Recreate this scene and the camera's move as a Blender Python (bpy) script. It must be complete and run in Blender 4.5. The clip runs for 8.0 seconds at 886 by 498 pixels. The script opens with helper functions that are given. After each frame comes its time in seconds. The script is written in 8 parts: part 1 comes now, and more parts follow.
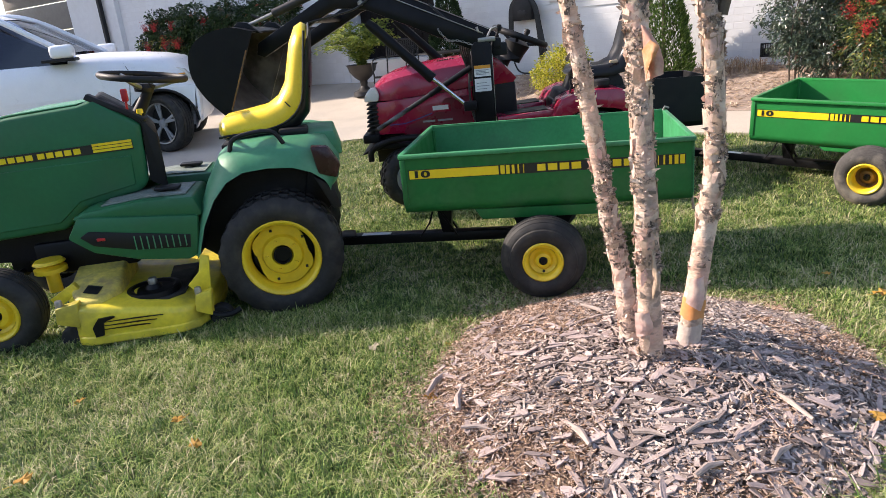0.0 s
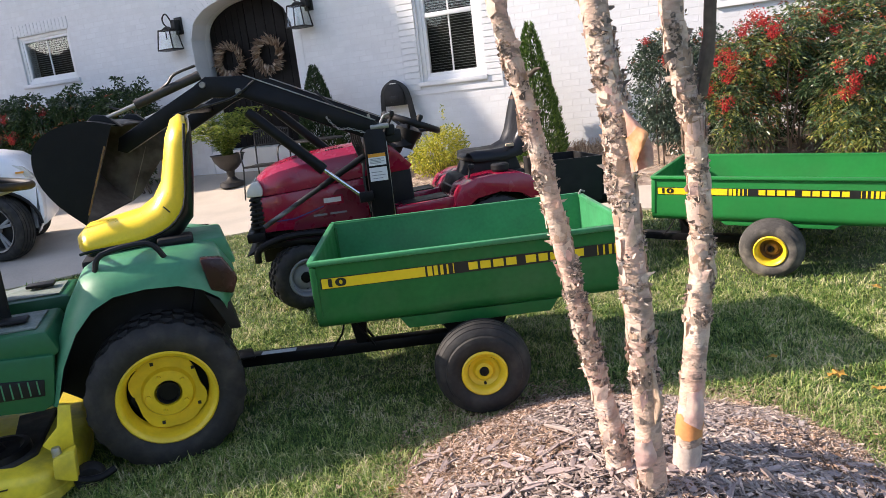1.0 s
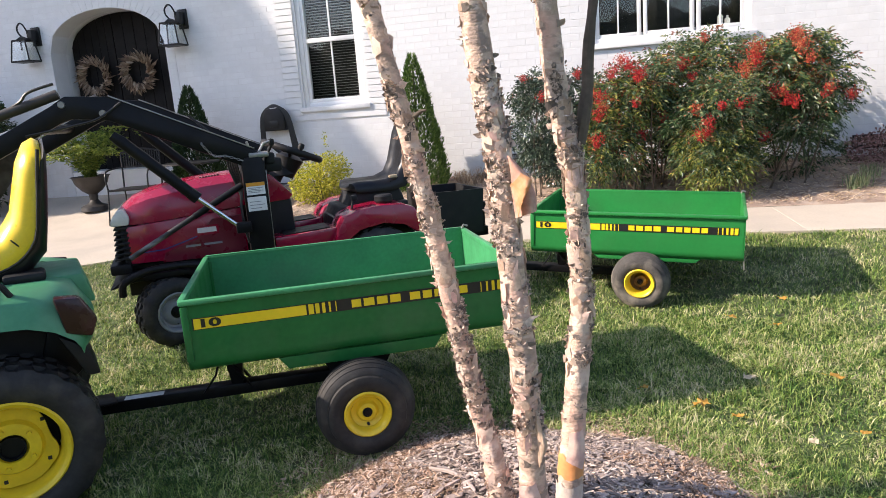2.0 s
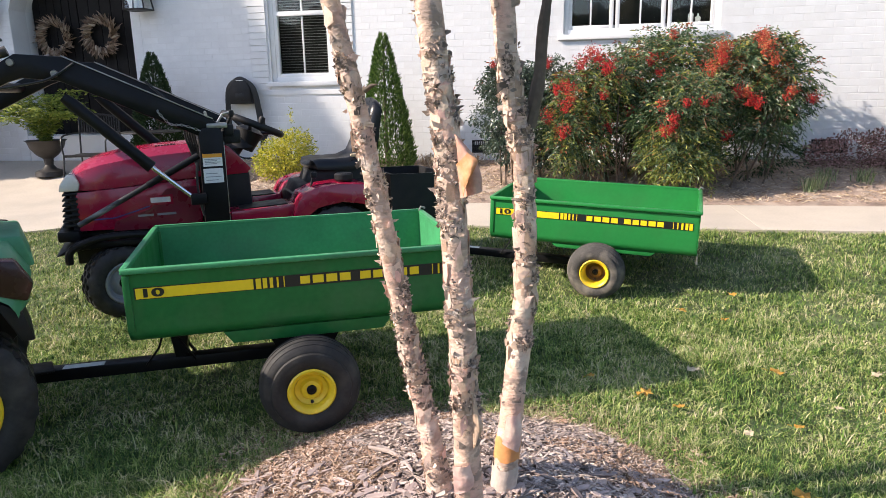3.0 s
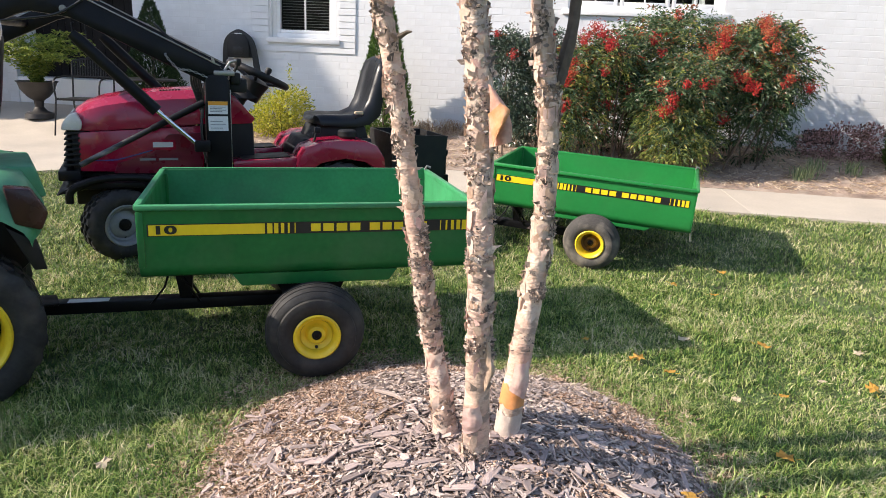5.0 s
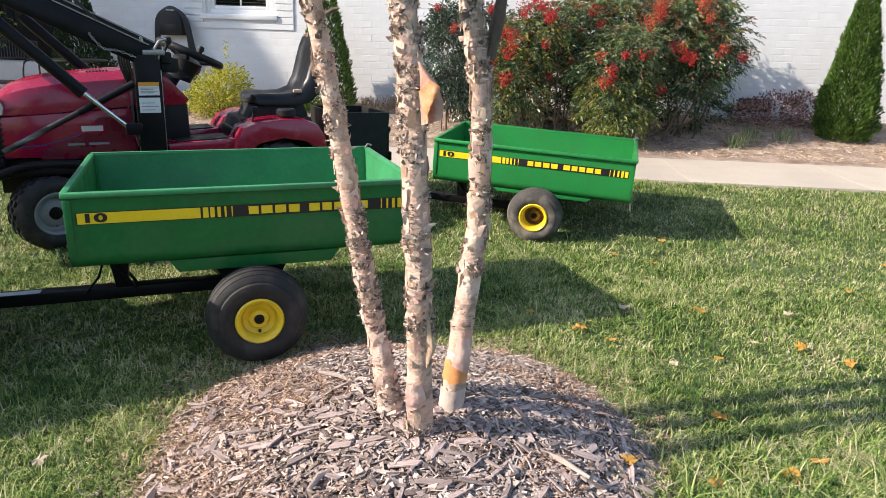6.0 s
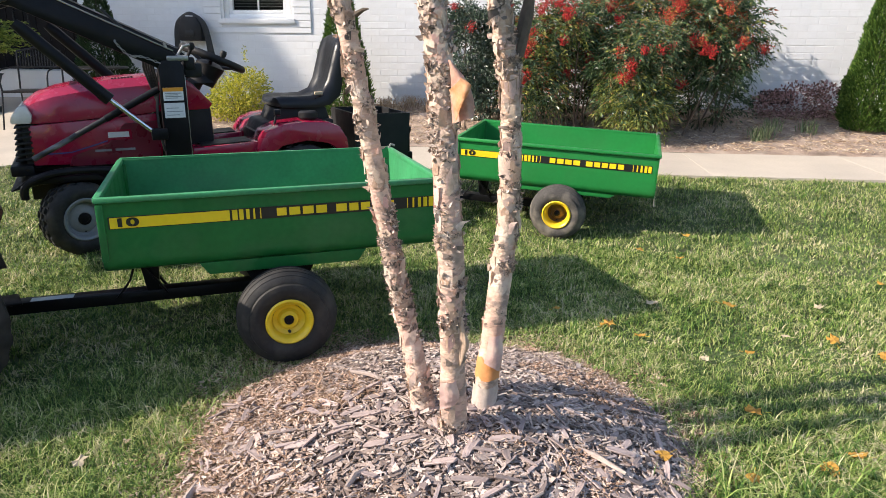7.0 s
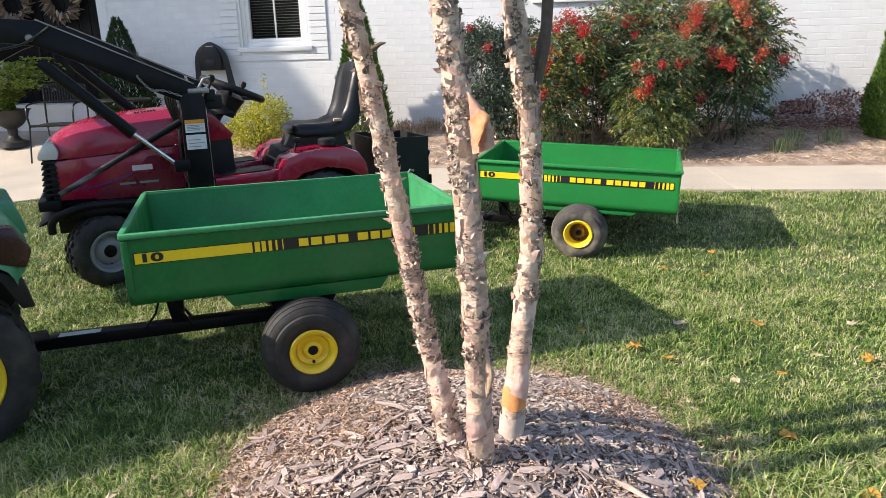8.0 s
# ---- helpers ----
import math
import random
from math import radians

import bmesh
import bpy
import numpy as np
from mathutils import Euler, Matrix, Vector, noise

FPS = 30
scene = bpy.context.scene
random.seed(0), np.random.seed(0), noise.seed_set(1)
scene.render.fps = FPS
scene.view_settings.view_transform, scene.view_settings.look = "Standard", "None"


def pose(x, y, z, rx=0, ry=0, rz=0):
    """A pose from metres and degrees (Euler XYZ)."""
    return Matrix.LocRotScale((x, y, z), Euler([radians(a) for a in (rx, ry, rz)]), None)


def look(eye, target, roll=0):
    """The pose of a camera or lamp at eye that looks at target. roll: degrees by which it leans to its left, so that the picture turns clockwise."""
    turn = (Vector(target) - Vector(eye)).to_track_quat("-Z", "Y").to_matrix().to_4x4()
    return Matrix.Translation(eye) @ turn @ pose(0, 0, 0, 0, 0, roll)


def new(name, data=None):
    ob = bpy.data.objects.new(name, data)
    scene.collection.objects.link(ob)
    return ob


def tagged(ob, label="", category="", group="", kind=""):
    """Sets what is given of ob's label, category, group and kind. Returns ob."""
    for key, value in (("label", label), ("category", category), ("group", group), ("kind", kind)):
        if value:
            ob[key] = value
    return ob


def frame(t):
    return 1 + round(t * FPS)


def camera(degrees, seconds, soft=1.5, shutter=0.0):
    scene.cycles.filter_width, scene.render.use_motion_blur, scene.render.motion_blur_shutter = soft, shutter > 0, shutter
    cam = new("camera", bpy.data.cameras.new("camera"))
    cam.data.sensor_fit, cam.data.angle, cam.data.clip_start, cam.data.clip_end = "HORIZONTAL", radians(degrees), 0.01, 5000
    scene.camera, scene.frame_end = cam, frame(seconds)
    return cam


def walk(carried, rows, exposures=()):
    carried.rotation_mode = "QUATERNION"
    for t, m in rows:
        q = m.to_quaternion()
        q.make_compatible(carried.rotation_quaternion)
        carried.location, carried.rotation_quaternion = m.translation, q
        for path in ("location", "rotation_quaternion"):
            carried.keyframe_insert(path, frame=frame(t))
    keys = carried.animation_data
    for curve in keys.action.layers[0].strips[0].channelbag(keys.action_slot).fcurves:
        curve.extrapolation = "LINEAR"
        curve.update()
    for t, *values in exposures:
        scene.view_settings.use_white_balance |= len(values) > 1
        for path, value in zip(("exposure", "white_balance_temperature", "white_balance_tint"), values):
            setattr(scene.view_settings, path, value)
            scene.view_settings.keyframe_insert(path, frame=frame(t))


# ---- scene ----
cam = camera(65.7, 8.0, 0.65)
PATH = [
    (0, (0.298, 0.275, 1.253), (-0.799, 1.826, 0.628), -5.7),
    (0.5, (0.085, 0.435, 1.275), (-0.923, 2.082, 0.756), -7.1),
    (1, (-0.116, 0.533, 1.283), (-0.884, 2.325, 0.839), -6.7),
    (1.5, (-0.177, 0.564, 1.309), (-0.743, 2.437, 0.899), -5.6),
    (2, (-0.135, 0.581, 1.32), (-0.575, 2.489, 0.914), -4.4),
    (2.2, (-0.09, 0.607, 1.316), (-0.49, 2.524, 0.907), -3.9),
    (3.3, (-0.08, 0.601, 1.296), (-0.445, 2.51, 0.825), -0.3),
    (3.5, (-0.12, 0.576, 1.311), (-0.51, 2.478, 0.832), 0.2),
    (4, (-0.145, 0.556, 1.272), (-0.561, 2.452, 0.791), 1.5),
    (4.2, (-0.163, 0.545, 1.245), (-0.567, 2.444, 0.766), 2.1),
    (5.5, (-0.173, 0.521, 1.245), (-0.378, 2.427, 0.675), 2.2),
    (6, (-0.135, 0.528, 1.253), (-0.281, 2.433, 0.662), 1.8),
    (6.5, (-0.153, 0.511, 1.245), (-0.301, 2.413, 0.645), 1.3),
    (7, (-0.173, 0.519, 1.249), (-0.369, 2.419, 0.656), 0.4),
    (7.5, (-0.188, 0.521, 1.263), (-0.427, 2.423, 0.694), -0.9),
    (8, (-0.179, 0.54, 1.28), (-0.437, 2.447, 0.736), -1.6),
]
walk(cam, [(t, look(eye, target, roll)) for t, eye, target, roll in PATH], [(0.0, 1.02, 6600, 18.0), (2.2, 1.02, 6600, 17.0), (3.5, 0.97, 6500, 15.0), (8.0, 0.91, 6500, 13.0)])

# ---------------------------------------------------------------- light
SUN_DIR = Vector((1.055, 0.378, -0.69)).normalized()
world = bpy.data.worlds.new("sky")
scene.world = world
world.use_nodes = True
wn = world.node_tree.nodes
sky = wn.new("ShaderNodeTexSky")
sky.sky_type = "NISHITA"
sky.sun_disc = False
sky.sun_elevation = math.asin(-SUN_DIR.z)
sky.sun_rotation = math.atan2(-SUN_DIR.x, -SUN_DIR.y)
sky.air_density, sky.dust_density, sky.ozone_density = 1.0, 1.0, 1.0
wn["Background"].inputs["Strength"].default_value = 0.147
world.node_tree.links.new(sky.outputs["Color"], wn["Background"].inputs["Color"])
sun_data = bpy.data.lights.new("sun", "SUN")
sun_data.energy, sun_data.angle, sun_data.color = 4.4, radians(0.55), (1.0, 0.90, 0.76)
sun = new("sun", sun_data)
sun.matrix_world = look((-40, -12, 26), (-40 + SUN_DIR.x, -12 + SUN_DIR.y, 26 + SUN_DIR.z))

# ---------------------------------------------------------------- materials
def mat(name, base, rough=0.5, metal=0.0, var=0.15, scale=6.0, fine=60.0, bump=0.0, bscale=120.0, dirt=None, dirt_amount=0.0, dirt_scale=3.0, island=0.0, obj_random=0.0, coat=0.0, spec=0.5, trans=0.0, hue=0.0, stretch=None):
    """A surface with two scales of colour variation, optional stains, bump and per-piece variation."""
    m = bpy.data.materials.new(name)
    m.use_nodes = True
    nt = m.node_tree
    N, Lk = nt.nodes, nt.links
    b = N["Principled BSDF"]
    co = N.new("ShaderNodeTexCoord")
    where = co.outputs["Object"]
    if stretch:
        mp = N.new("ShaderNodeMapping")
        mp.inputs["Scale"].default_value = stretch
        Lk.new(where, mp.inputs["Vector"])
        where = mp.outputs["Vector"]

    def noise_tex(sc, detail=4.0):
        n = N.new("ShaderNodeTexNoise")
        n.inputs["Scale"].default_value = sc
        n.inputs["Detail"].default_value = detail
        Lk.new(where, n.inputs["Vector"])
        return n.outputs["Fac"]

    def ranged(fac, lo, hi, a, z):
        r = N.new("ShaderNodeMapRange")
        r.inputs["From Min"].default_value, r.inputs["From Max"].default_value = lo, hi
        r.inputs["To Min"].default_value, r.inputs["To Max"].default_value = a, z
        Lk.new(fac, r.inputs["Value"])
        return r.outputs["Result"]

    def mult(a, c):
        x = N.new("ShaderNodeMath")
        x.operation = "MULTIPLY"
        Lk.new(a, x.inputs[0])
        Lk.new(c, x.inputs[1])
        return x.outputs[0]

    value = mult(ranged(noise_tex(scale), 0.3, 0.7, 1 - var, 1 + var), ranged(noise_tex(fine), 0.3, 0.7, 1 - var * 0.6, 1 + var * 0.6))
    if island:
        g = N.new("ShaderNodeNewGeometry")
        value = mult(value, ranged(g.outputs["Random Per Island"], 0, 1, 1 - island, 1 + island))
    if obj_random:
        o = N.new("ShaderNodeObjectInfo")
        value = mult(value, ranged(o.outputs["Random"], 0, 1, 1 - obj_random, 1 + obj_random))
    hsv = N.new("ShaderNodeHueSaturation")
    hsv.inputs["Color"].default_value = (*base, 1)
    Lk.new(value, hsv.inputs["Value"])
    if hue:
        g2 = N.new("ShaderNodeNewGeometry")
        Lk.new(ranged(g2.outputs["Random Per Island"], 0, 1, 0.5 - hue, 0.5 + hue), hsv.inputs["Hue"])
    colour = hsv.outputs["Color"]
    if dirt:
        mx = N.new("ShaderNodeMix")
        mx.data_type = "RGBA"
        Lk.new(ranged(noise_tex(dirt_scale, 8.0), 0.48, 0.68, 0.0, dirt_amount), mx.inputs["Factor"])
        Lk.new(colour, mx.inputs["A"])
        mx.inputs["B"].default_value = (*dirt, 1)
        colour = mx.outputs["Result"]
    Lk.new(colour, b.inputs["Base Color"])
    Lk.new(ranged(noise_tex(scale * 2.3), 0.3, 0.7, max(0.02, rough - 0.08), min(1, rough + 0.1)), b.inputs["Roughness"])
    b.inputs["Metallic"].default_value = metal
    b.inputs["Coat Weight"].default_value = coat
    b.inputs["Specular IOR Level"].default_value = spec
    if bump:
        bp = N.new("ShaderNodeBump")
        bp.inputs["Strength"].default_value = bump
        bp.inputs["Distance"].default_value = 0.01
        Lk.new(noise_tex(bscale, 6.0), bp.inputs["Height"])
        Lk.new(bp.outputs["Normal"], b.inputs["Normal"])
    if trans:
        t = N.new("ShaderNodeBsdfTranslucent")
        Lk.new(colour, t.inputs["Color"])
        ms = N.new("ShaderNodeMixShader")
        ms.inputs[0].default_value = trans
        Lk.new(b.outputs[0], ms.inputs[1])
        Lk.new(t.outputs[0], ms.inputs[2])
        Lk.new(ms.outputs[0], N["Material Output"].inputs["Surface"])
    return m


def ramp_mat(name, stops, rough=0.7, trans=0.0, bump=0.0, spec=0.3, var=0.2, patch=0.0, patch_scale=3.0):
    """Pieces of one joined mesh, each with its own colour from the ramp."""
    m = mat(name, (0.5, 0.5, 0.5), rough, var=var, scale=20, fine=120, bump=bump, bscale=300, spec=spec, trans=trans)
    nt = m.node_tree
    hsv = next(n for n in nt.nodes if n.bl_idname == "ShaderNodeHueSaturation")
    g = nt.nodes.new("ShaderNodeNewGeometry")
    r = nt.nodes.new("ShaderNodeValToRGB")
    r.color_ramp.interpolation = "LINEAR"
    el = r.color_ramp.elements
    while len(el) < len(stops):
        el.new(0.5)
    for e, (p, c) in zip(el, stops):
        e.position, e.color = p, (*c, 1)
    fac = g.outputs["Random Per Island"]
    if patch:
        co = nt.nodes.new("ShaderNodeTexCoord")
        for k, sc in enumerate((patch_scale, patch_scale * 5.3)):
            nz = nt.nodes.new("ShaderNodeTexNoise")
            nz.inputs["Scale"].default_value = sc
            nt.links.new(co.outputs["Object"], nz.inputs["Vector"])
            mr = nt.nodes.new("ShaderNodeMapRange")
            mr.inputs["From Min"].default_value, mr.inputs["From Max"].default_value = 0.32, 0.68
            mr.inputs["To Min"].default_value, mr.inputs["To Max"].default_value = -patch * 0.6, patch * 0.6
            nt.links.new(nz.outputs["Fac"], mr.inputs["Value"])
            ad = nt.nodes.new("ShaderNodeMath")
            nt.links.new(fac, ad.inputs[0])
            nt.links.new(mr.outputs["Result"], ad.inputs[1])
            fac = ad.outputs[0]
    nt.links.new(fac, r.inputs["Fac"])
    nt.links.new(r.outputs["Color"], hsv.inputs["Color"])
    return m


M = {}
M["green"] = mat("cart_green", (0.012, 0.138, 0.033), 0.40, var=0.12, scale=4, fine=40, spec=0.3, dirt=(0.075, 0.155, 0.07), dirt_amount=0.35, dirt_scale=5, bump=0.05, bscale=200)
M["green_b"] = mat("cart_green_bright", (0.016, 0.20, 0.046), 0.36, var=0.08, scale=4, fine=40, spec=0.35, dirt=(0.04, 0.12, 0.04), dirt_amount=0.2, dirt_scale=5)
M["green_worn"] = mat("cart_green_inside", (0.040, 0.23, 0.092), 0.45, var=0.15, scale=5, fine=60, dirt=(0.06, 0.15, 0.08), dirt_amount=0.5, dirt_scale=4, spec=0.35)
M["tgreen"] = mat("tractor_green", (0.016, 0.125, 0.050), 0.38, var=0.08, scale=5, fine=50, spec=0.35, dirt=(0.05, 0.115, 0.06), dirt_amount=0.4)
# Paler green for hood top, fenders, seat deck and skirt ribs.
M["tgreen_pale"] = mat("tractor_green_pale", (0.055, 0.23, 0.115), 0.42, var=0.12, scale=5, fine=50, spec=0.35, dirt=(0.16, 0.29, 0.19), dirt_amount=0.35)
M["yellow"] = mat("yellow_paint", (0.80, 0.56, 0.02), 0.36, var=0.08, scale=6, fine=60, dirt=(0.42, 0.27, 0.02), dirt_amount=0.3, dirt_scale=9)
M["rusty"] = mat("rusted_wheel_dish", (0.16, 0.085, 0.03), 0.75, var=0.3, scale=14, fine=80, dirt=(0.45, 0.30, 0.03), dirt_amount=0.5, dirt_scale=10, bump=0.15)
M["deck"] = mat("yellow_paint_worn", (0.82, 0.66, 0.045), 0.42, var=0.12, scale=6, fine=50, dirt=(0.10, 0.085, 0.05), dirt_amount=0.6, dirt_scale=6, bump=0.08)
# Dusty grime with the shade of a deep recess mixed in.
M["recess"] = mat("grimy_shaded_recess", (0.028, 0.025, 0.020), 0.85, var=0.3, scale=10, fine=60, dirt=(0.10, 0.085, 0.055), dirt_amount=0.6, dirt_scale=8, bump=0.2)
M["decktop"] = mat("dusty_deck_top", (0.66, 0.53, 0.10), 0.75, var=0.25, scale=8, fine=60, dirt=(0.22, 0.17, 0.10), dirt_amount=0.8, dirt_scale=9, bump=0.15)
M["footmat"] = mat("worn_footrest", (0.20, 0.235, 0.205), 0.6, var=0.3, scale=12, fine=90, dirt=(0.07, 0.10, 0.075), dirt_amount=0.8, dirt_scale=12, bump=0.2)
M["vinyl"] = mat("yellow_vinyl", (0.82, 0.57, 0.015), 0.33, var=0.06, scale=8, fine=120, bump=0.04, bscale=400)
M["decal_y"] = mat("decal_yellow", (0.82, 0.60, 0.015), 0.35, var=0.05)
M["decal_k"] = mat("decal_black", (0.012, 0.012, 0.012), 0.4, var=0.1)
M["decal_w"] = mat("decal_white", (0.72, 0.72, 0.70), 0.45, var=0.08)
M["decal_o"] = mat("decal_orange", (0.75, 0.32, 0.03), 0.45, var=0.05)
M["rubber"] = mat("rubber", (0.024, 0.023, 0.022), 0.62, var=0.2, scale=10, fine=80, spec=0.32, dirt=(0.075, 0.066, 0.055), dirt_amount=0.45, dirt_scale=14, bump=0.08, bscale=150)
M["rubber_dust"] = mat("rubber_dusty", (0.06, 0.055, 0.05), 0.85, var=0.2, scale=10, fine=80, dirt=(0.24, 0.21, 0.165), dirt_amount=0.75, dirt_scale=9, bump=0.1, bscale=150)
M["black"] = mat("black_paint", (0.006, 0.006, 0.007), 0.42, var=0.15, scale=8, fine=60, spec=0.2, dirt=(0.020, 0.019, 0.017), dirt_amount=0.25, dirt_scale=7)
M["plastic"] = mat("black_plastic", (0.010, 0.010, 0.011), 0.55, var=0.12, spec=0.3, bump=0.05, bscale=500, dirt=(0.035, 0.034, 0.032), dirt_amount=0.25)
M["blackvinyl"] = mat("black_vinyl", (0.007, 0.007, 0.008), 0.34, var=0.1, spec=0.35, bump=0.05, bscale=300)
M["rust"] = mat("bucket_rust", (0.085, 0.072, 0.064), 0.5, metal=0.3, var=0.35, scale=5, fine=30, dirt=(0.24, 0.225, 0.21), dirt_amount=0.7, dirt_scale=5, stretch=(1, 0.5, 1), bump=0.1)
M["chrome"] = mat("chrome", (0.75, 0.75, 0.76), 0.12, metal=1.0, var=0.05)
M["steel"] = mat("worn_steel", (0.36, 0.35, 0.33), 0.4, metal=0.85, var=0.2, dirt=(0.12, 0.10, 0.08), dirt_amount=0.4)
M["scuffed"] = mat("scuffed_black_paint", (0.022, 0.021, 0.020), 0.4, var=0.2, scale=9, fine=60, spec=0.4, dirt=(0.30, 0.29, 0.28), dirt_amount=0.8, dirt_scale=9, stretch=(0.4, 1, 1))
M["rim_grey"] = mat("grey_wheel_paint", (0.26, 0.27, 0.275), 0.4, var=0.1, dirt=(0.12, 0.11, 0.10), dirt_amount=0.4)
M["red"] = mat("red_paint", (0.30, 0.005, 0.034), 0.24, var=0.06, scale=4, fine=40, coat=0.35, spec=0.5, dirt=(0.20, 0.03, 0.04), dirt_amount=0.15)
# Same red with the loader's shade on the side panel mixed in.
M["red_shaded"] = mat("red_panel_shade", (0.15, 0.005, 0.022), 0.30, var=0.1, coat=0.2)
M["lens_red"] = mat("tail_lens", (0.030, 0.010, 0.010), 0.25, var=0.1, coat=0.15, spec=0.3)
M["lens_clear"] = mat("headlight_lens", (0.68, 0.66, 0.60), 0.2, var=0.06, coat=0.4)
M["carpaint"] = mat("white_car_paint", (0.86, 0.87, 0.89), 0.34, var=0.02, coat=0.25)
M["redplastic"] = mat("red_lever", (0.45, 0.015, 0.02), 0.4, var=0.05)
M["brick"] = mat("painted_brick", (0.69, 0.695, 0.70), 0.62, var=0.035, scale=9, fine=70, bump=0.12, bscale=60, obj_random=0.03, dirt=(0.64, 0.625, 0.60), dirt_amount=0.25, dirt_scale=2)
M["brick_i"] = mat("painted_brick_joined", (0.69, 0.695, 0.70), 0.62, var=0.035, scale=9, fine=70, bump=0.12, bscale=60, island=0.03, dirt=(0.64, 0.625, 0.60), dirt_amount=0.25, dirt_scale=2)
M["mortar"] = mat("painted_mortar", (0.675, 0.675, 0.675), 0.8, var=0.04, bump=0.3, bscale=80)
M["trim"] = mat("white_trim", (0.76, 0.76, 0.755), 0.4, var=0.03)
# White blind slats in grey: the room's shade is put into the colour.
M["blind"] = mat("blind_slat_in_shade", (0.27, 0.27, 0.26), 0.5, var=0.05)
M["dark"] = mat("dark_interior", (0.012, 0.012, 0.013), 0.8, var=0.1)
M["curtain"] = mat("curtain", (0.5, 0.48, 0.44), 0.8, var=0.1)
M["doorwood"] = mat("dark_door_wood", (0.008, 0.0065, 0.006), 0.62, spec=0.15, var=0.3, scale=4, fine=60, bump=0.1)
M["iron"] = mat("black_iron", (0.012, 0.012, 0.012), 0.45, metal=0.3, var=0.15)
M["bronze"] = mat("dark_bronze", (0.035, 0.032, 0.03), 0.5, metal=0.3, var=0.2)
M["garage"] = mat("taupe_garage_door", (0.22, 0.195, 0.17), 0.5, var=0.06)
M["concrete"] = mat("concrete", (0.47, 0.41, 0.335), 0.85, var=0.1, scale=1.5, fine=50, bump=0.25, bscale=150, dirt=(0.34, 0.30, 0.26), dirt_amount=0.35, dirt_scale=1.2)
M["soil"] = mat("thatch_soil", (0.080, 0.110, 0.038), 0.95, var=0.4, scale=8, fine=60, bump=0.6, bscale=60, dirt=(0.075, 0.06, 0.032), dirt_amount=0.6, dirt_scale=5)
M["bed"] = mat("bed_mulch", (0.30, 0.22, 0.17), 0.95, var=0.35, scale=9, fine=70, bump=0.9, bscale=60, dirt=(0.44, 0.36, 0.29), dirt_amount=0.7, dirt_scale=5)
M["moundsoil"] = mat("mound_soil", (0.20, 0.132, 0.088), 0.95, var=0.4, scale=10, fine=60, bump=0.8, bscale=50, dirt=(0.30, 0.21, 0.12), dirt_amount=0.6, dirt_scale=6)
M["chip"] = ramp_mat("wood_chip", [(0, (0.10, 0.078, 0.068)), (0.18, (0.235, 0.176, 0.146)), (0.48, (0.37, 0.293, 0.252)), (0.85, (0.51, 0.42, 0.37)), (1, (0.61, 0.495, 0.40))], 0.85, bump=0.3, var=0.3, patch=0.15, patch_scale=2.0)
M["bigchip"] = mat("split_chip", (0.35, 0.275, 0.25), 0.85, var=0.28, scale=18, fine=110, bump=0.5, bscale=90, obj_random=0.45, dirt=(0.20, 0.145, 0.125), dirt_amount=0.6, dirt_scale=14, stretch=(0.25, 1, 1))
M["driftwood"] = mat("grey_splinter", (0.40, 0.32, 0.275), 0.85, var=0.3, scale=20, fine=120, bump=0.4, bscale=90, stretch=(0.2, 1, 1))
M["straw"] = ramp_mat("pine_straw", [(0, (0.22, 0.14, 0.09)), (0.5, (0.42, 0.31, 0.20)), (1, (0.60, 0.50, 0.38))], 0.85)
M["mulchlitter"] = ramp_mat("mulch_litter", [(0, (0.13, 0.078, 0.052)), (0.4, (0.38, 0.245, 0.165)), (0.75, (0.53, 0.385, 0.29)), (1, (0.62, 0.50, 0.42))], 0.9, patch=0.2)
M["grass"] = ramp_mat("grass_blade", [(0, (0.026, 0.070, 0.012)), (0.30, (0.105, 0.195, 0.032)), (0.60, (0.27, 0.35, 0.088)), (0.86, (0.42, 0.43, 0.18)), (1, (0.56, 0.50, 0.31))], 0.5, trans=0.12, spec=0.28, patch=0.38, patch_scale=2.2)
M["bark"] = mat("birch_bark", (0.585, 0.42, 0.325), 0.75, var=0.2, scale=12, fine=80, bump=0.6, bscale=60, dirt=(0.22, 0.155, 0.12), dirt_amount=0.75, dirt_scale=15, stretch=(1, 1, 1.9))
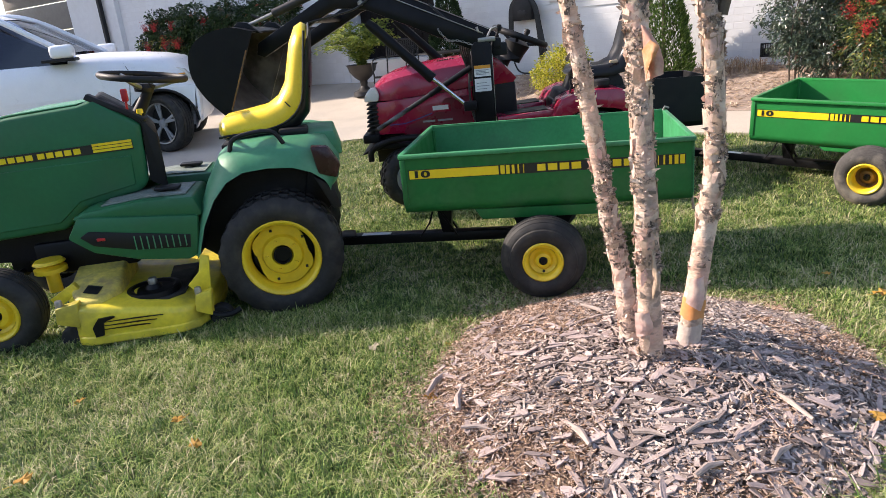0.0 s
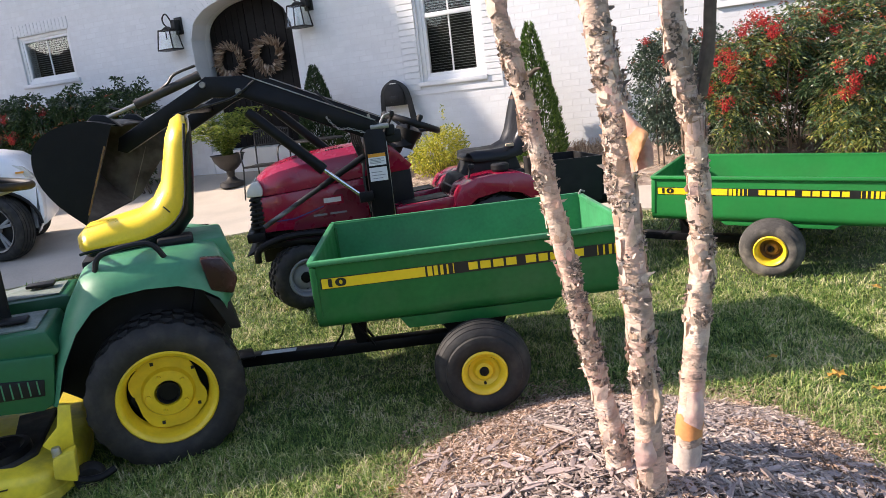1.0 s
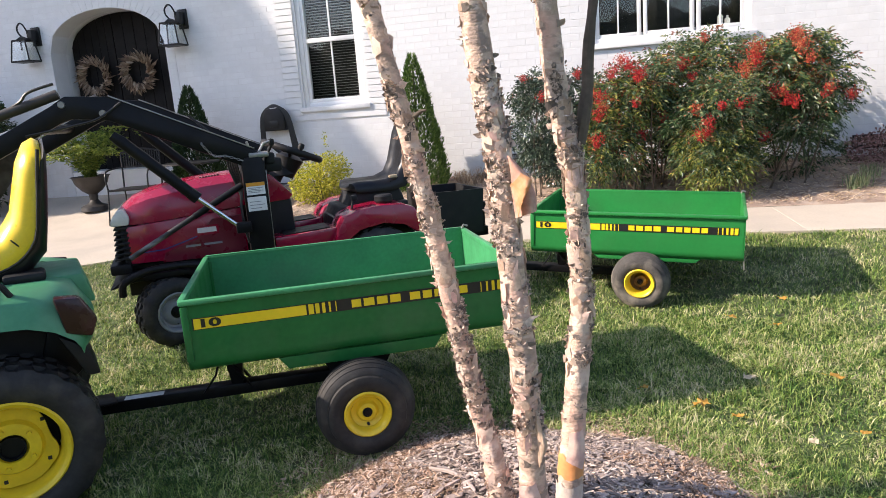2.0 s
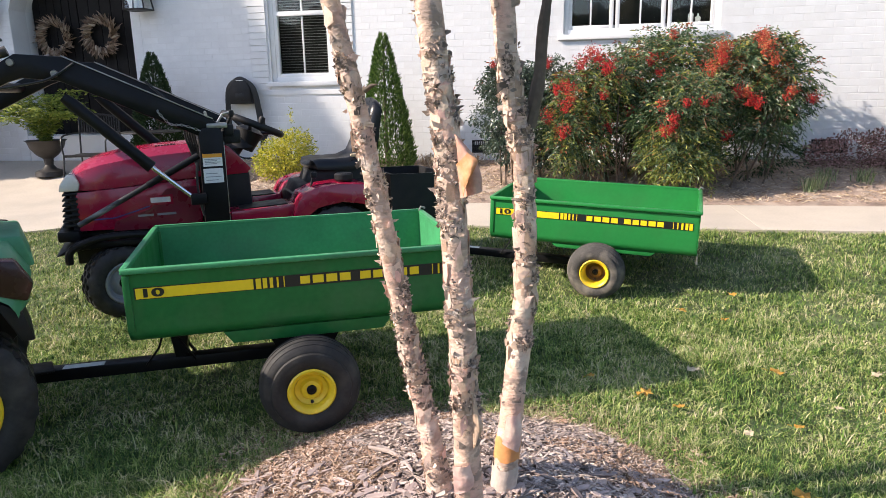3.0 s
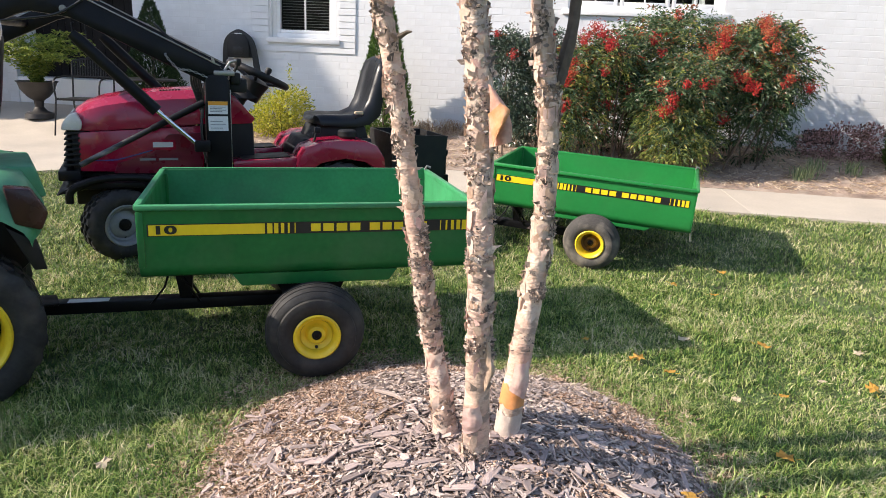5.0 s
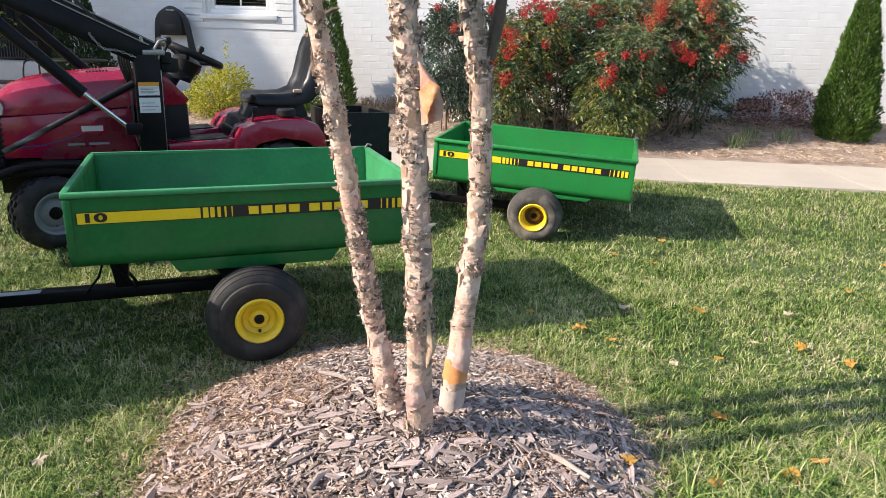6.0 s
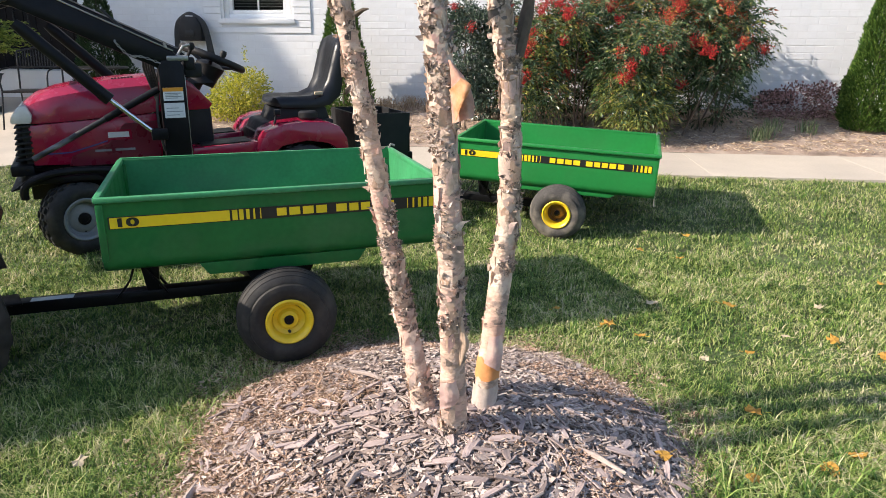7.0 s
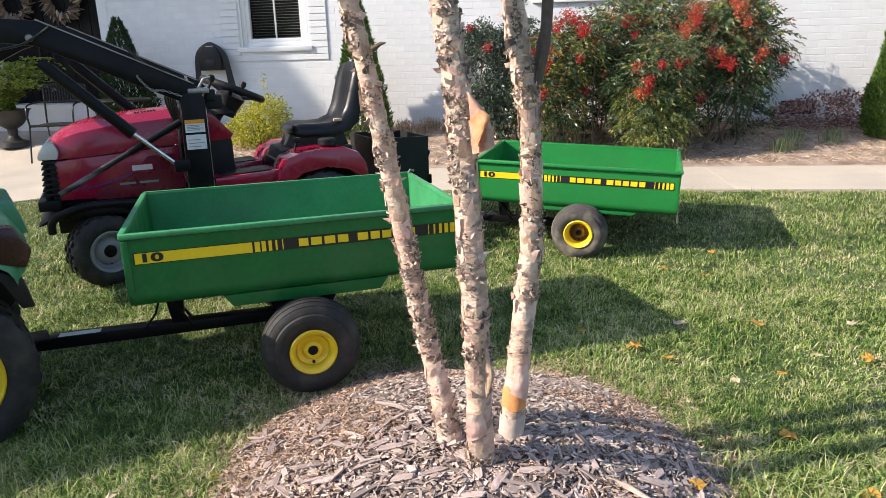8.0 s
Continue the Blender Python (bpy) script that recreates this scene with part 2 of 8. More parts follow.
def bark_look(m):
    nt = m.node_tree
    b = nt.nodes["Principled BSDF"]
    old = b.inputs["Base Color"].links[0].from_socket
    co = nt.nodes.new("ShaderNodeTexCoord")
    for scale, stretch, lo, hi, amount, colour in ((7.0, (1, 1, 0.8), 0.48, 0.60, 0.7, (0.60, 0.36, 0.285)), (9.0, (1, 1, 1.4), 0.54, 0.64, 0.7, (0.70, 0.58, 0.48)), (13.0, (1, 1, 1.6), 0.56, 0.62, 0.8, (0.27, 0.20, 0.165)), (24.0, (1, 1, 2.2), 0.60, 0.68, 0.8, (0.19, 0.15, 0.125)), (60.0, (1, 1, 0.7), 0.60, 0.72, 0.35, (0.36, 0.25, 0.19))):
        mp = nt.nodes.new("ShaderNodeMapping")
        mp.inputs["Scale"].default_value = stretch
        mp.inputs["Location"].default_value = (scale, 0.3 * scale, 0)
        nt.links.new(co.outputs["Object"], mp.inputs["Vector"])
        nz = nt.nodes.new("ShaderNodeTexNoise")
        nz.inputs["Scale"].default_value = scale
        nz.inputs["Detail"].default_value = 6.0
        nz.inputs["Roughness"].default_value = 0.6
        nt.links.new(mp.outputs["Vector"], nz.inputs["Vector"])
        mr = nt.nodes.new("ShaderNodeMapRange")
        mr.inputs["From Min"].default_value, mr.inputs["From Max"].default_value, mr.inputs["To Max"].default_value = lo, hi, amount
        nt.links.new(nz.outputs["Fac"], mr.inputs["Value"])
        mx = nt.nodes.new("ShaderNodeMix")
        mx.data_type = "RGBA"
        nt.links.new(mr.outputs["Result"], mx.inputs["Factor"])
        nt.links.new(old, mx.inputs["A"])
        mx.inputs["B"].default_value = (*colour, 1)
        old = mx.outputs["Result"]
    nt.links.new(old, b.inputs["Base Color"])


bark_look(M["bark"])
M["flake"] = ramp_mat("bark_flake", [(0, (0.115, 0.095, 0.083)), (0.30, (0.25, 0.20, 0.172)), (0.52, (0.42, 0.31, 0.245)), (0.75, (0.62, 0.475, 0.385)), (1, (0.72, 0.61, 0.53))], 0.75, trans=0.15, bump=0.3, var=0.25)
M["peel"] = ramp_mat("paper_bark", [(0, (0.42, 0.28, 0.20)), (0.3, (0.62, 0.49, 0.39)), (0.70, (0.70, 0.55, 0.46)), (1, (0.70, 0.45, 0.39))], 0.7, trans=0.2, bump=0.2, var=0.2)
M["innerbark"] = mat("orange_inner_bark", (0.60, 0.265, 0.095), 0.6, var=0.15, scale=18, fine=80, bump=0.2, bscale=60)
M["curlbark"] = mat("curled_bark", (0.64, 0.37, 0.28), 0.65, var=0.2, scale=18, fine=80, bump=0.25, trans=0.3, dirt=(0.74, 0.62, 0.47), dirt_amount=0.95, dirt_scale=11)
M["innercurl"] = mat("orange_curl", (0.68, 0.36, 0.17), 0.6, var=0.2, scale=18, fine=80, bump=0.2, trans=0.35, dirt=(0.70, 0.55, 0.40), dirt_amount=0.7, dirt_scale=20)
M["palepeel"] = mat("cream_peel", (0.50, 0.36, 0.26), 0.7, var=0.25, scale=22, fine=90, bump=0.2, trans=0.15, dirt=(0.40, 0.28, 0.21), dirt_amount=0.7, dirt_scale=24)
M["pinkpeel"] = mat("pink_peel", (0.66, 0.44, 0.39), 0.65, var=0.18, scale=16, fine=80, bump=0.2, trans=0.12, dirt=(0.70, 0.57, 0.47), dirt_amount=0.7, dirt_scale=16)
M["palewrap"] = mat("pale_bare_bark", (0.52, 0.43, 0.375), 0.6, var=0.15, scale=18, fine=80, bump=0.2)
M["holly"] = ramp_mat("dark_glossy_leaf", [(0, (0.020, 0.040, 0.026)), (0.55, (0.042, 0.072, 0.045)), (0.93, (0.10, 0.14, 0.085)), (1, (0.22, 0.25, 0.16))], 0.30, trans=0.12, spec=0.7)
M["berry_orange"] = ramp_mat("ripening_berry", [(0, (0.24, 0.02, 0.016)), (0.5, (0.42, 0.06, 0.030)), (1, (0.52, 0.20, 0.09))], 0.45)
M["stem"] = mat("shrub_stem", (0.10, 0.075, 0.055), 0.85, var=0.3)
M["nandina"] = ramp_mat("nandina_leaf", [(0, (0.022, 0.055, 0.024)), (0.4, (0.055, 0.115, 0.05)), (0.72, (0.135, 0.20, 0.095)), (0.93, (0.30, 0.33, 0.15)), (1, (0.34, 0.13, 0.07))], 0.32, trans=0.25, spec=0.6, patch=0.25, patch_scale=3.0)
M["nandina_low"] = ramp_mat("nandina_light_leaf", [(0, (0.07, 0.12, 0.03)), (0.5, (0.19, 0.25, 0.06)), (0.9, (0.40, 0.39, 0.10)), (1, (0.52, 0.42, 0.12))], 0.4, trans=0.3)
M["nandina_red"] = ramp_mat("nandina_bronze_leaf", [(0, (0.05, 0.07, 0.03)), (0.4, (0.17, 0.08, 0.035)), (0.8, (0.34, 0.075, 0.035)), (1, (0.42, 0.16, 0.05))], 0.45, trans=0.25)
M["berry"] = ramp_mat("red_berry", [(0, (0.22, 0.008, 0.014)), (0.6, (0.44, 0.022, 0.026)), (1, (0.56, 0.075, 0.045))], 0.4)
M["arbor"] = ramp_mat("arborvitae_spray", [(0, (0.030, 0.075, 0.012)), (0.55, (0.065, 0.13, 0.022)), (1, (0.17, 0.26, 0.05))], 0.5, trans=0.2)
# Evergreen sprays, reused as dark leaves that paint shade inside the shrubs.
M["cedar_and_shade"] = ramp_mat("evergreen_and_shade_spray", [(0, (0.012, 0.03, 0.010)), (0.6, (0.028, 0.06, 0.018)), (1, (0.06, 0.10, 0.03))], 0.6, trans=0.15)
M["gold"] = ramp_mat("golden_leaf", [(0, (0.13, 0.17, 0.02)), (0.4, (0.36, 0.37, 0.04)), (0.8, (0.62, 0.56, 0.06)), (1, (0.72, 0.64, 0.14))], 0.45, trans=0.3)
M["fern"] = ramp_mat("fern_frond", [(0, (0.06, 0.11, 0.02)), (0.5, (0.20, 0.27, 0.04)), (1, (0.42, 0.44, 0.09))], 0.5, trans=0.3)
M["mum"] = ramp_mat("faded_mum", [(0, (0.10, 0.06, 0.04)), (0.5, (0.28, 0.17, 0.15)), (1, (0.58, 0.36, 0.36))], 0.7, trans=0.15)
M["blade"] = ramp_mat("strap_leaf", [(0, (0.10, 0.15, 0.06)), (0.6, (0.26, 0.32, 0.15)), (1, (0.50, 0.50, 0.30))], 0.5, trans=0.2)
M["leaf"] = ramp_mat("fallen_leaf", [(0, (0.55, 0.33, 0.03)), (0.5, (0.66, 0.46, 0.05)), (1, (0.42, 0.20, 0.05))], 0.6, trans=0.2)
M["paleleaf"] = ramp_mat("pale_fallen_leaf", [(0, (0.46, 0.44, 0.25)), (0.5, (0.55, 0.50, 0.33)), (1, (0.50, 0.40, 0.28))], 0.7, trans=0.15)
M["wreath"] = ramp_mat("dried_wreath", [(0, (0.12, 0.075, 0.05)), (0.6, (0.32, 0.22, 0.15)), (1, (0.5, 0.4, 0.3))], 0.8)
M["farwood"] = mat("far_foliage", (0.060, 0.065, 0.032), 0.9, var=0.4, scale=0.5, fine=3.0, bump=0.6, bscale=2.0, dirt=(0.11, 0.07, 0.03), dirt_amount=0.7, dirt_scale=0.25)
M["hose"] = mat("black_hose", (0.014, 0.015, 0.016), 0.5, var=0.15)
M["roof"] = mat("roof_shingle", (0.10, 0.09, 0.085), 0.9, var=0.25, bump=0.4)
M["tan"] = mat("torn_foam", (0.50, 0.38, 0.24), 0.8, var=0.1)
M["blue"] = mat("blue_pinstripe", (0.03, 0.06, 0.25), 0.4, var=0.05)


def glass_mat():
    m = bpy.data.materials.new("window_glass")
    m.use_nodes = True
    b = m.node_tree.nodes["Principled BSDF"]
    b.inputs["Base Color"].default_value = (0.9, 0.95, 0.95, 1)
    b.inputs["Roughness"].default_value = 0.02
    b.inputs["Transmission Weight"].default_value = 1.0
    b.inputs["IOR"].default_value = 1.45
    return m


M["glass"] = glass_mat()
M["carglass"] = mat("dark_car_glass", (0.012, 0.016, 0.03), 0.06, var=0.02, coat=0.5)

# ---------------------------------------------------------------- mesh helpers
def finish(bm, name, material, smooth=35):
    me = bpy.data.meshes.new(name)
    bmesh.ops.recalc_face_normals(bm, faces=bm.faces[:])
    bm.to_mesh(me)
    bm.free()
    for x in material if isinstance(material, (list, tuple)) else (material,):
        me.materials.append(x)
    me.polygons.foreach_set("use_smooth", [bool(smooth)] * len(me.polygons))
    if smooth:
        me.set_sharp_from_angle(angle=radians(smooth))
    return me


def part(name, bm, material, parent=None, label="", smooth=35):
    ob = new(name, finish(bm, name, material, smooth))
    ob.parent = parent
    if label:
        ob["label"] = label
    return ob


def thing(name, m, label, category, group="", kind=""):
    ob = new(name)
    ob.empty_display_size = 0.1
    ob.matrix_world = m
    return tagged(ob, label, category, group, kind)


def solo(name, bm, material, m, label, category, group="", kind="", smooth=35):
    ob = part(name, bm, material, None, "", smooth)
    ob.matrix_world = m
    return tagged(ob, label, category, group, kind)


def B():
    return bmesh.new()


def bevel_all(bm, width, segments=2, geom=None):
    if width > 0:
        edges = [e for e in (geom or bm.edges[:]) if e.is_valid and len(e.link_faces) == 2 and e.calc_face_angle(0) > 0.35]
        bmesh.ops.bevel(bm, geom=edges, offset=width, segments=segments, affect="EDGES", profile=0.5, clamp_overlap=True)


def merge(bm, other):
    me = bpy.data.meshes.new("tmp")
    other.to_mesh(me)
    other.free()
    bm.from_mesh(me)
    bpy.data.meshes.remove(me)
    return bm


def box(x0, x1, y0, y1, z0, z1, bevel=0.0, seg=2):
    bm = B()
    bmesh.ops.create_cube(bm, size=1, matrix=Matrix.Translation(((x0 + x1) / 2, (y0 + y1) / 2, (z0 + z1) / 2)) @ Matrix.Diagonal((x1 - x0, y1 - y0, z1 - z0, 1)))
    bevel_all(bm, bevel, seg)
    return bm


def prism(points, y0, y1, bevel=0.0, seg=2, axis="y"):
    """A polygon in x and z, drawn out along y (or in x and y along z, or y and z along x)."""
    bm = B()
    place = {"y": lambda p, d: (p[0], d, p[1]), "z": lambda p, d: (p[0], p[1], d), "x": lambda p, d: (d, p[0], p[1])}[axis]
    a = [bm.verts.new(place(p, y0)) for p in points]
    c = [bm.verts.new(place(p, y1)) for p in points]
    bm.faces.new(a)
    bm.faces.new(c[::-1])
    n = len(points)
    for i in range(n):
        bm.faces.new((a[i], c[i], c[(i + 1) % n], a[(i + 1) % n]))
    bmesh.ops.recalc_face_normals(bm, faces=bm.faces[:])
    bevel_all(bm, bevel, seg)
    return bm


def loft(sections, caps=True, closed=True):
    bm = B()
    rings = [[bm.verts.new(p) for p in s] for s in sections]
    n = len(rings[0])
    for a, c in zip(rings, rings[1:]):
        for i in range(n if closed else n - 1):
            j = (i + 1) % n
            bm.faces.new((a[i], a[j], c[j], c[i]))
    if caps and closed:
        bm.faces.new(rings[0][::-1])
        bm.faces.new(rings[-1])
    return bm


def lathe(profile, n=32, axis="y", centre=(0, 0, 0), closed=False):
    """Turn a profile of (radius, along) round an axis."""
    bm = B()
    rings = []
    for k in range(n):
        a = 2 * math.pi * k / n
        c, s = math.cos(a), math.sin(a)
        ring = []
        for r, d in profile:
            p = {"y": (r * c, d, r * s), "z": (r * c, r * s, d), "x": (d, r * c, r * s)}[axis]
            ring.append(bm.verts.new(Vector(p) + Vector(centre)))
        rings.append(ring)
    m = len(profile)
    for k in range(n):
        a, c = rings[k], rings[(k + 1) % n]
        for i in range(m if closed else m - 1):
            bm.faces.new((a[i], c[i], c[(i + 1) % m], a[(i + 1) % m]))
    bmesh.ops.remove_doubles(bm, verts=bm.verts[:], dist=1e-5)
    return bm


def tube(points, radius, n=10, caps=True):
    """A round bar along points; radius may be one number or one for each point."""
    pts = [Vector(p) for p in points]
    rad = radius if isinstance(radius, (list, tuple)) else [radius] * len(pts)
    rings, ref = [], None
    for i, p in enumerate(pts):
        d = ((pts[min(i + 1, len(pts) - 1)] - p).normalized() + (p - pts[max(i - 1, 0)]).normalized()).normalized()
        if ref is None:
            ref = d.orthogonal().normalized()
        ref = (ref - d * ref.dot(d)).normalized()
        other = d.cross(ref)
        rings.append([p + rad[i] * (math.cos(2 * math.pi * k / n) * ref + math.sin(2 * math.pi * k / n) * other) for k in range(n)])
    return loft(rings, caps)


def bar(p, q, w, h, bevel=0.004):
    """A rectangular bar from p to q, w wide across y and h high."""
    p, q = Vector(p), Vector(q)
    d = q - p
    bm = box(0, d.length, -w / 2, w / 2, -h / 2, h / 2, bevel)
    x = d.normalized()
    y = Vector((0, 1, 0))
    y = (y - x * y.dot(x)).normalized()
    z = x.cross(y)
    m = Matrix((x, y, z)).transposed().to_4x4()
    bmesh.ops.transform(bm, matrix=Matrix.Translation(p) @ m, verts=bm.verts[:])
    return bm


def smooth_line(points, steps=6):
    """Catmull-Rom through points."""
    pts = [Vector(p) for p in points]
    out = []
    for i in range(len(pts) - 1):
        a, b, c, d = pts[max(i - 1, 0)], pts[i], pts[i + 1], pts[min(i + 2, len(pts) - 1)]
        for k in range(steps):
            t = k / steps
            out.append(0.5 * (2 * b + (c - a) * t + (2 * a - 5 * b + 4 * c - d) * t * t + (3 * b - a - 3 * c + d) * t ** 3))
    return out + [pts[-1]]


def scatter_mesh(name, verts, faces_per, template_faces, material, smooth=False):
    """One mesh of many equal little pieces: verts (pieces, k, 3), faces of the piece by index."""
    n, k, _ = verts.shape
    tf = np.array(template_faces)
    m = tf.shape[1]
    loops = (np.arange(n)[:, None, None] * k + tf[None]).reshape(-1)
    me = bpy.data.meshes.new(name)
    me.vertices.add(n * k)
    me.vertices.foreach_set("co", verts.reshape(-1).astype(np.float32))
    me.loops.add(len(loops))
    me.loops.foreach_set("vertex_index", loops.astype(np.int32))
    nf = n * len(tf)
    me.polygons.add(nf)
    me.polygons.foreach_set("loop_start", (np.arange(nf) * m).astype(np.int32))
    me.polygons.foreach_set("use_smooth", [bool(smooth)] * nf)
    me.update(calc_edges=True)
    me.validate()
    me.materials.append(material)
    return me


def frames_of(direction, rng):
    """Two unit vectors square to each direction, turned at random."""
    d = direction / np.linalg.norm(direction, axis=1, keepdims=True)
    r = rng.normal(size=d.shape)
    u = np.cross(d, r)
    u /= np.linalg.norm(u, axis=1, keepdims=True)
    return d, u, np.cross(d, u)


def leaf_cards(centres, directions, length, width, rng, droop=0.25):
    """Small pointed leaves, folded along the rib: 6 points, 4 faces."""
    n = len(centres)
    d, u, v = frames_of(directions, rng)
    L = (length * rng.uniform(0.7, 1.3, n))[:, None]
    W = (width * rng.uniform(0.7, 1.3, n))[:, None]
    base = centres
    mid = base + d * L * 0.5
    tip = base + d * L - np.array([0, 0, 1]) * L * droop
    a = mid + u * W * 0.5 + v * W * 0.18
    b = mid - u * W * 0.5 + v * W * 0.18
    return np.stack([base, a, tip, b, mid], 1)


LEAF_FACES = [(0, 1, 4), (1, 2, 4), (2, 3, 4), (3, 0, 4)]
LEAF_SIMPLE = [(0, 1, 2), (0, 2, 3)]

# ---------------------------------------------------------------- ground and paving
def ramp01(v, a, b):
    t = min(1.0, max(0.0, (v - a) / (b - a)))
    return t * t * (3 - 2 * t)


def ground_z(y):
    """Flat lawn that lifts a little towards the walk, then a bed that climbs to the house."""
    return 0.12 * ramp01(y, 5.0, 6.5) + 0.33 * ramp01(y, 7.5, 9.6)


def ground_z_np(y):
    t = np.clip((y - 5.0) / 1.5, 0, 1)
    u = np.clip((y - 7.5) / 2.1, 0, 1)
    return 0.12 * t * t * (3 - 2 * t) + 0.33 * u * u * (3 - 2 * u)


WALL_Y = 9.2
WALK_Y0, WALK_Y1 = 6.42, 7.62


def drive_edge(y):
    """The edge of the paving on the side of the lawn or of the bed."""
    if y > WALK_Y0:
        return -4.45
    if y > 5.9:
        return -4.45 - 0.75 * (1 - ((y - 5.9) / (WALK_Y0 - 5.9))) ** 2
    return -5.2 - 0.62 * (5.9 - y)


gm = B()
ys = [-400, -60, -12, -4, 0, 2, 3, 4, 5.0, 5.25, 5.5, 5.75, 6.0, 6.25, 6.5, 7.5, 7.8, 8.1, 8.4, 8.7, 9.0, 9.3, 9.6, 14, 60, 900]
xs = [-900, -60, -20, -10, -5, 0, 5, 10, 20, 60, 900]
gv = [[gm.verts.new((x, y, ground_z(y))) for x in xs] for y in ys]
for a, c in zip(gv, gv[1:]):
    for i in range(len(xs) - 1):
        gm.faces.new((a[i], a[i + 1], c[i + 1], c[i]))
ground = solo("ground", gm, M["soil"], Matrix(), "earth and thatch under a mown lawn", "ground", kind="structure")

dm = B()
dy = [-14, -8, -3, 0, 2, 3.5, 4.5, 5.0, 5.3, 5.6, 5.9, 6.0, 6.1, 6.2, 6.3, 6.42, 6.5, 7.0, 7.5, 8.0, 8.5, 9.19]
drive_z = lambda y: ground_z(y) + 0.018
rise = lambda y: max(drive_z(y), 0.10)
top = [(dm.verts.new((-26, y, rise(y))), dm.verts.new((drive_edge(y) - 0.55, y, rise(y))), dm.verts.new((drive_edge(y), y, drive_z(y)))) for y in dy]
low = [dm.verts.new((drive_edge(y), y, drive_z(y) - 0.12)) for y in dy]
for (a, b, c), (d, e, f) in zip(top, top[1:]):
    dm.faces.new((a, b, e, d))
    dm.faces.new((b, c, f, e))
for i in range(len(top) - 1):
    dm.faces.new((top[i][2], low[i], low[i + 1], top[i + 1][2]))
solo("driveway", dm, M["concrete"], Matrix(), "pale tan concrete driveway running up to the porch", "driveway", kind="structure")

walk_path = thing("pavement", Matrix(), "tan concrete garden walk in joined slabs", "walkway", kind="structure")
slab = box(-0.7425, 0.7425, WALK_Y0, WALK_Y1, 0.02, 0.142, 0.002, 1)
slab_mesh = finish(slab, "slab", M["concrete"])
for i in range(9):
    s_ob = new("slab", slab_mesh)
    s_ob.parent = walk_path
    s_ob.location = (-3.70 + 1.486 * i, 0, 0)

bed = B()
bx = [-4.44, -3, -1.5, 0, 1.5, 3, 4.5, 6, 9.6]
by = [7.625, 7.8, 8.1, 8.4, 8.7, 9.0, 9.19]
bv = [[bed.verts.new((x, y, ground_z(y) + 0.035 * (1 if 7.7 < y < 9.1 else 0.5) + 0.02 * noise.noise((x * 2, y * 2, 1)))) for x in bx] for y in by]
for a, c in zip(bv, bv[1:]):
    for i in range(len(bx) - 1):
        bed.faces.new((a[i], a[i + 1], c[i + 1], c[i]))
solo("bed", bed, M["bed"], Matrix(), "planting bed of brown mulch along the house", "garden bed", kind="structure")

# a far wood that closes the view behind the lawn and shows in the window panes
wood = B()
near_row = []
for k in range(241):
    a = math.pi * (0.93 + 1.14 * k / 240)
    r = 75 + 6 * noise.noise((k * 0.13, 2.0, 0))
    h = 11.5 + 4.5 * noise.noise((k * 0.21, 0, 0)) + 2.2 * noise.noise((k * 0.9, 5.0, 0))
    near_row.append([wood.verts.new((r * math.cos(a) * q, r * math.sin(a) * q, z)) for q, z in ((1.0, -0.2), (0.985, h * 0.45), (1.0, h * 0.8), (1.04, h), (1.12, h * 0.9), (1.15, -0.2))])
for a, c in zip(near_row, near_row[1:]):
    for i in range(5):
        wood.faces.new((a[i], a[i + 1], c[i + 1], c[i]))
tagged(solo("backdrop", wood, M["farwood"], Matrix(), "distant dark wood closing the view behind the lawn", "trees", kind="structure", smooth=0), kind="structure")

# ---------------------------------------------------------------- house
H_TOP = 5.6
DOOR_X0, DOOR_X1, SPRING, CROWN = -7.54, -5.74, 2.46, 2.97
OPEN = [(-11.2, -10.0, 2.2, 2.98), (DOOR_X0, DOOR_X1, 0.1, CROWN), (-3.83, -2.98, 1.44, 3.06), (-0.14, 1.62, 1.90, 3.16)]


def arch_top(x):
    h = (DOOR_X1 - DOOR_X0) / 2
    u = (x - (DOOR_X0 + h)) / h
    return SPRING + (CROWN - SPRING) * math.sqrt(max(0.0, 1 - u * u))


house = thing("wall_north", Matrix(), "white painted brick house wall with windows and an arched doorway", "house wall", kind="structure")
wb = B()
cuts = [-13.6] + [v for o in OPEN for v in o[:2]] + [9.6]
for i in range(0, len(cuts), 2):
    merge(wb, box(cuts[i], cuts[i + 1], WALL_Y + 0.0013, WALL_Y + 0.3, 0.05, H_TOP))
for x0, x1, z0, z1 in OPEN:
    if z0 > 0.2:
        merge(wb, box(x0, x1, WALL_Y + 0.0013, WALL_Y + 0.3, 0.05, z0))
    if x0 != DOOR_X0:
        merge(wb, box(x0, x1, WALL_Y + 0.0013, WALL_Y + 0.3, z1, H_TOP))
n_arch = 20
arch_pts = [(DOOR_X0 + (DOOR_X1 - DOOR_X0) * i / n_arch, arch_top(DOOR_X0 + (DOOR_X1 - DOOR_X0) * i / n_arch)) for i in range(n_arch + 1)]
for (xa, za), (xb, zb) in zip(arch_pts, arch_pts[1:]):
    merge(wb, prism([(xa, za), (xb, zb), (xb, H_TOP), (xa, H_TOP)], WALL_Y + 0.0013, WALL_Y + 0.3))
part("masonry", wb, M["mortar"], house, smooth=0)

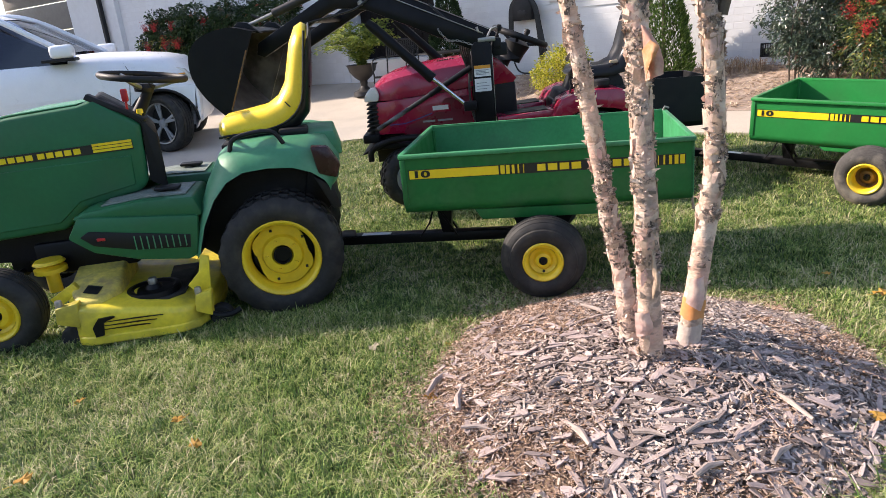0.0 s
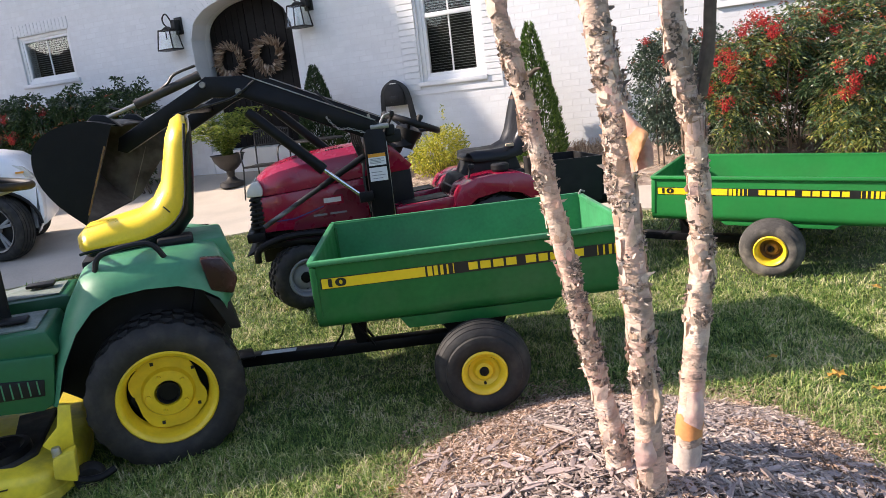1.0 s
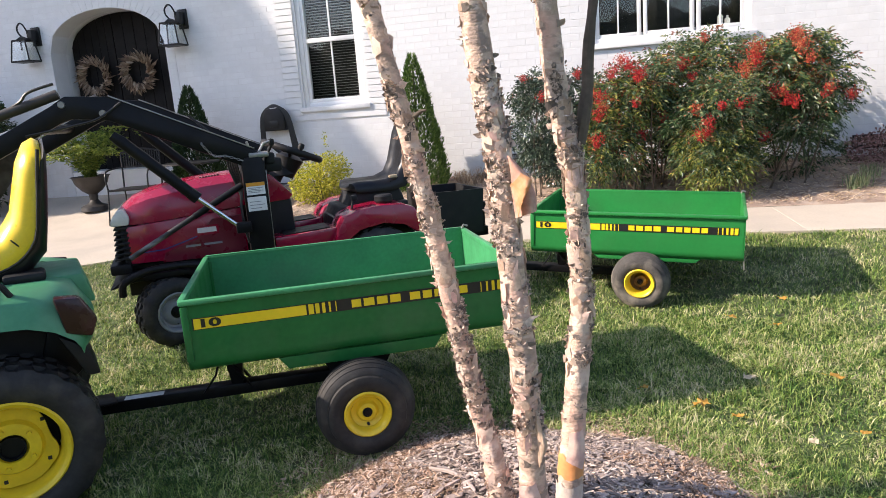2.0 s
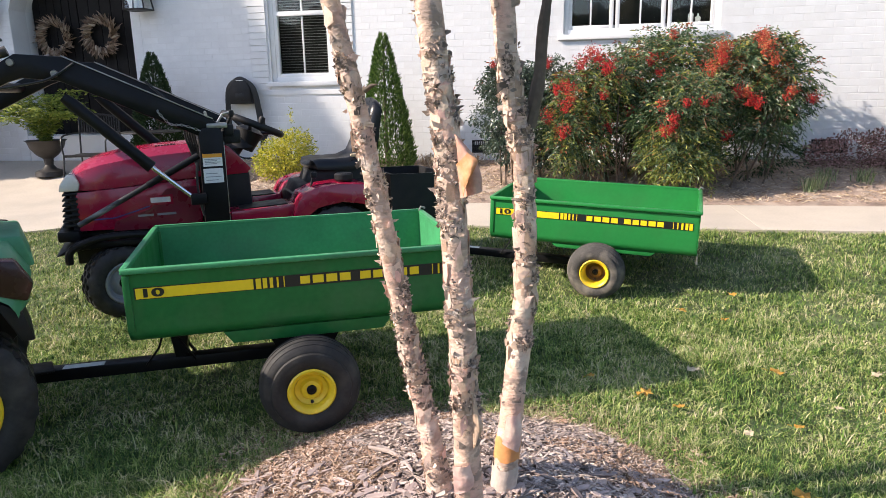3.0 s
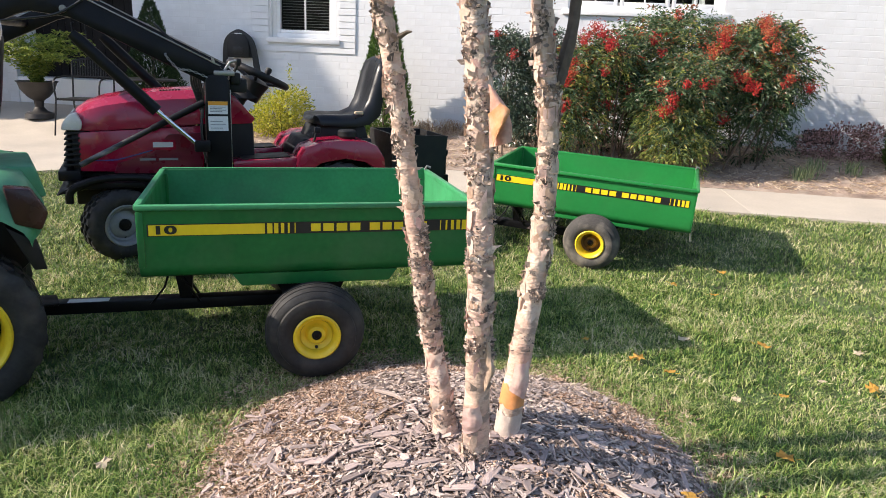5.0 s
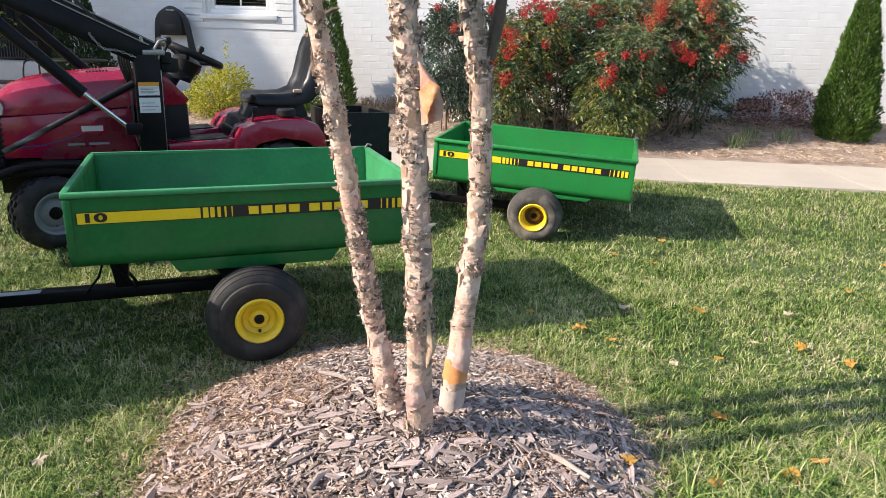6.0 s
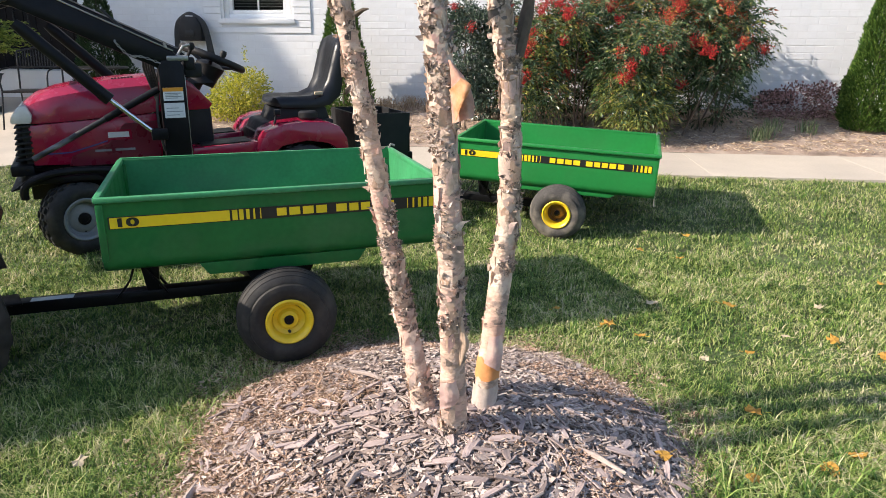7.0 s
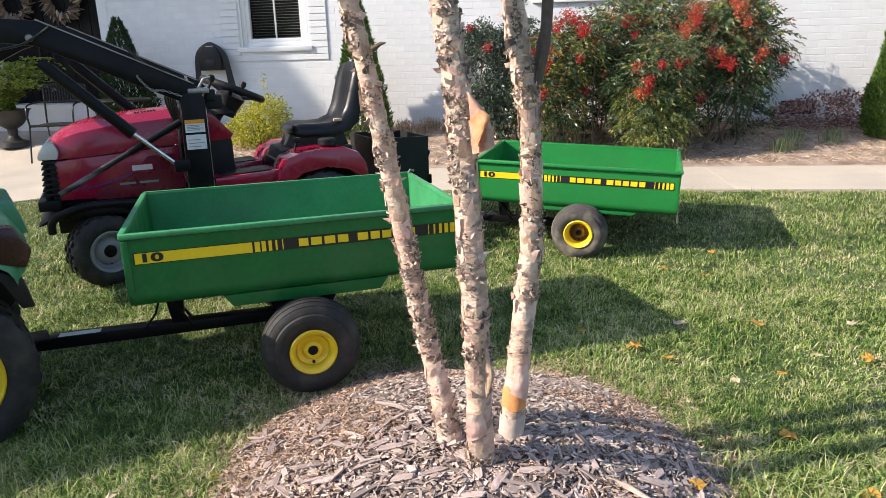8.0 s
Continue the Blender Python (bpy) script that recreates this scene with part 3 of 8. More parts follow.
# doorway recess behind the arch
DOOR_Y = 9.60
rec = B()
merge(rec, box(DOOR_X0 - 0.2, DOOR_X0, WALL_Y + 0.3, DOOR_Y + 0.1, 0.05, 3.5))
merge(rec, box(DOOR_X1, DOOR_X1 + 0.2, WALL_Y + 0.3, DOOR_Y + 0.1, 0.05, 3.5))
for (xa, za), (xb, zb) in zip(arch_pts, arch_pts[1:]):
    merge(rec, prism([(xa, za), (xb, zb), (xb, 3.5), (xa, 3.5)], WALL_Y + 0.3, DOOR_Y + 0.1))
merge(rec, box(DOOR_X0, DOOR_X1, WALL_Y + 0.01, DOOR_Y + 0.3, 0.05, 0.78))
part("recess", rec, M["trim"], house, "plain white plastered door recess", smooth=0)
# close the inside of the house
inn = B()
merge(inn, box(-13.6, DOOR_X0 - 0.21, 11.5, 11.6, 0.0, H_TOP))
merge(inn, box(DOOR_X1 + 0.21, 9.6, 11.5, 11.6, 0.0, H_TOP))
merge(inn, box(-13.6, 9.6, DOOR_Y + 0.45, DOOR_Y + 0.5, 0.0, H_TOP))
merge(inn, box(-13.6, 9.6, WALL_Y + 0.3, 11.6, H_TOP - 0.1, H_TOP))
part("inner_wall", inn, M["dark"], house, smooth=0)
roof = prism([(8.75, H_TOP), (12.5, H_TOP + 3.2), (16.5, H_TOP)], -14.0, 10.0, axis="x")
part("roof", roof, M["roof"], house, smooth=0)

# bricks
COURSE, BRICK = 0.0794, 0.2126


def brick_free(x0, x1, z0, z1):
    for a, b, c, d in OPEN:
        if a == DOOR_X0:
            if x1 > a - 0.14 and x0 < b + 0.14 and z0 < CROWN + 0.16:
                mx = min(max((x0 + x1) / 2, a), b)
                if z0 < arch_top(mx) + 0.16:
                    return False
        elif x1 > a - 0.005 and x0 < b + 0.005 and z1 > c - 0.085 and z0 < d + 0.19:
            return False
    return True


near_bricks, far_bricks = [], []
brng = random.Random(4)
row = 0
z = 0.14
while z < 4.2:
    x = -13.55 + (BRICK / 2 if row % 2 else 0)
    while x < 6.5:
        L = BRICK - 0.0095
        if brick_free(x, x + L, z, z + 0.070):
            (near_bricks if -2.75 < x < -0.55 and 0.5 < z < 2.6 else far_bricks).append((x, z))
        x += BRICK
    z += COURSE
    row += 1


def add_bricks(name, places, material, w=BRICK - 0.0095, h=0.070, y=WALL_Y):
    rng = np.random.default_rng(7)
    p = np.array(places)
    n = len(p)
    x0, z0 = p[:, 0] + rng.normal(0, 0.0012, n), p[:, 1] + rng.normal(0, 0.001, n)
    yy = y + rng.normal(0, 0.00035, n)
    bev = 0.0012
    v = np.zeros((n, 12, 3))
    for k, (ax, az) in enumerate([(0, 0), (1, 0), (1, 1), (0, 1)]):
        v[:, k] = np.stack([x0 + w * ax, np.full(n, y + 0.012), z0 + h * az], 1)
        v[:, 4 + k] = np.stack([x0 + w * ax, yy + bev, z0 + h * az], 1)
        sx, sz = (1 - 2 * ax) * bev, (1 - 2 * az) * bev
        v[:, 8 + k] = np.stack([x0 + w * ax + sx, yy, z0 + h * az + sz], 1)
    f = [(8, 9, 10, 11)]
    for k in range(4):
        j = (k + 1) % 4
        f += [(k, j, 4 + j, 4 + k), (4 + k, 4 + j, 8 + j, 8 + k)]
    me = scatter_mesh(name, v, 9, f, material)
    return me


rest = new("brickwork", add_bricks("brickwork", far_bricks, M["brick_i"]))
rest.parent = house
tagged(rest, "courses of white painted bricks", kind="stuff")


def voussoirs():
    """Soldier bricks round the arch and jamb bricks down its sides."""
    bm = B()
    h = (DOOR_X1 - DOOR_X0) / 2
    cx = (DOOR_X0 + DOOR_X1) / 2
    n = 30
    for i in range(n):
        a0, a1 = math.pi * (i + 0.06) / n, math.pi * (i + 0.94) / n
        pts = []
        for r, a in ((0, a0), (0, a1), (1, a1), (1, a0)):
            ex, ez = h + 0.005 + 0.135 * r, (CROWN - SPRING) + 0.005 + 0.15 * r
            pts.append((cx + ex * math.cos(a), SPRING + ez * math.sin(a)))
        merge(bm, prism(pts, WALL_Y - 0.004, WALL_Y + 0.02))
    zz = 0.35
    while zz < SPRING - 0.05:
        merge(bm, box(DOOR_X0 - 0.135, DOOR_X0 - 0.004, WALL_Y - 0.004, WALL_Y + 0.02, zz, zz + 0.070))
        merge(bm, box(DOOR_X1 + 0.004, DOOR_X1 + 0.135, WALL_Y - 0.004, WALL_Y + 0.02, zz, zz + 0.070))
        zz += COURSE
    return bm


part("arch_surround", voussoirs(), M["brick_i"], house, "white brick arch round the doorway", smooth=0)


def window(name, x0, x1, z0, z1, lights, label, meeting=0.0, blinds=True, muntin=True):
    """A white window in the wall: frame, sill, panes and what hangs behind them."""
    w = thing(name, Matrix(), label, "window", kind="structure")
    fr = B()
    y0, y1, t = WALL_Y + 0.035, WALL_Y + 0.12, 0.055
    merge(fr, box(x0, x0 + t, y0, y1, z0, z1, 0.004))
    merge(fr, box(x1 - t, x1, y0, y1, z0, z1, 0.004))
    merge(fr, box(x0 + t, x1 - t, y0, y1, z0, z0 + t, 0.004))
    merge(fr, box(x0 + t, x1 - t, y0, y1, z1 - t, z1, 0.004))
    part("window_frame", fr, M["trim"], w)
    step = (x1 - x0) / lights
    for i in range(lights):
        a, b = x0 + step * i, x0 + step * (i + 1)
        sash = B()
        s = 0.045
        ia, ib = (a + t if i == 0 else a + 0.012), (b - t if i == lights - 1 else b - 0.012)
        merge(sash, box(ia, ia + s, y0 + 0.012, y1 - 0.01, z0 + t, z1 - t, 0.004))
        merge(sash, box(ib - s, ib, y0 + 0.012, y1 - 0.01, z0 + t, z1 - t, 0.004))
        merge(sash, box(ia + s, ib - s, y0 + 0.012, y1 - 0.01, z0 + t, z0 + t + s, 0.004))
        merge(sash, box(ia + s, ib - s, y0 + 0.012, y1 - 0.01, z1 - t - s, z1 - t, 0.004))
        if meeting:
            merge(sash, box(ia + s, ib - s, y0 + 0.008, y1 - 0.012, meeting - 0.025, meeting + 0.03, 0.004))
        if muntin:
            c = (ia + ib) / 2
            merge(sash, box(c - 0.009, c + 0.009, y0 + 0.03, y0 + 0.055, z0 + t + s, z1 - t - s, 0.002))
        part("sash", sash, M["trim"], w)
        for pz0, pz1 in ([(z0 + t + s, meeting - 0.025), (meeting + 0.03, z1 - t - s)] if meeting else [(z0 + t + s, z1 - t - s)]):
            pane = part("pane", box(ia + s, ib - s, y0 + 0.040, y0 + 0.044, pz0, pz1), M["glass"], w, "clear window glass", smooth=0)
            pane.visible_shadow = False
        if blinds:
            sl = B()
            zz = z0 + t + s + 0.01
            while zz < z1 - t - s:
                q = bar((ia + s + 0.004, y0 + 0.10, zz), (ib - s - 0.004, y0 + 0.10, zz), 0.016, 0.002, 0)
                bmesh.ops.rotate(q, cent=(0, y0 + 0.10, zz), matrix=Matrix.Rotation(radians(-14), 3, "X"), verts=q.verts[:])
                merge(sl, q)
                zz += 0.034
            part("blind", sl, M["blind"], w, "white slatted blind half open, greyed for indoor shade", smooth=0)
    sill = box(x0 - 0.06, x1 + 0.06, WALL_Y - 0.035, WALL_Y + 0.06, z0 - 0.062, z0 - 0.002, 0.005)
    part("window_sill", sill, M["brick_i"], w)
    return w


window("window_1", -3.83, -2.98, 1.44, 3.06, 1, "white double-hung window with a slatted blind", meeting=2.27)
window("window_2", -0.14, 1.62, 1.90, 3.16, 3, "white triple casement window above the berry shrubs", blinds=False)
window("window_3", -11.2, -10.0, 2.2, 2.98, 1, "white window with a slatted blind above a dark hedge")
# things on the sill inside the wide window
for cx, hh in ((1.32, 0.16), (1.40, 0.10)):
    solo("sill_bottle", lathe([(0.0, 0), (0.03, 0), (0.032, hh * 0.6), (0.012, hh * 0.75), (0.012, hh), (0, hh)], 14, "z", (0, 0, 0)), M["decal_w"], pose(cx, WALL_Y + 0.19, 2.0), "small pale bottle on the inside window sill", "bottle", group="bottles on the sill")
solo("inner_sill", box(-0.14, 1.62, WALL_Y + 0.125, WALL_Y + 0.30, 1.96, 1.998, 0.004), M["trim"], Matrix(), "white inside sill of the wide window", "window sill", kind="structure")

# raised brick bands beside the windows
bands = B()
for x0, x1 in ((-4.10, -3.86), (-2.95, -2.72)):
    zz = 1.34
    k = 0
    while zz < 3.5:
        merge(bands, box(x0 + (0.0 if k % 2 else 0.015), x1, WALL_Y - 0.014, WALL_Y + 0.01, zz, zz + 0.070, 0.003, 1))
        zz += COURSE
        k += 1
zz = 1.30
for xa, xb in ((-4.10, -2.72),):
    merge(bands, box(xa, xb, WALL_Y - 0.012, WALL_Y + 0.01, 1.27, 1.335, 0.003, 1))
part("window_surround", bands, M["brick_i"], house, "raised white brick bands beside the window", smooth=0)
hb = B()
for k in range(16):
    merge(hb, box(-11.32 + k * 0.085, -11.32 + k * 0.085 + 0.075, WALL_Y - 0.010, WALL_Y + 0.01, 2.99, 3.17))
part("lintel", hb, M["brick_i"], house, "white soldier-brick lintel", smooth=0)

# crawl-space vents at the foot of the wall
for vx, vz in ((-1.24, 0.52), (2.70, 0.50)):
    v = thing("foundation_vent", pose(vx, WALL_Y - 0.012, vz), "black louvred vent at the foot of the wall", "vent", group="foundation vents")
    part("frame", merge(merge(box(0, 0.38, 0, 0.02, 0, 0.016), box(0, 0.38, 0, 0.02, 0.14, 0.156)), merge(box(0, 0.014, 0, 0.02, 0.0, 0.156), box(0.366, 0.38, 0, 0.02, 0, 0.156))), M["iron"], v, smooth=0)
    part("backing", box(0.01, 0.37, 0.012, 0.018, 0.01, 0.146), M["dark"], v, smooth=0)
    for k in range(14):
        part("slat", box(0.024 + k * 0.025, 0.034 + k * 0.025, 0.002, 0.014, 0.014, 0.142), M["iron"], v, smooth=0)

# the arched double door
door = thing("door_1", Matrix(), "dark wooden double door of planks under an arch", "door", kind="structure")
mid_x = (DOOR_X0 + DOOR_X1) / 2


def plank_leaf(xa, xb):
    n = 6
    out = []
    for i in range(n):
        a, b = xa + (xb - xa) * i / n + 0.003, xa + (xb - xa) * (i + 1) / n - 0.003
        out.append(prism([(a, 0.31), (b, 0.31), (b, arch_top(b) - 0.005), (a, arch_top(a) - 0.005)], DOOR_Y, DOOR_Y + 0.05, 0.004, 1))
    return out


for xa, xb in ((DOOR_X0 + 0.03, mid_x - 0.164), (mid_x - 0.156, DOOR_X1 - 0.03)):
    lf = part("leaf", box(xa, xb, DOOR_Y + 0.05, DOOR_Y + 0.07, 0.31, SPRING), M["doorwood"], door, smooth=0)
    for q in plank_leaf(xa, xb):
        part("plank", q, M["doorwood"], lf, smooth=0)
    hx = xb - 0.10 if xa < mid_x - 0.5 else xa + 0.10
    part("door_handle", tube([(hx, DOOR_Y, 1.30), (hx, DOOR_Y - 0.05, 1.32), (hx, DOOR_Y - 0.05, 1.52), (hx, DOOR_Y, 1.54)], 0.010, 8), M["iron"], lf)


def wreath(cx, cz):
    rng = np.random.default_rng(int(abs(cx) * 100))
    n = 420
    a = rng.uniform(0, 2 * np.pi, n)
    r = 0.17 + rng.normal(0, 0.02, n)
    c = np.stack([cx + r * np.cos(a), DOOR_Y - 0.03 - rng.uniform(0, 0.05, n), cz + r * np.sin(a)], 1)
    d = np.stack([np.cos(a + 0.7), -0.4 + rng.normal(0, 0.3, n), np.sin(a + 0.7)], 1) + rng.normal(0, 0.25, (n, 3))
    me = scatter_mesh("wreath", leaf_cards(c, d, 0.13, 0.03, rng, 0.0), 4, LEAF_FACES, M["wreath"])
    ob = new("wreath", me)
    tagged(ob, "dried brown grass wreath hanging on the dark door", "wreath", "wreaths on the door")


wreath(mid_x - 0.52, 2.12)
wreath(mid_x + 0.20, 2.12)


def lantern(x, z):
    """Black iron wall lantern with sloping glass sides and a hook above."""
    l = thing("wall_lantern", pose(x, WALL_Y - 0.17, z), "black iron wall lantern with clear glass sides", "lantern", group="lanterns beside the door")
    cage = B()
    tw, bw, h = 0.105, 0.145, 0.28
    for sx, sy in ((-1, -1), (1, -1), (1, 1), (-1, 1)):
        merge(cage, tube([(sx * bw, sy * bw * 0.75, 0), (sx * tw, sy * tw * 0.75, h)], 0.010, 6))
    for s, zz in ((bw, 0.0), (tw, h)):
        pts = [(-s, -s * 0.75, zz), (s, -s * 0.75, zz), (s, s * 0.75, zz), (-s, s * 0.75, zz)]
        for a, b in zip(pts, pts[1:] + pts[:1]):
            merge(cage, tube([a, b], 0.011, 6))
    part("cage", cage, M["iron"], l)
    part("base_plate", box(-0.13, 0.13, -0.09, 0.09, -0.008, 0.006, 0.003), M["iron"], l)
    cap = B()
    merge(cap, lathe([(0.12, h), (0.105, h + 0.012), (0.04, h + 0.05), (0.0, h + 0.06)], 4, "z"))
    part("cap", cap, M["iron"], l)
    hook = [(0.0, 0, h + 0.05), (-0.05, 0, h + 0.11), (-0.055, 0, h + 0.18), (0, 0, h + 0.23), (0.055, 0, h + 0.19), (0.08, 0.05, h + 0.06)]
    part("hook", tube(smooth_line(hook, 5), 0.011, 8), M["iron"], l)
    part("bracket", merge(box(0.05, 0.13, 0.03, 0.17, h - 0.02, h + 0.14, 0.006), box(0.03, 0.16, 0.14, 0.168, h - 0.07, h + 0.18, 0.004)), M["iron"], l)
    for sgn in (-1, 1):
        g = loft([[(-bw, sgn * bw * 0.75, 0.012), (bw, sgn * bw * 0.75, 0.012), (bw, sgn * bw * 0.75 + 0.002, 0.012), (-bw, sgn * bw * 0.75 + 0.002, 0.012)], [(-tw, sgn * tw * 0.75, h - 0.012), (tw, sgn * tw * 0.75, h - 0.012), (tw, sgn * tw * 0.75 + 0.002, h - 0.012), (-tw, sgn * tw * 0.75 + 0.002, h - 0.012)]])
        part("pane", g, M["glass"], l, smooth=0).visible_shadow = False
    part("candle", merge(lathe([(0, 0.006), (0.02, 0.006), (0.02, 0.15), (0, 0.15)], 10, "z", (-0.03, 0, 0)), lathe([(0, 0.006), (0.02, 0.006), (0.02, 0.19), (0, 0.19)], 10, "z", (0.03, 0.02, 0))), M["decal_w"], l)


lantern(-5.50, 2.37)
lantern(-7.80, 2.36)

# garage bay and downspout at the far end of the wall
spout = tube([(-14.0, 9.02, 0.2), (-14.0, 9.02, 5.4)], 0.055, 4)
solo("downspout", spout, M["iron"], Matrix(), "dark metal downspout on the white house corner", "downspout", smooth=0)
gar = thing("garage_wall", Matrix(), "white wall round a garage opening", "house wall", kind="structure")
gw = B()
merge(gw, box(-15.35, -13.6, 9.10, 9.5, 0.05, H_TOP))
merge(gw, box(-19.0, -15.35, 9.10, 9.5, 3.1, H_TOP))
part("wall", gw, M["brick_i"], gar, smooth=0)
gd = thing("garage_door", Matrix(), "taupe panelled garage door, closed", "garage door", kind="structure")
for k in range(5):
    part("panel", box(-18.6, -15.36, 9.32, 9.36, 0.12 + k * 0.6, 0.70 + k * 0.6, 0.01), M["garage"], gd)
gt = box(-15.52, -15.35, 9.2, 9.36, 0.1, 3.1, 0.005)
solo("garage_trim", gt, M["trim"], Matrix(), "white trim beside the garage door", "door trim", kind="structure")

# unseen tall wing beyond the garage, added so its steep gable shades the doorway
wing = thing("shade_wing", Matrix(), "unseen tall gabled wing added to shade the house wall", "house", kind="structure")
part("wall", box(-26.0, -18.7, 4.286, 6.2, 0.05, 8.2), M["brick_i"], wing, smooth=0)
gable = prism([(-15.64, 8.43), (-19.19, 13.3), (-22.6, 13.3), (-27.2, 8.0)], 4.286, 6.2)
part("roof", gable, M["roof"], wing, smooth=0)

# ---------------------------------------------------------------- wheels
def tyre_mesh(r, w, rim_r, ribs=0, blocks=0, drop=0.012):
    """Tyre about the y axis, from y = 0 (outer face) to y = w. ribs: grooves round it; blocks: staggered tread blocks."""
    h = r - rim_r
    prof = [(rim_r - 0.004, 0.022), (rim_r + 0.012, 0.008), (rim_r + h * 0.35, -0.004), (rim_r + h * 0.62, -0.002), (r - h * 0.16 - drop * 0.55 + 0.006, 0.012), (r - h * 0.06 - drop * 0.85 + 0.010, 0.026)]
    y0, y1 = 0.030, w - 0.030
    if drop > 0.03:
        prof = [(rim_r - 0.004, 0.026), (rim_r + 0.010, 0.012), (rim_r + h * 0.28, 0.002), (rim_r + h * 0.48, 0.0), (rim_r + h * 0.60, 0.005)]
        y0, y1 = 0.013, w - 0.013
    back = [(a, w - b) for a, b in prof[::-1]]
    crown = lambda y: r - drop * abs((y - w / 2) / (w / 2)) ** 2
    tread = []
    if not blocks:
        for i in range(ribs):
            a, b = y0 + (y1 - y0) * i / ribs, y0 + (y1 - y0) * (i + 1) / ribs
            g = 0.0042
            tread += [(crown(a) - 0.010, a + g * 0.5), (crown(a), a + g), (crown(b), b - g), (crown(b) - 0.010, b - g * 0.5)]
        return lathe(prof + tread + back, 56)
    # moulded blocks: raised cells on one skin, in four staggered rows that reach over the shoulder
    rows = 4
    cols = []
    for i in range(rows):
        a, b = y0 + (y1 - y0) * i / rows, y0 + (y1 - y0) * (i + 1) / rows
        g = (b - a) * 0.10
        cols += [(i, a + g * 0.4, 0), (i, a + g, 1), (i, b - g, 1), (i, b - g * 0.4, 0)]
    n = blocks * 6
    rings = []
    for k in range(n):
        ang = 2 * math.pi * k / n
        c, s = math.cos(ang), math.sin(ang)
        ring = []
        for p, q in prof:
            lug = 0.006 if p > r - h * 0.2 and (k % 6) in (1, 2, 3) else 0.0
            ring.append((p + lug, q))
        for i, y, up in cols:
            ph = (k + (3 if i % 2 else 0)) % 6
            ring.append((crown(y) - (0.0 if up and ph in (1, 2, 3, 4) else 0.015), y))
        for p, q in back:
            lug = 0.006 if p > r - h * 0.2 and (k % 6) in (1, 2, 3) else 0.0
            ring.append((p + lug, q))
        rings.append([(p * c, q, p * s) for p, q in ring])
    bm = loft(rings + rings[:1], caps=False, closed=False)
    bmesh.ops.remove_doubles(bm, verts=bm.verts[:], dist=1e-5)
    return bm


def wheel(parent, name, x, y, z, r, w, rim_r, paint, rubber, ribs=0, blocks=0, side=1, depth=0.05, holes=5, hub_r=0.02, style="cart", drop=0.012, steer=0.0, dish_paint=None):
    """A wheel under a thing: an Empty is not needed, the tyre is the wheel's own part and carries rim and hub."""
    ty = part(name, tyre_mesh(r, w, rim_r, ribs, blocks, drop), rubber, parent)
    ty.matrix_local = pose(x, y + side * w / 2, z, 0, 0, steer if side > 0 else 180 + steer) @ Matrix.Translation((0, -w / 2, 0))
    flange = lathe([(rim_r + 0.004, 0.018), (rim_r + 0.012, 0.006), (rim_r + 0.006, 0.000), (rim_r - 0.004, 0.004), (rim_r - 0.012, 0.016), (rim_r - 0.018, depth), (rim_r - 0.022, depth + 0.02)], 48)
    part("rim", flange, paint, ty)
    disc = B()
    if style == "cart":
        merge(disc, lathe([(rim_r - 0.018, depth * 0.8), (rim_r - 0.03, depth), (hub_r * 2.4, depth * 1.02), (hub_r * 1.9, depth * 0.7), (hub_r * 1.1, depth * 0.62), (hub_r, depth * 0.9)], 40))
    else:
        n = 40
        ring = []
        for k in range(n):
            a = 2 * math.pi * k / n
            rr = (rim_r - 0.022) * (1 - 0.20 * max(0.0, math.cos(a * 2 - 0.5)) ** 2 - 0.03 * max(0.0, math.cos(a * 8)))
            ring.append((rr * math.cos(a), rr * math.sin(a)))
        merge(disc, prism([(p[0], p[1]) for p in ring], depth, depth + 0.012))
        merge(disc, lathe([(rim_r * 0.58, depth), (rim_r * 0.52, depth - 0.018), (rim_r * 0.30, depth - 0.020), (rim_r * 0.26, depth - 0.004)], 32))
    part("disc", disc, dish_paint or paint, ty)
    back = lathe([(0.0, depth + 0.07), (rim_r - 0.02, depth + 0.07)], 28)
    part("backing", back, M["dark"], ty)
    hubm = lathe([(0, depth * 0.45), (hub_r * 0.55, depth * 0.45), (hub_r * 0.62, depth * 0.5), (hub_r, depth * 0.55), (hub_r, depth + 0.03)], 20) if style == "cart" else lathe([(0, depth - 0.008), (hub_r * 0.86, depth - 0.008), (hub_r * 0.9, depth - 0.024), (hub_r * 1.05, depth - 0.024), (hub_r * 1.05, depth + 0.01)], 24)
    part("hub", hubm, M["black"], ty)
    if style != "cart":
        for k in range(holes):
            a = 2 * math.pi * (k + 0.5) / holes
            rr = rim_r * 0.42
            part("bolt", lathe([(0, depth - 0.032), (0.008, depth - 0.032), (0.009, depth - 0.016)], 6, "y", (rr * math.cos(a), 0, rr * math.sin(a))), M["yellow"] if paint is M["yellow"] else M["steel"], ty)
            rr = rim_r * 0.74
            part("slot", box(rr * math.cos(a) - 0.006, rr * math.cos(a) + 0.006, depth - 0.004, depth, rr * math.sin(a) - 0.006, rr * math.sin(a) + 0.006), M["dark"], ty)
    else:
        part("valve", lathe([(0, depth - 0.008), (0.006, depth - 0.008), (0.006, depth + 0.004)], 8, "y", (0, 0, -rim_r * 0.66)), M["dark"], ty)
    return ty


def text_mesh(body, size, name="numeral"):
    c = bpy.data.curves.new(name, "FONT")
    c.body, c.size, c.extrude, c.offset = body, size, 0.0008, 0.0020
    c.align_x, c.align_y = "CENTER", "CENTER"
    ob = bpy.data.objects.new(name, c)
    scene.collection.objects.link(ob)
    dg = bpy.context.evaluated_depsgraph_get()
    me = bpy.data.meshes.new_from_object(ob.evaluated_get(dg))
    bpy.data.objects.remove(ob)
    return me


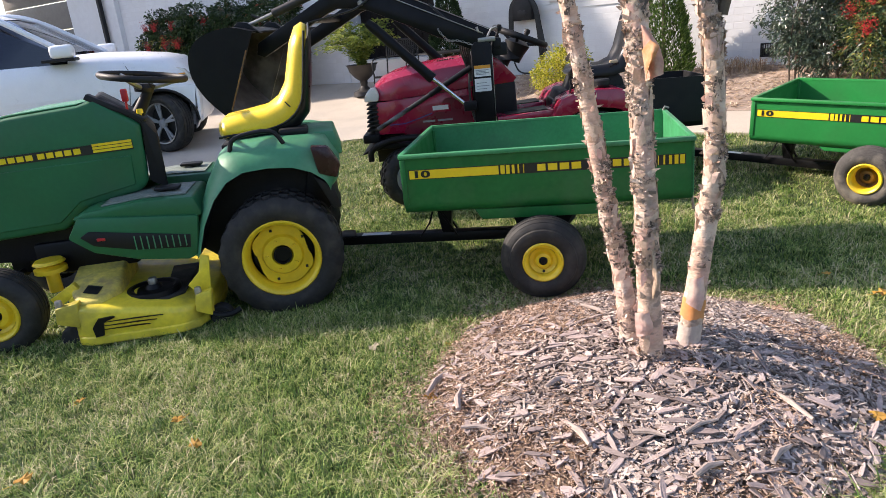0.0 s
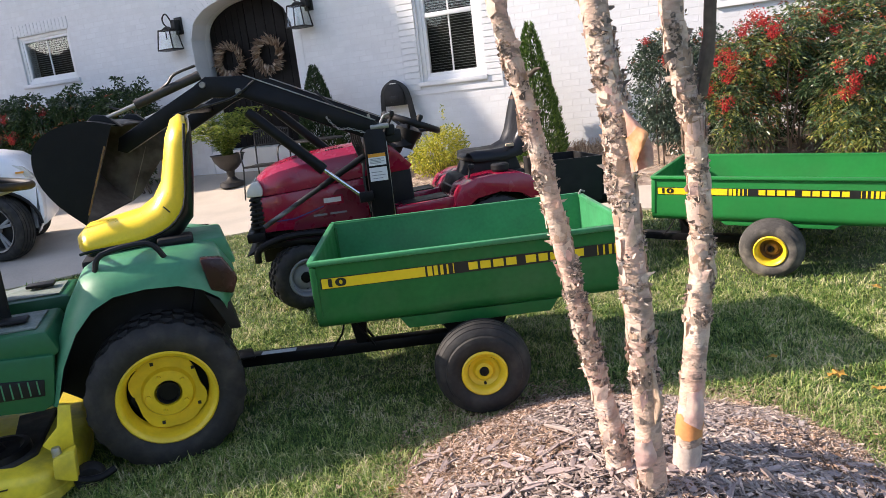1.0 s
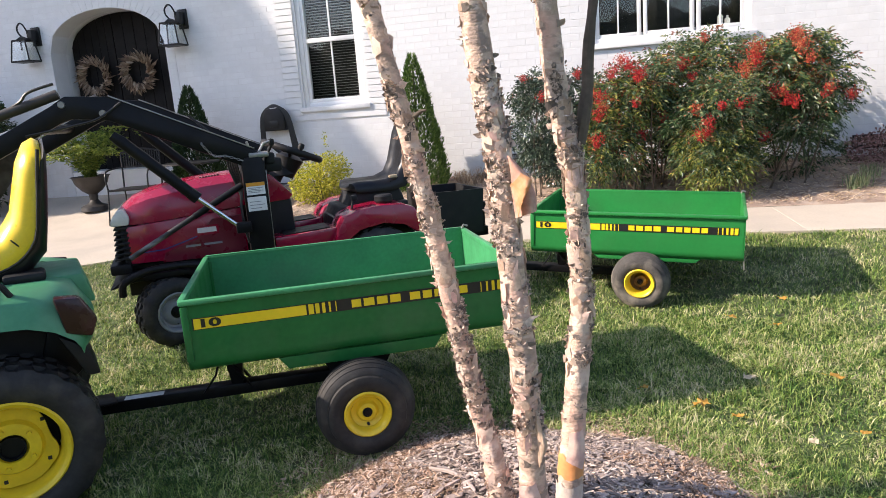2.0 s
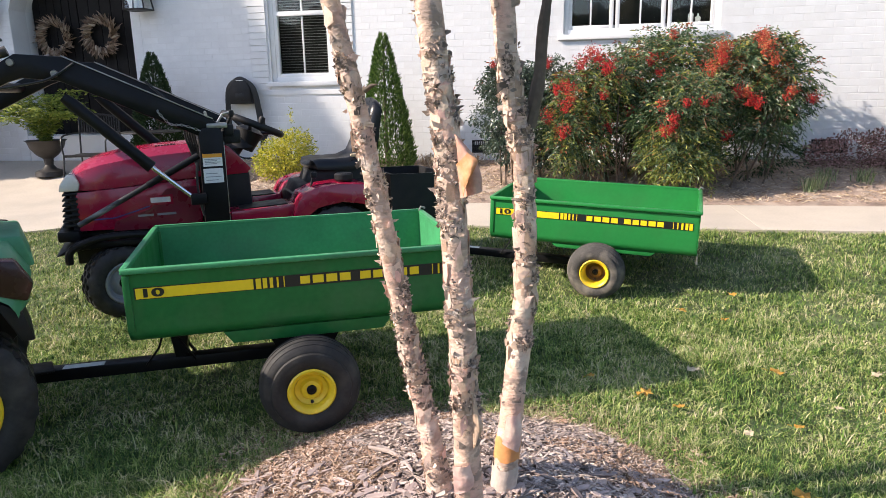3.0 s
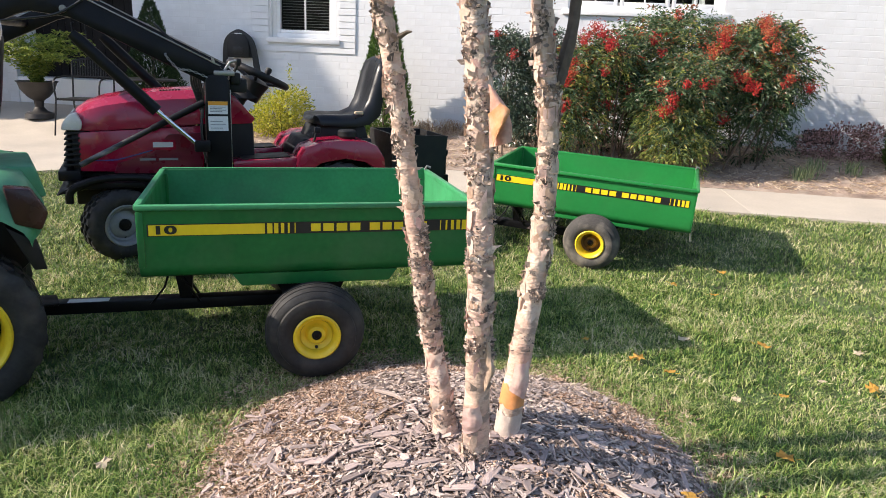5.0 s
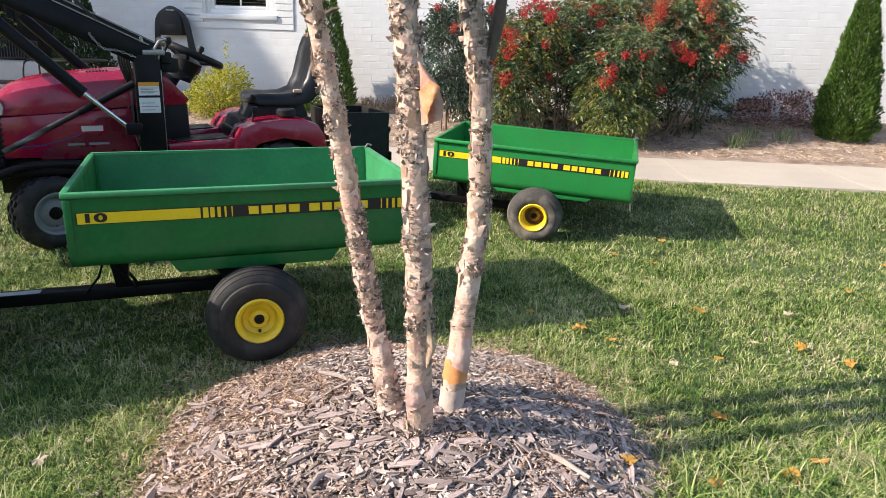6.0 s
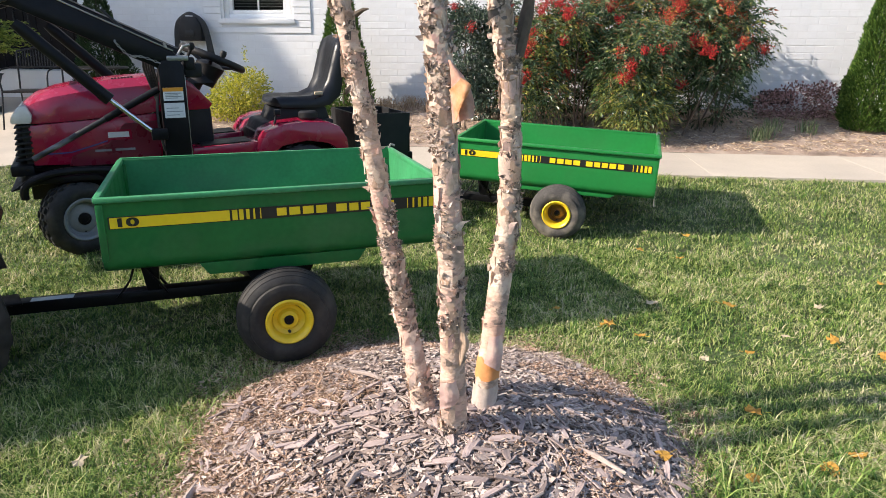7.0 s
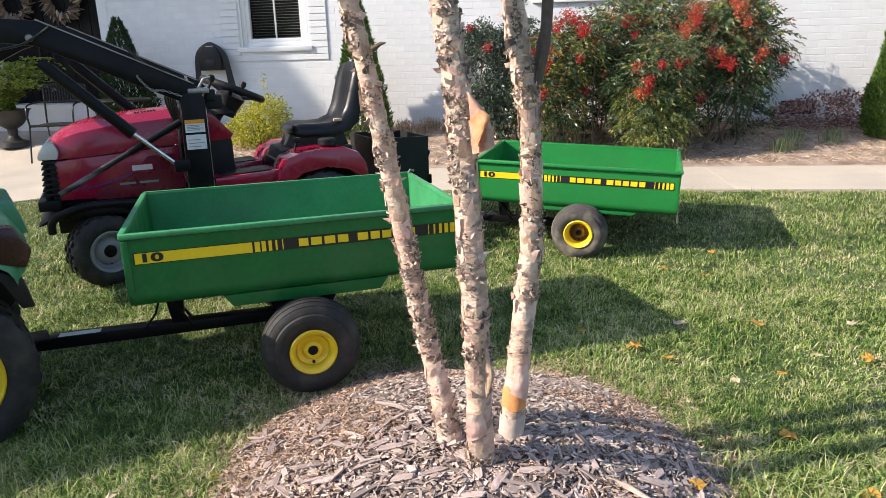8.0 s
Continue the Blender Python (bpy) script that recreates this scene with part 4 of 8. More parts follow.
# ---------------------------------------------------------------- dump carts
def cart(m, paint, inner, rubber, label, box_drop=0.0, hub_z=0.195, axle_x=0.0, dish=0.042, tyre_r=0.195, lip=0.045, draw=0.0, dish_paint=None):
    """Steel dump cart. x runs to the tail, y away from the painted side shown; its box begins at y = 0."""
    c = thing("dump_cart", m, label, "garden cart", "green dump carts")
    X0, X1, W = -0.632, 0.66, 0.86
    Z0, Z1 = 0.405 - box_drop, 0.69 - box_drop
    t = 0.006
    # box shell: cross-section with rounded bottom corners, drawn out along x
    r = 0.055
    sec = [(0.0, Z1)]
    sec += [(r - r * math.cos(a), Z0 + r - r * math.sin(a)) for a in [math.pi / 2 * k / 6 for k in range(7)]]
    sec += [(W - r + r * math.sin(a), Z0 + r - r * math.cos(a)) for a in [math.pi / 2 * k / 6 for k in range(7)]]
    sec += [(W, Z1)]
    inner_sec = [(min(max(y, t), W - t), max(z, Z0 + t) if z < Z1 else z) for y, z in sec]
    sh = B()
    outs = [[sh.verts.new((x, y, z)) for y, z in sec] for x in (X0, X1)]
    for i in range(len(sec) - 1):
        sh.faces.new((outs[0][i], outs[1][i], outs[1][i + 1], outs[0][i + 1]))
    part("box_shell", sh, paint, c, smooth=40)
    lin = B()
    ins = [[lin.verts.new((x, y, z + 0.004)) for y, z in [((y - W / 2) * 0.985 + W / 2, z if z > Z0 + 0.1 else z + 0.004) for y, z in sec]] for x in (X0 + t, X1 - t)]
    for i in range(len(sec) - 1):
        lin.faces.new((ins[0][i], ins[0][i + 1], ins[1][i + 1], ins[1][i]))
    part("box_lining", lin, inner, c, "scuffed green inside of the box", smooth=40)
    # end panels
    for x, d, nm in ((X0, 1, "front_panel"), (X1, -1, "tailgate")):
        endp = prism(sec, x - 0.004 * d, x + t * d, axis="x")
        part(nm, endp, inner if nm == "tailgate" else paint, c)
    # rolled rim
    for y in (-0.006, W + 0.006):
        part("side_rim", box(X0 - 0.008, X1 + 0.008, y - 0.013, y + 0.013, Z1 - 0.016, Z1 + 0.004, 0.005), inner, c, "rolled rim in the inside colour of the box")
    for x in (X0 - 0.002, X1 + 0.002):
        part("end_rim", box(x - 0.012, x + 0.012, 0.012, W - 0.012, Z1 - 0.020, Z1 + 0.0015, 0.004), inner, c)
    # front corner posts
    for y in (0.004, W - 0.004):
        part("corner_post", box(X0 - 0.006, X0 + 0.02, y - 0.010, y + 0.010, Z0 + 0.05, Z1 - 0.024, 0.003), paint, c)
    # decal band on the near side
    dz0, dz1 = Z0 + 0.172, Z0 + 0.212
    y = -0.0022
    L = lambda a, b: (X0 + 0.035 + 1.225 * a, X0 + 0.035 + 1.225 * b)
    base = part("decal_band", box(*L(-0.004, 1.0), y, 0.0, dz0 - 0.003, dz1 + 0.003), M["decal_k"], c, "black decal band", smooth=0)
    part("stripe", box(*L(0.0, 0.338), y - 0.0012, y, dz0, dz1), M["decal_y"], base, "yellow decal stripe", smooth=0)
    for k, wd in enumerate((0.016, 0.013, 0.010, 0.006, 0.003)):
        a = 0.345 + 0.021 * k
        part("stripe", box(*L(a, a + wd), y - 0.0012, y, dz0, dz1), M["decal_y"], base, smooth=0)
    for k, wd in enumerate((0.003, 0.006, 0.010, 0.013, 0.016)):
        a = 0.905 + 0.019 * k
        part("stripe", box(*L(a, a + wd), y - 0.0012, y, dz0, dz1), M["decal_y"], base, smooth=0)
    a = 0.480
    for k in range(10):
        wd = 0.0 if k == 4 else (0.030, 0.034, 0.034, 0.034, 0, 0.034, 0.030, 0.030, 0.034, 0.030)[k]
        if wd:
            q = box(*L(a, a + wd), y - 0.0012, y, dz0 + 0.005, dz1 - 0.004)
            part("bar", q, M["decal_y"], base, "plain yellow bar in place of a letter", smooth=0)
        a += (wd + 0.0085) if wd else 0.022
    num = text_mesh("10", 0.050)
    num.materials.append(M["decal_k"])
    n_ob = new("numeral", num)
    n_ob.parent = base
    n_ob.matrix_local = pose(L(0.045, 0)[0], y - 0.0026, (dz0 + dz1) / 2, 90, 0, 0) @ Matrix.Diagonal((1.7, 0.86, 1, 1))
    # chassis under the box
    ch = prism([(axle_x - 0.31, Z0 + 0.004), (axle_x - 0.275, Z0 - lip), (axle_x + 0.31, Z0 - lip), (axle_x + 0.345, Z0 + 0.004)], 0.028, W - 0.028, 0.003)
    part("chassis_plate", ch, paint, c)
    for yy in (0.12, W - 0.12):
        part("axle_bracket", prism([(axle_x - 0.16, Z0 - 0.03), (axle_x + 0.16, Z0 - 0.03), (axle_x + 0.05, hub_z - 0.02), (axle_x - 0.05, hub_z - 0.02)], yy - 0.004, yy + 0.004), M["black"], c)
    part("axle", tube([(axle_x, -0.10, hub_z), (axle_x, W + 0.10, hub_z)], 0.014, 10), M["black"], c)
    bar_z = hub_z + draw
    # drawbar, from under the box to the hitch
    part("drawbar", box(-1.27, 0.10, W / 2 - 0.035, W / 2 + 0.035, bar_z - 0.055, bar_z - 0.003, 0.006), M["black"], c)
    part("label_plate", box(-0.99, -0.83, W / 2 - 0.030, W / 2 + 0.012, bar_z - 0.003, bar_z - 0.0018), M["decal_w"], c, "worn pale label on the drawbar", smooth=0)
    stand = prism([(-0.575, Z0 + 0.005), (-0.475, Z0 + 0.005), (-0.495, bar_z - 0.005), (-0.54, bar_z - 0.02)], W / 2 - 0.03, W / 2 + 0.03, 0.003)
    part("front_strut", stand, M["black"], c)
    part("latch_rod", tube([(-0.66, W / 2 - 0.05, bar_z - 0.02), (-0.60, W / 2 - 0.06, bar_z + 0.06), (-0.55, W / 2 - 0.05, Z0)], 0.005, 6), M["black"], c)
    part("hitch_tongue", merge(box(-1.36, -1.25, W / 2 - 0.03, W / 2 + 0.03, bar_z - 0.012, bar_z - 0.002, 0.002), lathe([(0.0, bar_z - 0.05), (0.009, bar_z - 0.05), (0.009, bar_z + 0.08), (0, bar_z + 0.08)], 10, "z", (-1.31, W / 2, 0))), M["black"], c)
    for sgn in (-1, 1):
        part("front_brace", bar((-0.60, W / 2 + sgn * 0.05, Z0 - 0.002), (-0.46, W / 2 + sgn * 0.035, bar_z - 0.02), 0.022, 0.008, 0.001), M["black"], c)
    # bolts of the tail chain
    part("tail_pin", tube([(X1 + 0.004, 0.03, Z0 + 0.02), (X1 + 0.010, 0.03, Z0 - 0.045)], 0.006, 6), M["steel"], c)
    part("tailgate_hook", tube([(X1 - 0.01, W - 0.03, Z1 + 0.0), (X1 + 0.0, W - 0.03, Z1 + 0.02), (X1 + 0.02, W - 0.03, Z1 + 0.012)], 0.006, 6), M["steel"], c)
    wheel(c, "wheel", axle_x, -0.15, hub_z, tyre_r, 0.175, 0.080, M["yellow"], rubber, ribs=7, side=1, depth=dish, hub_r=0.018, drop=0.045, dish_paint=dish_paint)
    wheel(c, "wheel", axle_x, W + 0.15, hub_z, tyre_r, 0.175, 0.080, M["yellow"], rubber, ribs=7, side=-1, depth=dish, hub_r=0.018, drop=0.045, dish_paint=dish_paint)
    return c


def local_pose(o, yaw, dx=0.0, dy=0.0, z=0.0):
    a = radians(yaw)
    return pose(o[0] + dx * math.cos(a) - dy * math.sin(a), o[1] + dx * math.sin(a) + dy * math.cos(a), z, 0, 0, yaw)


CART_A = cart(local_pose((-0.975, 2.812), 24.7, 0.0, 0.22), M["green"], M["green_worn"], M["rubber"], "green steel dump cart with yellow wheels hitched to the green tractor")
CART_B = cart(pose(0.057, 4.955, 0.298) @ Matrix.Rotation(radians(-9.7), 4, "Z") @ Matrix.Rotation(radians(2.5), 4, "Y") @ Matrix.Rotation(radians(1.3), 4, "X") @ Matrix.Translation((0, 0, -0.335)), M["green_b"], M["green_b"], M["rubber_dust"], "bright green steel dump cart with dusty tyres behind the red tractor", box_drop=0.07, hub_z=0.210, axle_x=0.080, dish=0.085, tyre_r=0.180, lip=0.022, draw=-0.06, dish_paint=M["rusty"])


# ---------------------------------------------------------------- green lawn tractor
def steering_wheel(parent, centre, radius, tilt, spoke_mat, grip=0.014):
    w = part("steering_wheel", lathe([(radius + grip * math.cos(a), grip * 1.1 * math.sin(a)) for a in [2 * math.pi * k / 10 for k in range(10)]], 40, "z", closed=True), M["plastic"], parent)
    w.matrix_local = Matrix.Translation(centre) @ Matrix.Rotation(radians(tilt), 4, "Y")
    part("hub", lathe([(0, -0.02), (0.035, -0.03), (0.045, -0.05), (0.04, -0.07), (0, -0.07)], 20, "z"), M["plastic"], w)
    sp = B()
    for a in (0.3, 2.4, 4.5):
        merge(sp, tube([(radius * math.cos(a), radius * math.sin(a), 0), (0.5 * radius * math.cos(a), 0.5 * radius * math.sin(a), -0.03), (0.03 * math.cos(a), 0.03 * math.sin(a), -0.05)], [0.008, 0.012, 0.014], 8))
    part("spokes", sp, spoke_mat, w)
    return w


def seat_shape(front, back, y0, y1, fixed="back", dish=0.0):
    """Padded seat: front and back outlines (same count, x and z, from the front edge to the top) drawn out in y.
    Towards the sides the thickness shrinks to the fixed outline and the corners round off; dish hollows the middle between two bolsters."""
    secs = []
    n = 17
    last = len(front) - 1
    for k in range(n):
        u = math.sin((k / (n - 1) * 2 - 1) * math.pi / 2)
        y = (y0 + y1) / 2 + u * (y1 - y0) / 2
        s = 0.22 + 0.78 * math.sqrt(max(0.0, 1 - abs(u) ** 5))
        s *= 1 - dish * max(0.0, 1 - (u / 0.74) ** 4)
        c = abs(u) ** 3
        near, far = [], []
        for i, ((fx, fz), (bx, bz)) in enumerate(zip(front, back)):
            if fixed == "back":
                fx, fz = bx + (fx - bx) * s, bz + (fz - bz) * s
            else:
                bx, bz = fx + (bx - fx) * s, fz + (bz - fz) * s
            w = i / last
            ox = 0.05 * max(0.0, 1 - w * 4) * c
            oz = -0.065 * max(0.0, (w - 0.75) * 4) * c
            near.append((fx + ox, y, fz + oz))
            far.append((bx + ox, y, bz + oz))
        secs.append(near + far[::-1])
    return loft(secs)


def green_tractor(m):
    t = thing("lawn_tractor", m, "green lawn tractor with yellow seat, wheels and mower deck", "lawn tractor")
    C = 0.50
    wheel(t, "wheel", 0, 0, 0.295, 0.285, 0.26, 0.168, M["yellow"], M["rubber"], blocks=22, side=1, depth=0.075, style="disc", hub_r=0.040)
    wheel(t, "wheel", 0, 2 * C, 0.295, 0.285, 0.26, 0.168, M["yellow"], M["rubber"], blocks=22, side=-1, depth=0.075, style="disc", hub_r=0.040)
    wheel(t, "wheel", -1.285, 0.02, 0.20, 0.20, 0.16, 0.105, M["yellow"], M["rubber"], ribs=4, side=1, depth=0.045, hub_r=0.03)
    wheel(t, "wheel", -1.285, 0.98, 0.20, 0.20, 0.16, 0.105, M["yellow"], M["rubber"], ribs=4, side=-1, depth=0.045, hub_r=0.03)
    part("front_axle", merge(tube([(-1.43, 0.12, 0.2), (-1.43, 0.88, 0.2)], 0.025, 10), box(-1.48, -1.38, 0.44, 0.56, 0.2, 0.42)), M["black"], t)
    # hood with its stepped lower edge
    hood = prism([(-1.66, 0.93), (-1.70, 0.86), (-1.66, 0.42), (-1.43, 0.433), (-1.098, 0.459), (-0.975, 0.559), (-0.69, 0.620), (-0.645, 0.66), (-0.625, 0.938), (-0.815, 1.066), (-0.90, 1.043), (-1.25, 1.018)], 0.245, 0.755, 0.022, 3)
    for v in hood.verts:
        v.co.x -= max(0.0, v.co.y - 0.28) * 0.30 * min(1.0, max(0.0, (v.co.x + 1.1) / 0.3))
    part("hood", hood, M["tgreen"], t)
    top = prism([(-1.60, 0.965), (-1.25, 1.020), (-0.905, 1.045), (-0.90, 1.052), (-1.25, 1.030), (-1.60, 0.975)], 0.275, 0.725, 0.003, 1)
    part("hood_top", top, M["tgreen_pale"], t, "paler green top of the hood")
    pan = prism([(-1.62, 0.475), (-1.43, 0.475), (-1.11, 0.498), (-0.985, 0.595), (-0.70, 0.655), (-0.690, 0.795), (-1.62, 0.755)], 0.239, 0.25, 0.004, 1)
    part("side_panel", pan, M["tgreen"], t)
    # decal on the hood side
    slope = lambda x: 0.846 + (x + 0.67) * 0.040
    dec = prism([(-1.55, slope(-1.55) - 0.022), (-0.672, slope(-0.672) - 0.022), (-0.672, slope(-0.672) + 0.022), (-1.55, slope(-1.55) + 0.022)], 0.2415, 0.246)
    dk = part("decal_band", dec, M["decal_k"], t, "black decal band", smooth=0)
    for k in range(3):
        o = -0.016 + 0.0145 * k
        part("stripe", prism([(-0.865, slope(-0.865) + o), (-0.674, slope(-0.674) + o), (-0.674, slope(-0.674) + o + 0.0115), (-0.865, slope(-0.865) + o + 0.0115)], 0.2395, 0.2415), M["decal_y"], dk, smooth=0)
    x = -1.325
    for k in range(10):
        if k == 4:
            x += 0.014
            continue
        part("bar", prism([(x, slope(x) - 0.013), (x + 0.034, slope(x + 0.034) - 0.013), (x + 0.034, slope(x + 0.034) + 0.013), (x, slope(x) + 0.013)], 0.2395, 0.2415), M["decal_y"], dk, "plain yellow bar in place of a letter", smooth=0)
        x += 0.044
    part("stripe", prism([(-1.55, slope(-1.55) - 0.016), (-1.335, slope(-1.335) - 0.016), (-1.335, slope(-1.335) + 0.016), (-1.55, slope(-1.55) + 0.016)], 0.2395, 0.2415), M["decal_y"], dk, smooth=0)
    # dash behind the hood
    dash = prism([(-0.640, 0.66), (-0.56, 0.62), (-0.555, 0.88), (-0.600, 0.945), (-0.80, 1.075), (-0.83, 1.066), (-0.625, 0.93)], 0.26, 0.74, 0.012)
    for v in dash.verts:
        v.co.x -= max(0.0, v.co.y - 0.28) * 0.30
    part("dash", dash, M["plastic"], t)
    part("console_lip", prism([(-0.86, 1.068), (-0.60, 0.940), (-0.59, 0.955), (-0.84, 1.092)], 0.252, 0.285, 0.004), M["plastic"], t)
    part("lever", merge(tube([(-0.70, 0.33, 0.99), (-0.695, 0.33, 1.05)], 0.006, 8), box(-0.712, -0.682, 0.318, 0.342, 1.035, 1.095, 0.006)), M["redplastic"], t, "red throttle lever")
    part("knob", merge(tube([(-0.63, 0.30, 0.945), (-0.63, 0.30, 0.985)], 0.006, 8), lathe([(0, 0.975), (0.016, 0.978), (0.014, 0.998), (0, 1.0)], 12, "z", (-0.63, 0.30, 0))), M["decal_y"], t, "yellow choke knob")
    part("steering_column", tube([(-0.60, C, 1.10), (-0.72, C, 0.93)], [0.022, 0.034], 14), M["plastic"], t)
    steering_wheel(t, (-0.635, C, 1.135), 0.190, 9, M["steel"])
    # foot platforms
    for s, nm in ((1, "near"), (-1, "far")):
        f = lambda y: C + s * (y - C)
        pl = prism([(-0.93, 0.560), (-0.86, 0.585), (-0.60, 0.615), (-0.36, 0.615), (-0.33, 0.53), (-0.40, 0.50), (-0.90, 0.53)], *sorted((f(0.045), f(0.40))), 0.012)
        part("foot_platform", pl, M["tgreen"], t)
        part("foot_rest", prism([(-0.80, 0.594), (-0.60, 0.617), (-0.40, 0.617), (-0.40, 0.622), (-0.60, 0.622), (-0.80, 0.599)], *sorted((f(0.10), f(0.36)))), M["footmat"], t, "worn grey footrest")
        sk = prism([(-0.965, 0.47), (-0.90, 0.565), (-0.35, 0.53), (-0.385, 0.345), (-0.43, 0.325), (-0.66, 0.345), (-0.86, 0.395)], *sorted((f(0.03), f(0.06))), 0.010)
        skp = part("skirt", sk, M["tgreen"], t)
        tr = prism([(-0.905, 0.475), (-0.86, 0.500), (-0.40, 0.445), (-0.41, 0.385), (-0.66, 0.395), (-0.85, 0.430)], *sorted((f(0.024), f(0.032))), 0.003)
        part("tread_strip", tr, M["plastic"], skp, "dark ribbed strip")
        for k in range(9):
            x = -0.66 + k * 0.029
            part("rib", prism([(x, 0.395), (x + 0.005, 0.395), (x + 0.005, 0.462 - k * 0.002), (x, 0.462 - k * 0.002)], *sorted((f(0.021), f(0.025)))), M["tgreen_pale"], skp, smooth=0)
        part("reflector", box(-0.83, -0.79, *sorted((f(0.020), f(0.026))), 0.452, 0.466, 0.003), M["redplastic"], skp, "small red reflector")
        part("pedal", box(-0.56, -0.44, *sorted((f(0.16), f(0.23))), 0.63, 0.645, 0.006), M["plastic"], t)
        # fender: outer and inner outline, with a rounded shoulder
        outer = [(-0.43, 0.335), (-0.375, 0.50), (-0.30, 0.66), (-0.225, 0.775), (-0.16, 0.812), (0.0, 0.822), (0.20, 0.818), (0.275, 0.800), (0.33, 0.70), (0.315, 0.62), (0.275, 0.590)]
        inner = [(-0.375, 0.335), (-0.325, 0.475), (-0.262, 0.585), (-0.190, 0.660), (-0.110, 0.698), (0.0, 0.708), (0.11, 0.700), (0.19, 0.672), (0.245, 0.635), (0.262, 0.61), (0.270, 0.588)]
        secs = []
        for y, sh in ((0.035, 0.10), (0.020, 0.04), (0.035, -0.25), (0.075, -0.62), (0.14, -0.92), (0.20, -1.0), (0.31, -1.0)):
            ring = []
            k = -sh if sh < 0 else 0
            for (ox, oz), (ix, iz) in zip(outer, inner):
                ring.append((ix + (ox - ix) * (0.12 + 0.88 * k if sh < 0 else sh), f(y), iz + (oz - iz) * (0.12 + 0.88 * k if sh < 0 else sh)))
            secs.append(ring)
        fe = loft(secs, caps=False, closed=False)
        under = loft([[(ix, f(0.035), iz) for ix, iz in inner], [(ix - 0.005, f(0.31), iz - 0.012) for ix, iz in inner]], caps=False, closed=False)
        part("fender", fe, M["tgreen_pale"], t, "paler green rear fender", smooth=60)
        part("wheel_arch", under, M["plastic"], t, smooth=60)
        # Black plate added to keep the gap behind the wheel dark.
        part("inner_guard", prism([(-0.44, 0.32), (-0.34, 0.60), (-0.22, 0.76), (0.22, 0.76), (0.27, 0.60), (0.24, 0.30), (0.10, 0.22), (-0.30, 0.22)], *sorted((f(0.285), f(0.305))), 0.004), M["plastic"], t)
        part("tail_light", prism([(0.205, 0.790), (0.285, 0.782), (0.330, 0.700), (0.305, 0.640), (0.225, 0.665)], *sorted((f(0.022), f(0.085))), 0.010), M["lens_red"], t, "dark red tail light")
        part("grab_handle", tube(smooth_line([(-0.165, f(0.12), 0.785), (-0.13, f(0.12), 0.845), (0.03, f(0.12), 0.862), (0.085, f(0.12), 0.80)], 4), 0.011, 8), M["plastic"], t)
    part("seat_deck", prism([(-0.20, 0.78), (-0.16, 0.815), (0.27, 0.815), (0.30, 0.70), (-0.20, 0.70)], 0.30, 0.70, 0.012), M["tgreen_pale"], t)
    part("fuel_cap", box(0.06, 0.20, 0.24, 0.36, 0.815, 0.850, 0.014), M["plastic"], t)
    part("rear_plate", prism([(0.19, 0.70), (0.285, 0.66), (0.30, 0.50), (0.22, 0.42), (0.10, 0.42)], 0.27, 0.73, 0.008), M["black"], t)
    part("rear_guard", prism([(0.20, 0.655), (0.285, 0.60), (0.310, 0.50), (0.27, 0.50)], 0.045, 0.30, 0.006), M["plastic"], t)
    part("transaxle", box(-0.18, 0.16, 0.30, 0.70, 0.18, 0.62, 0.03), M["black"], t)
    for yy in (0.32, 0.62):
        part("frame_rail", box(-1.60, -0.1, yy, yy + 0.06, 0.30, 0.46), M["black"], t)
    part("engine_pan", box(-1.60, -1.05, 0.36, 0.64, 0.30, 0.50, 0.02), M["black"], t)
    part("hitch_plate", box(0.10, 0.36, 0.44, 0.56, 0.235, 0.247, 0.004), M["black"], t)
    # seat
    front = [(-0.355, 0.835), (-0.350, 0.880), (-0.315, 0.912), (-0.22, 0.925), (-0.10, 0.945), (-0.035, 0.985), (0.010, 1.05), (0.035, 1.14), (0.060, 1.23), (0.095, 1.298), (0.130, 1.316)]
    back = [(-0.345, 0.822), (-0.33, 0.824), (-0.29, 0.830), (-0.20, 0.835), (-0.08, 0.845), (0.020, 0.880), (0.088, 0.955), (0.116, 1.08), (0.132, 1.18), (0.148, 1.27), (0.152, 1.304)]
    sx = lambda pts: [(px + 0.055, pz) for px, pz in pts]
    part("seat_pad", seat_shape(sx(front), sx(back), 0.295, 0.705), M["vinyl"], t, "yellow vinyl seat cushion", smooth=80)
    bf = [(x + 0.003, z - 0.001) for x, z in back]
    bb = [(-0.335, 0.808), (-0.31, 0.804), (-0.27, 0.802), (-0.19, 0.800), (-0.06, 0.805), (0.050, 0.835), (0.112, 0.90), (0.142, 1.05), (0.158, 1.17), (0.168, 1.26), (0.165, 1.312)]
    part("seat_shell", seat_shape(sx(bf), sx(bb), 0.288, 0.712, "front"), M["blackvinyl"], t, "black seat shell", smooth=50)
    piping = [(px + 0.055, 0.287, pz + 0.004) for px, pz in back[1:10]]
    for yy in (0.0, 0.426):
        part("seat_piping", tube(smooth_line([(a_, b_ + yy, c_) for a_, b_, c_ in piping], 3), 0.006, 6), M["blackvinyl"], t, "black piping along the seat edge")
    part("seat_tear", bar((0.064, 0.291, 0.968), (0.086, 0.290, 0.942), 0.004, 0.005, 0.001), M["blackvinyl"], t, "dark split in the seat seam")
    sb = merge(box(-0.20, 0.05, 0.36, 0.64, 0.74, 0.805, 0.01), box(-0.30, -0.16, 0.40, 0.60, 0.70, 0.78, 0.01))
    part("seat_base", sb, M["plastic"], t)
    coil = B()
    for yy in (0.33, 0.67):
        pts = [(0.055 + 0.028 * math.cos(a), yy + 0.028 * math.sin(a), 0.818 + 0.0022 * k) for k, a in enumerate([k * 2 * math.pi / 8 for k in range(33)])]
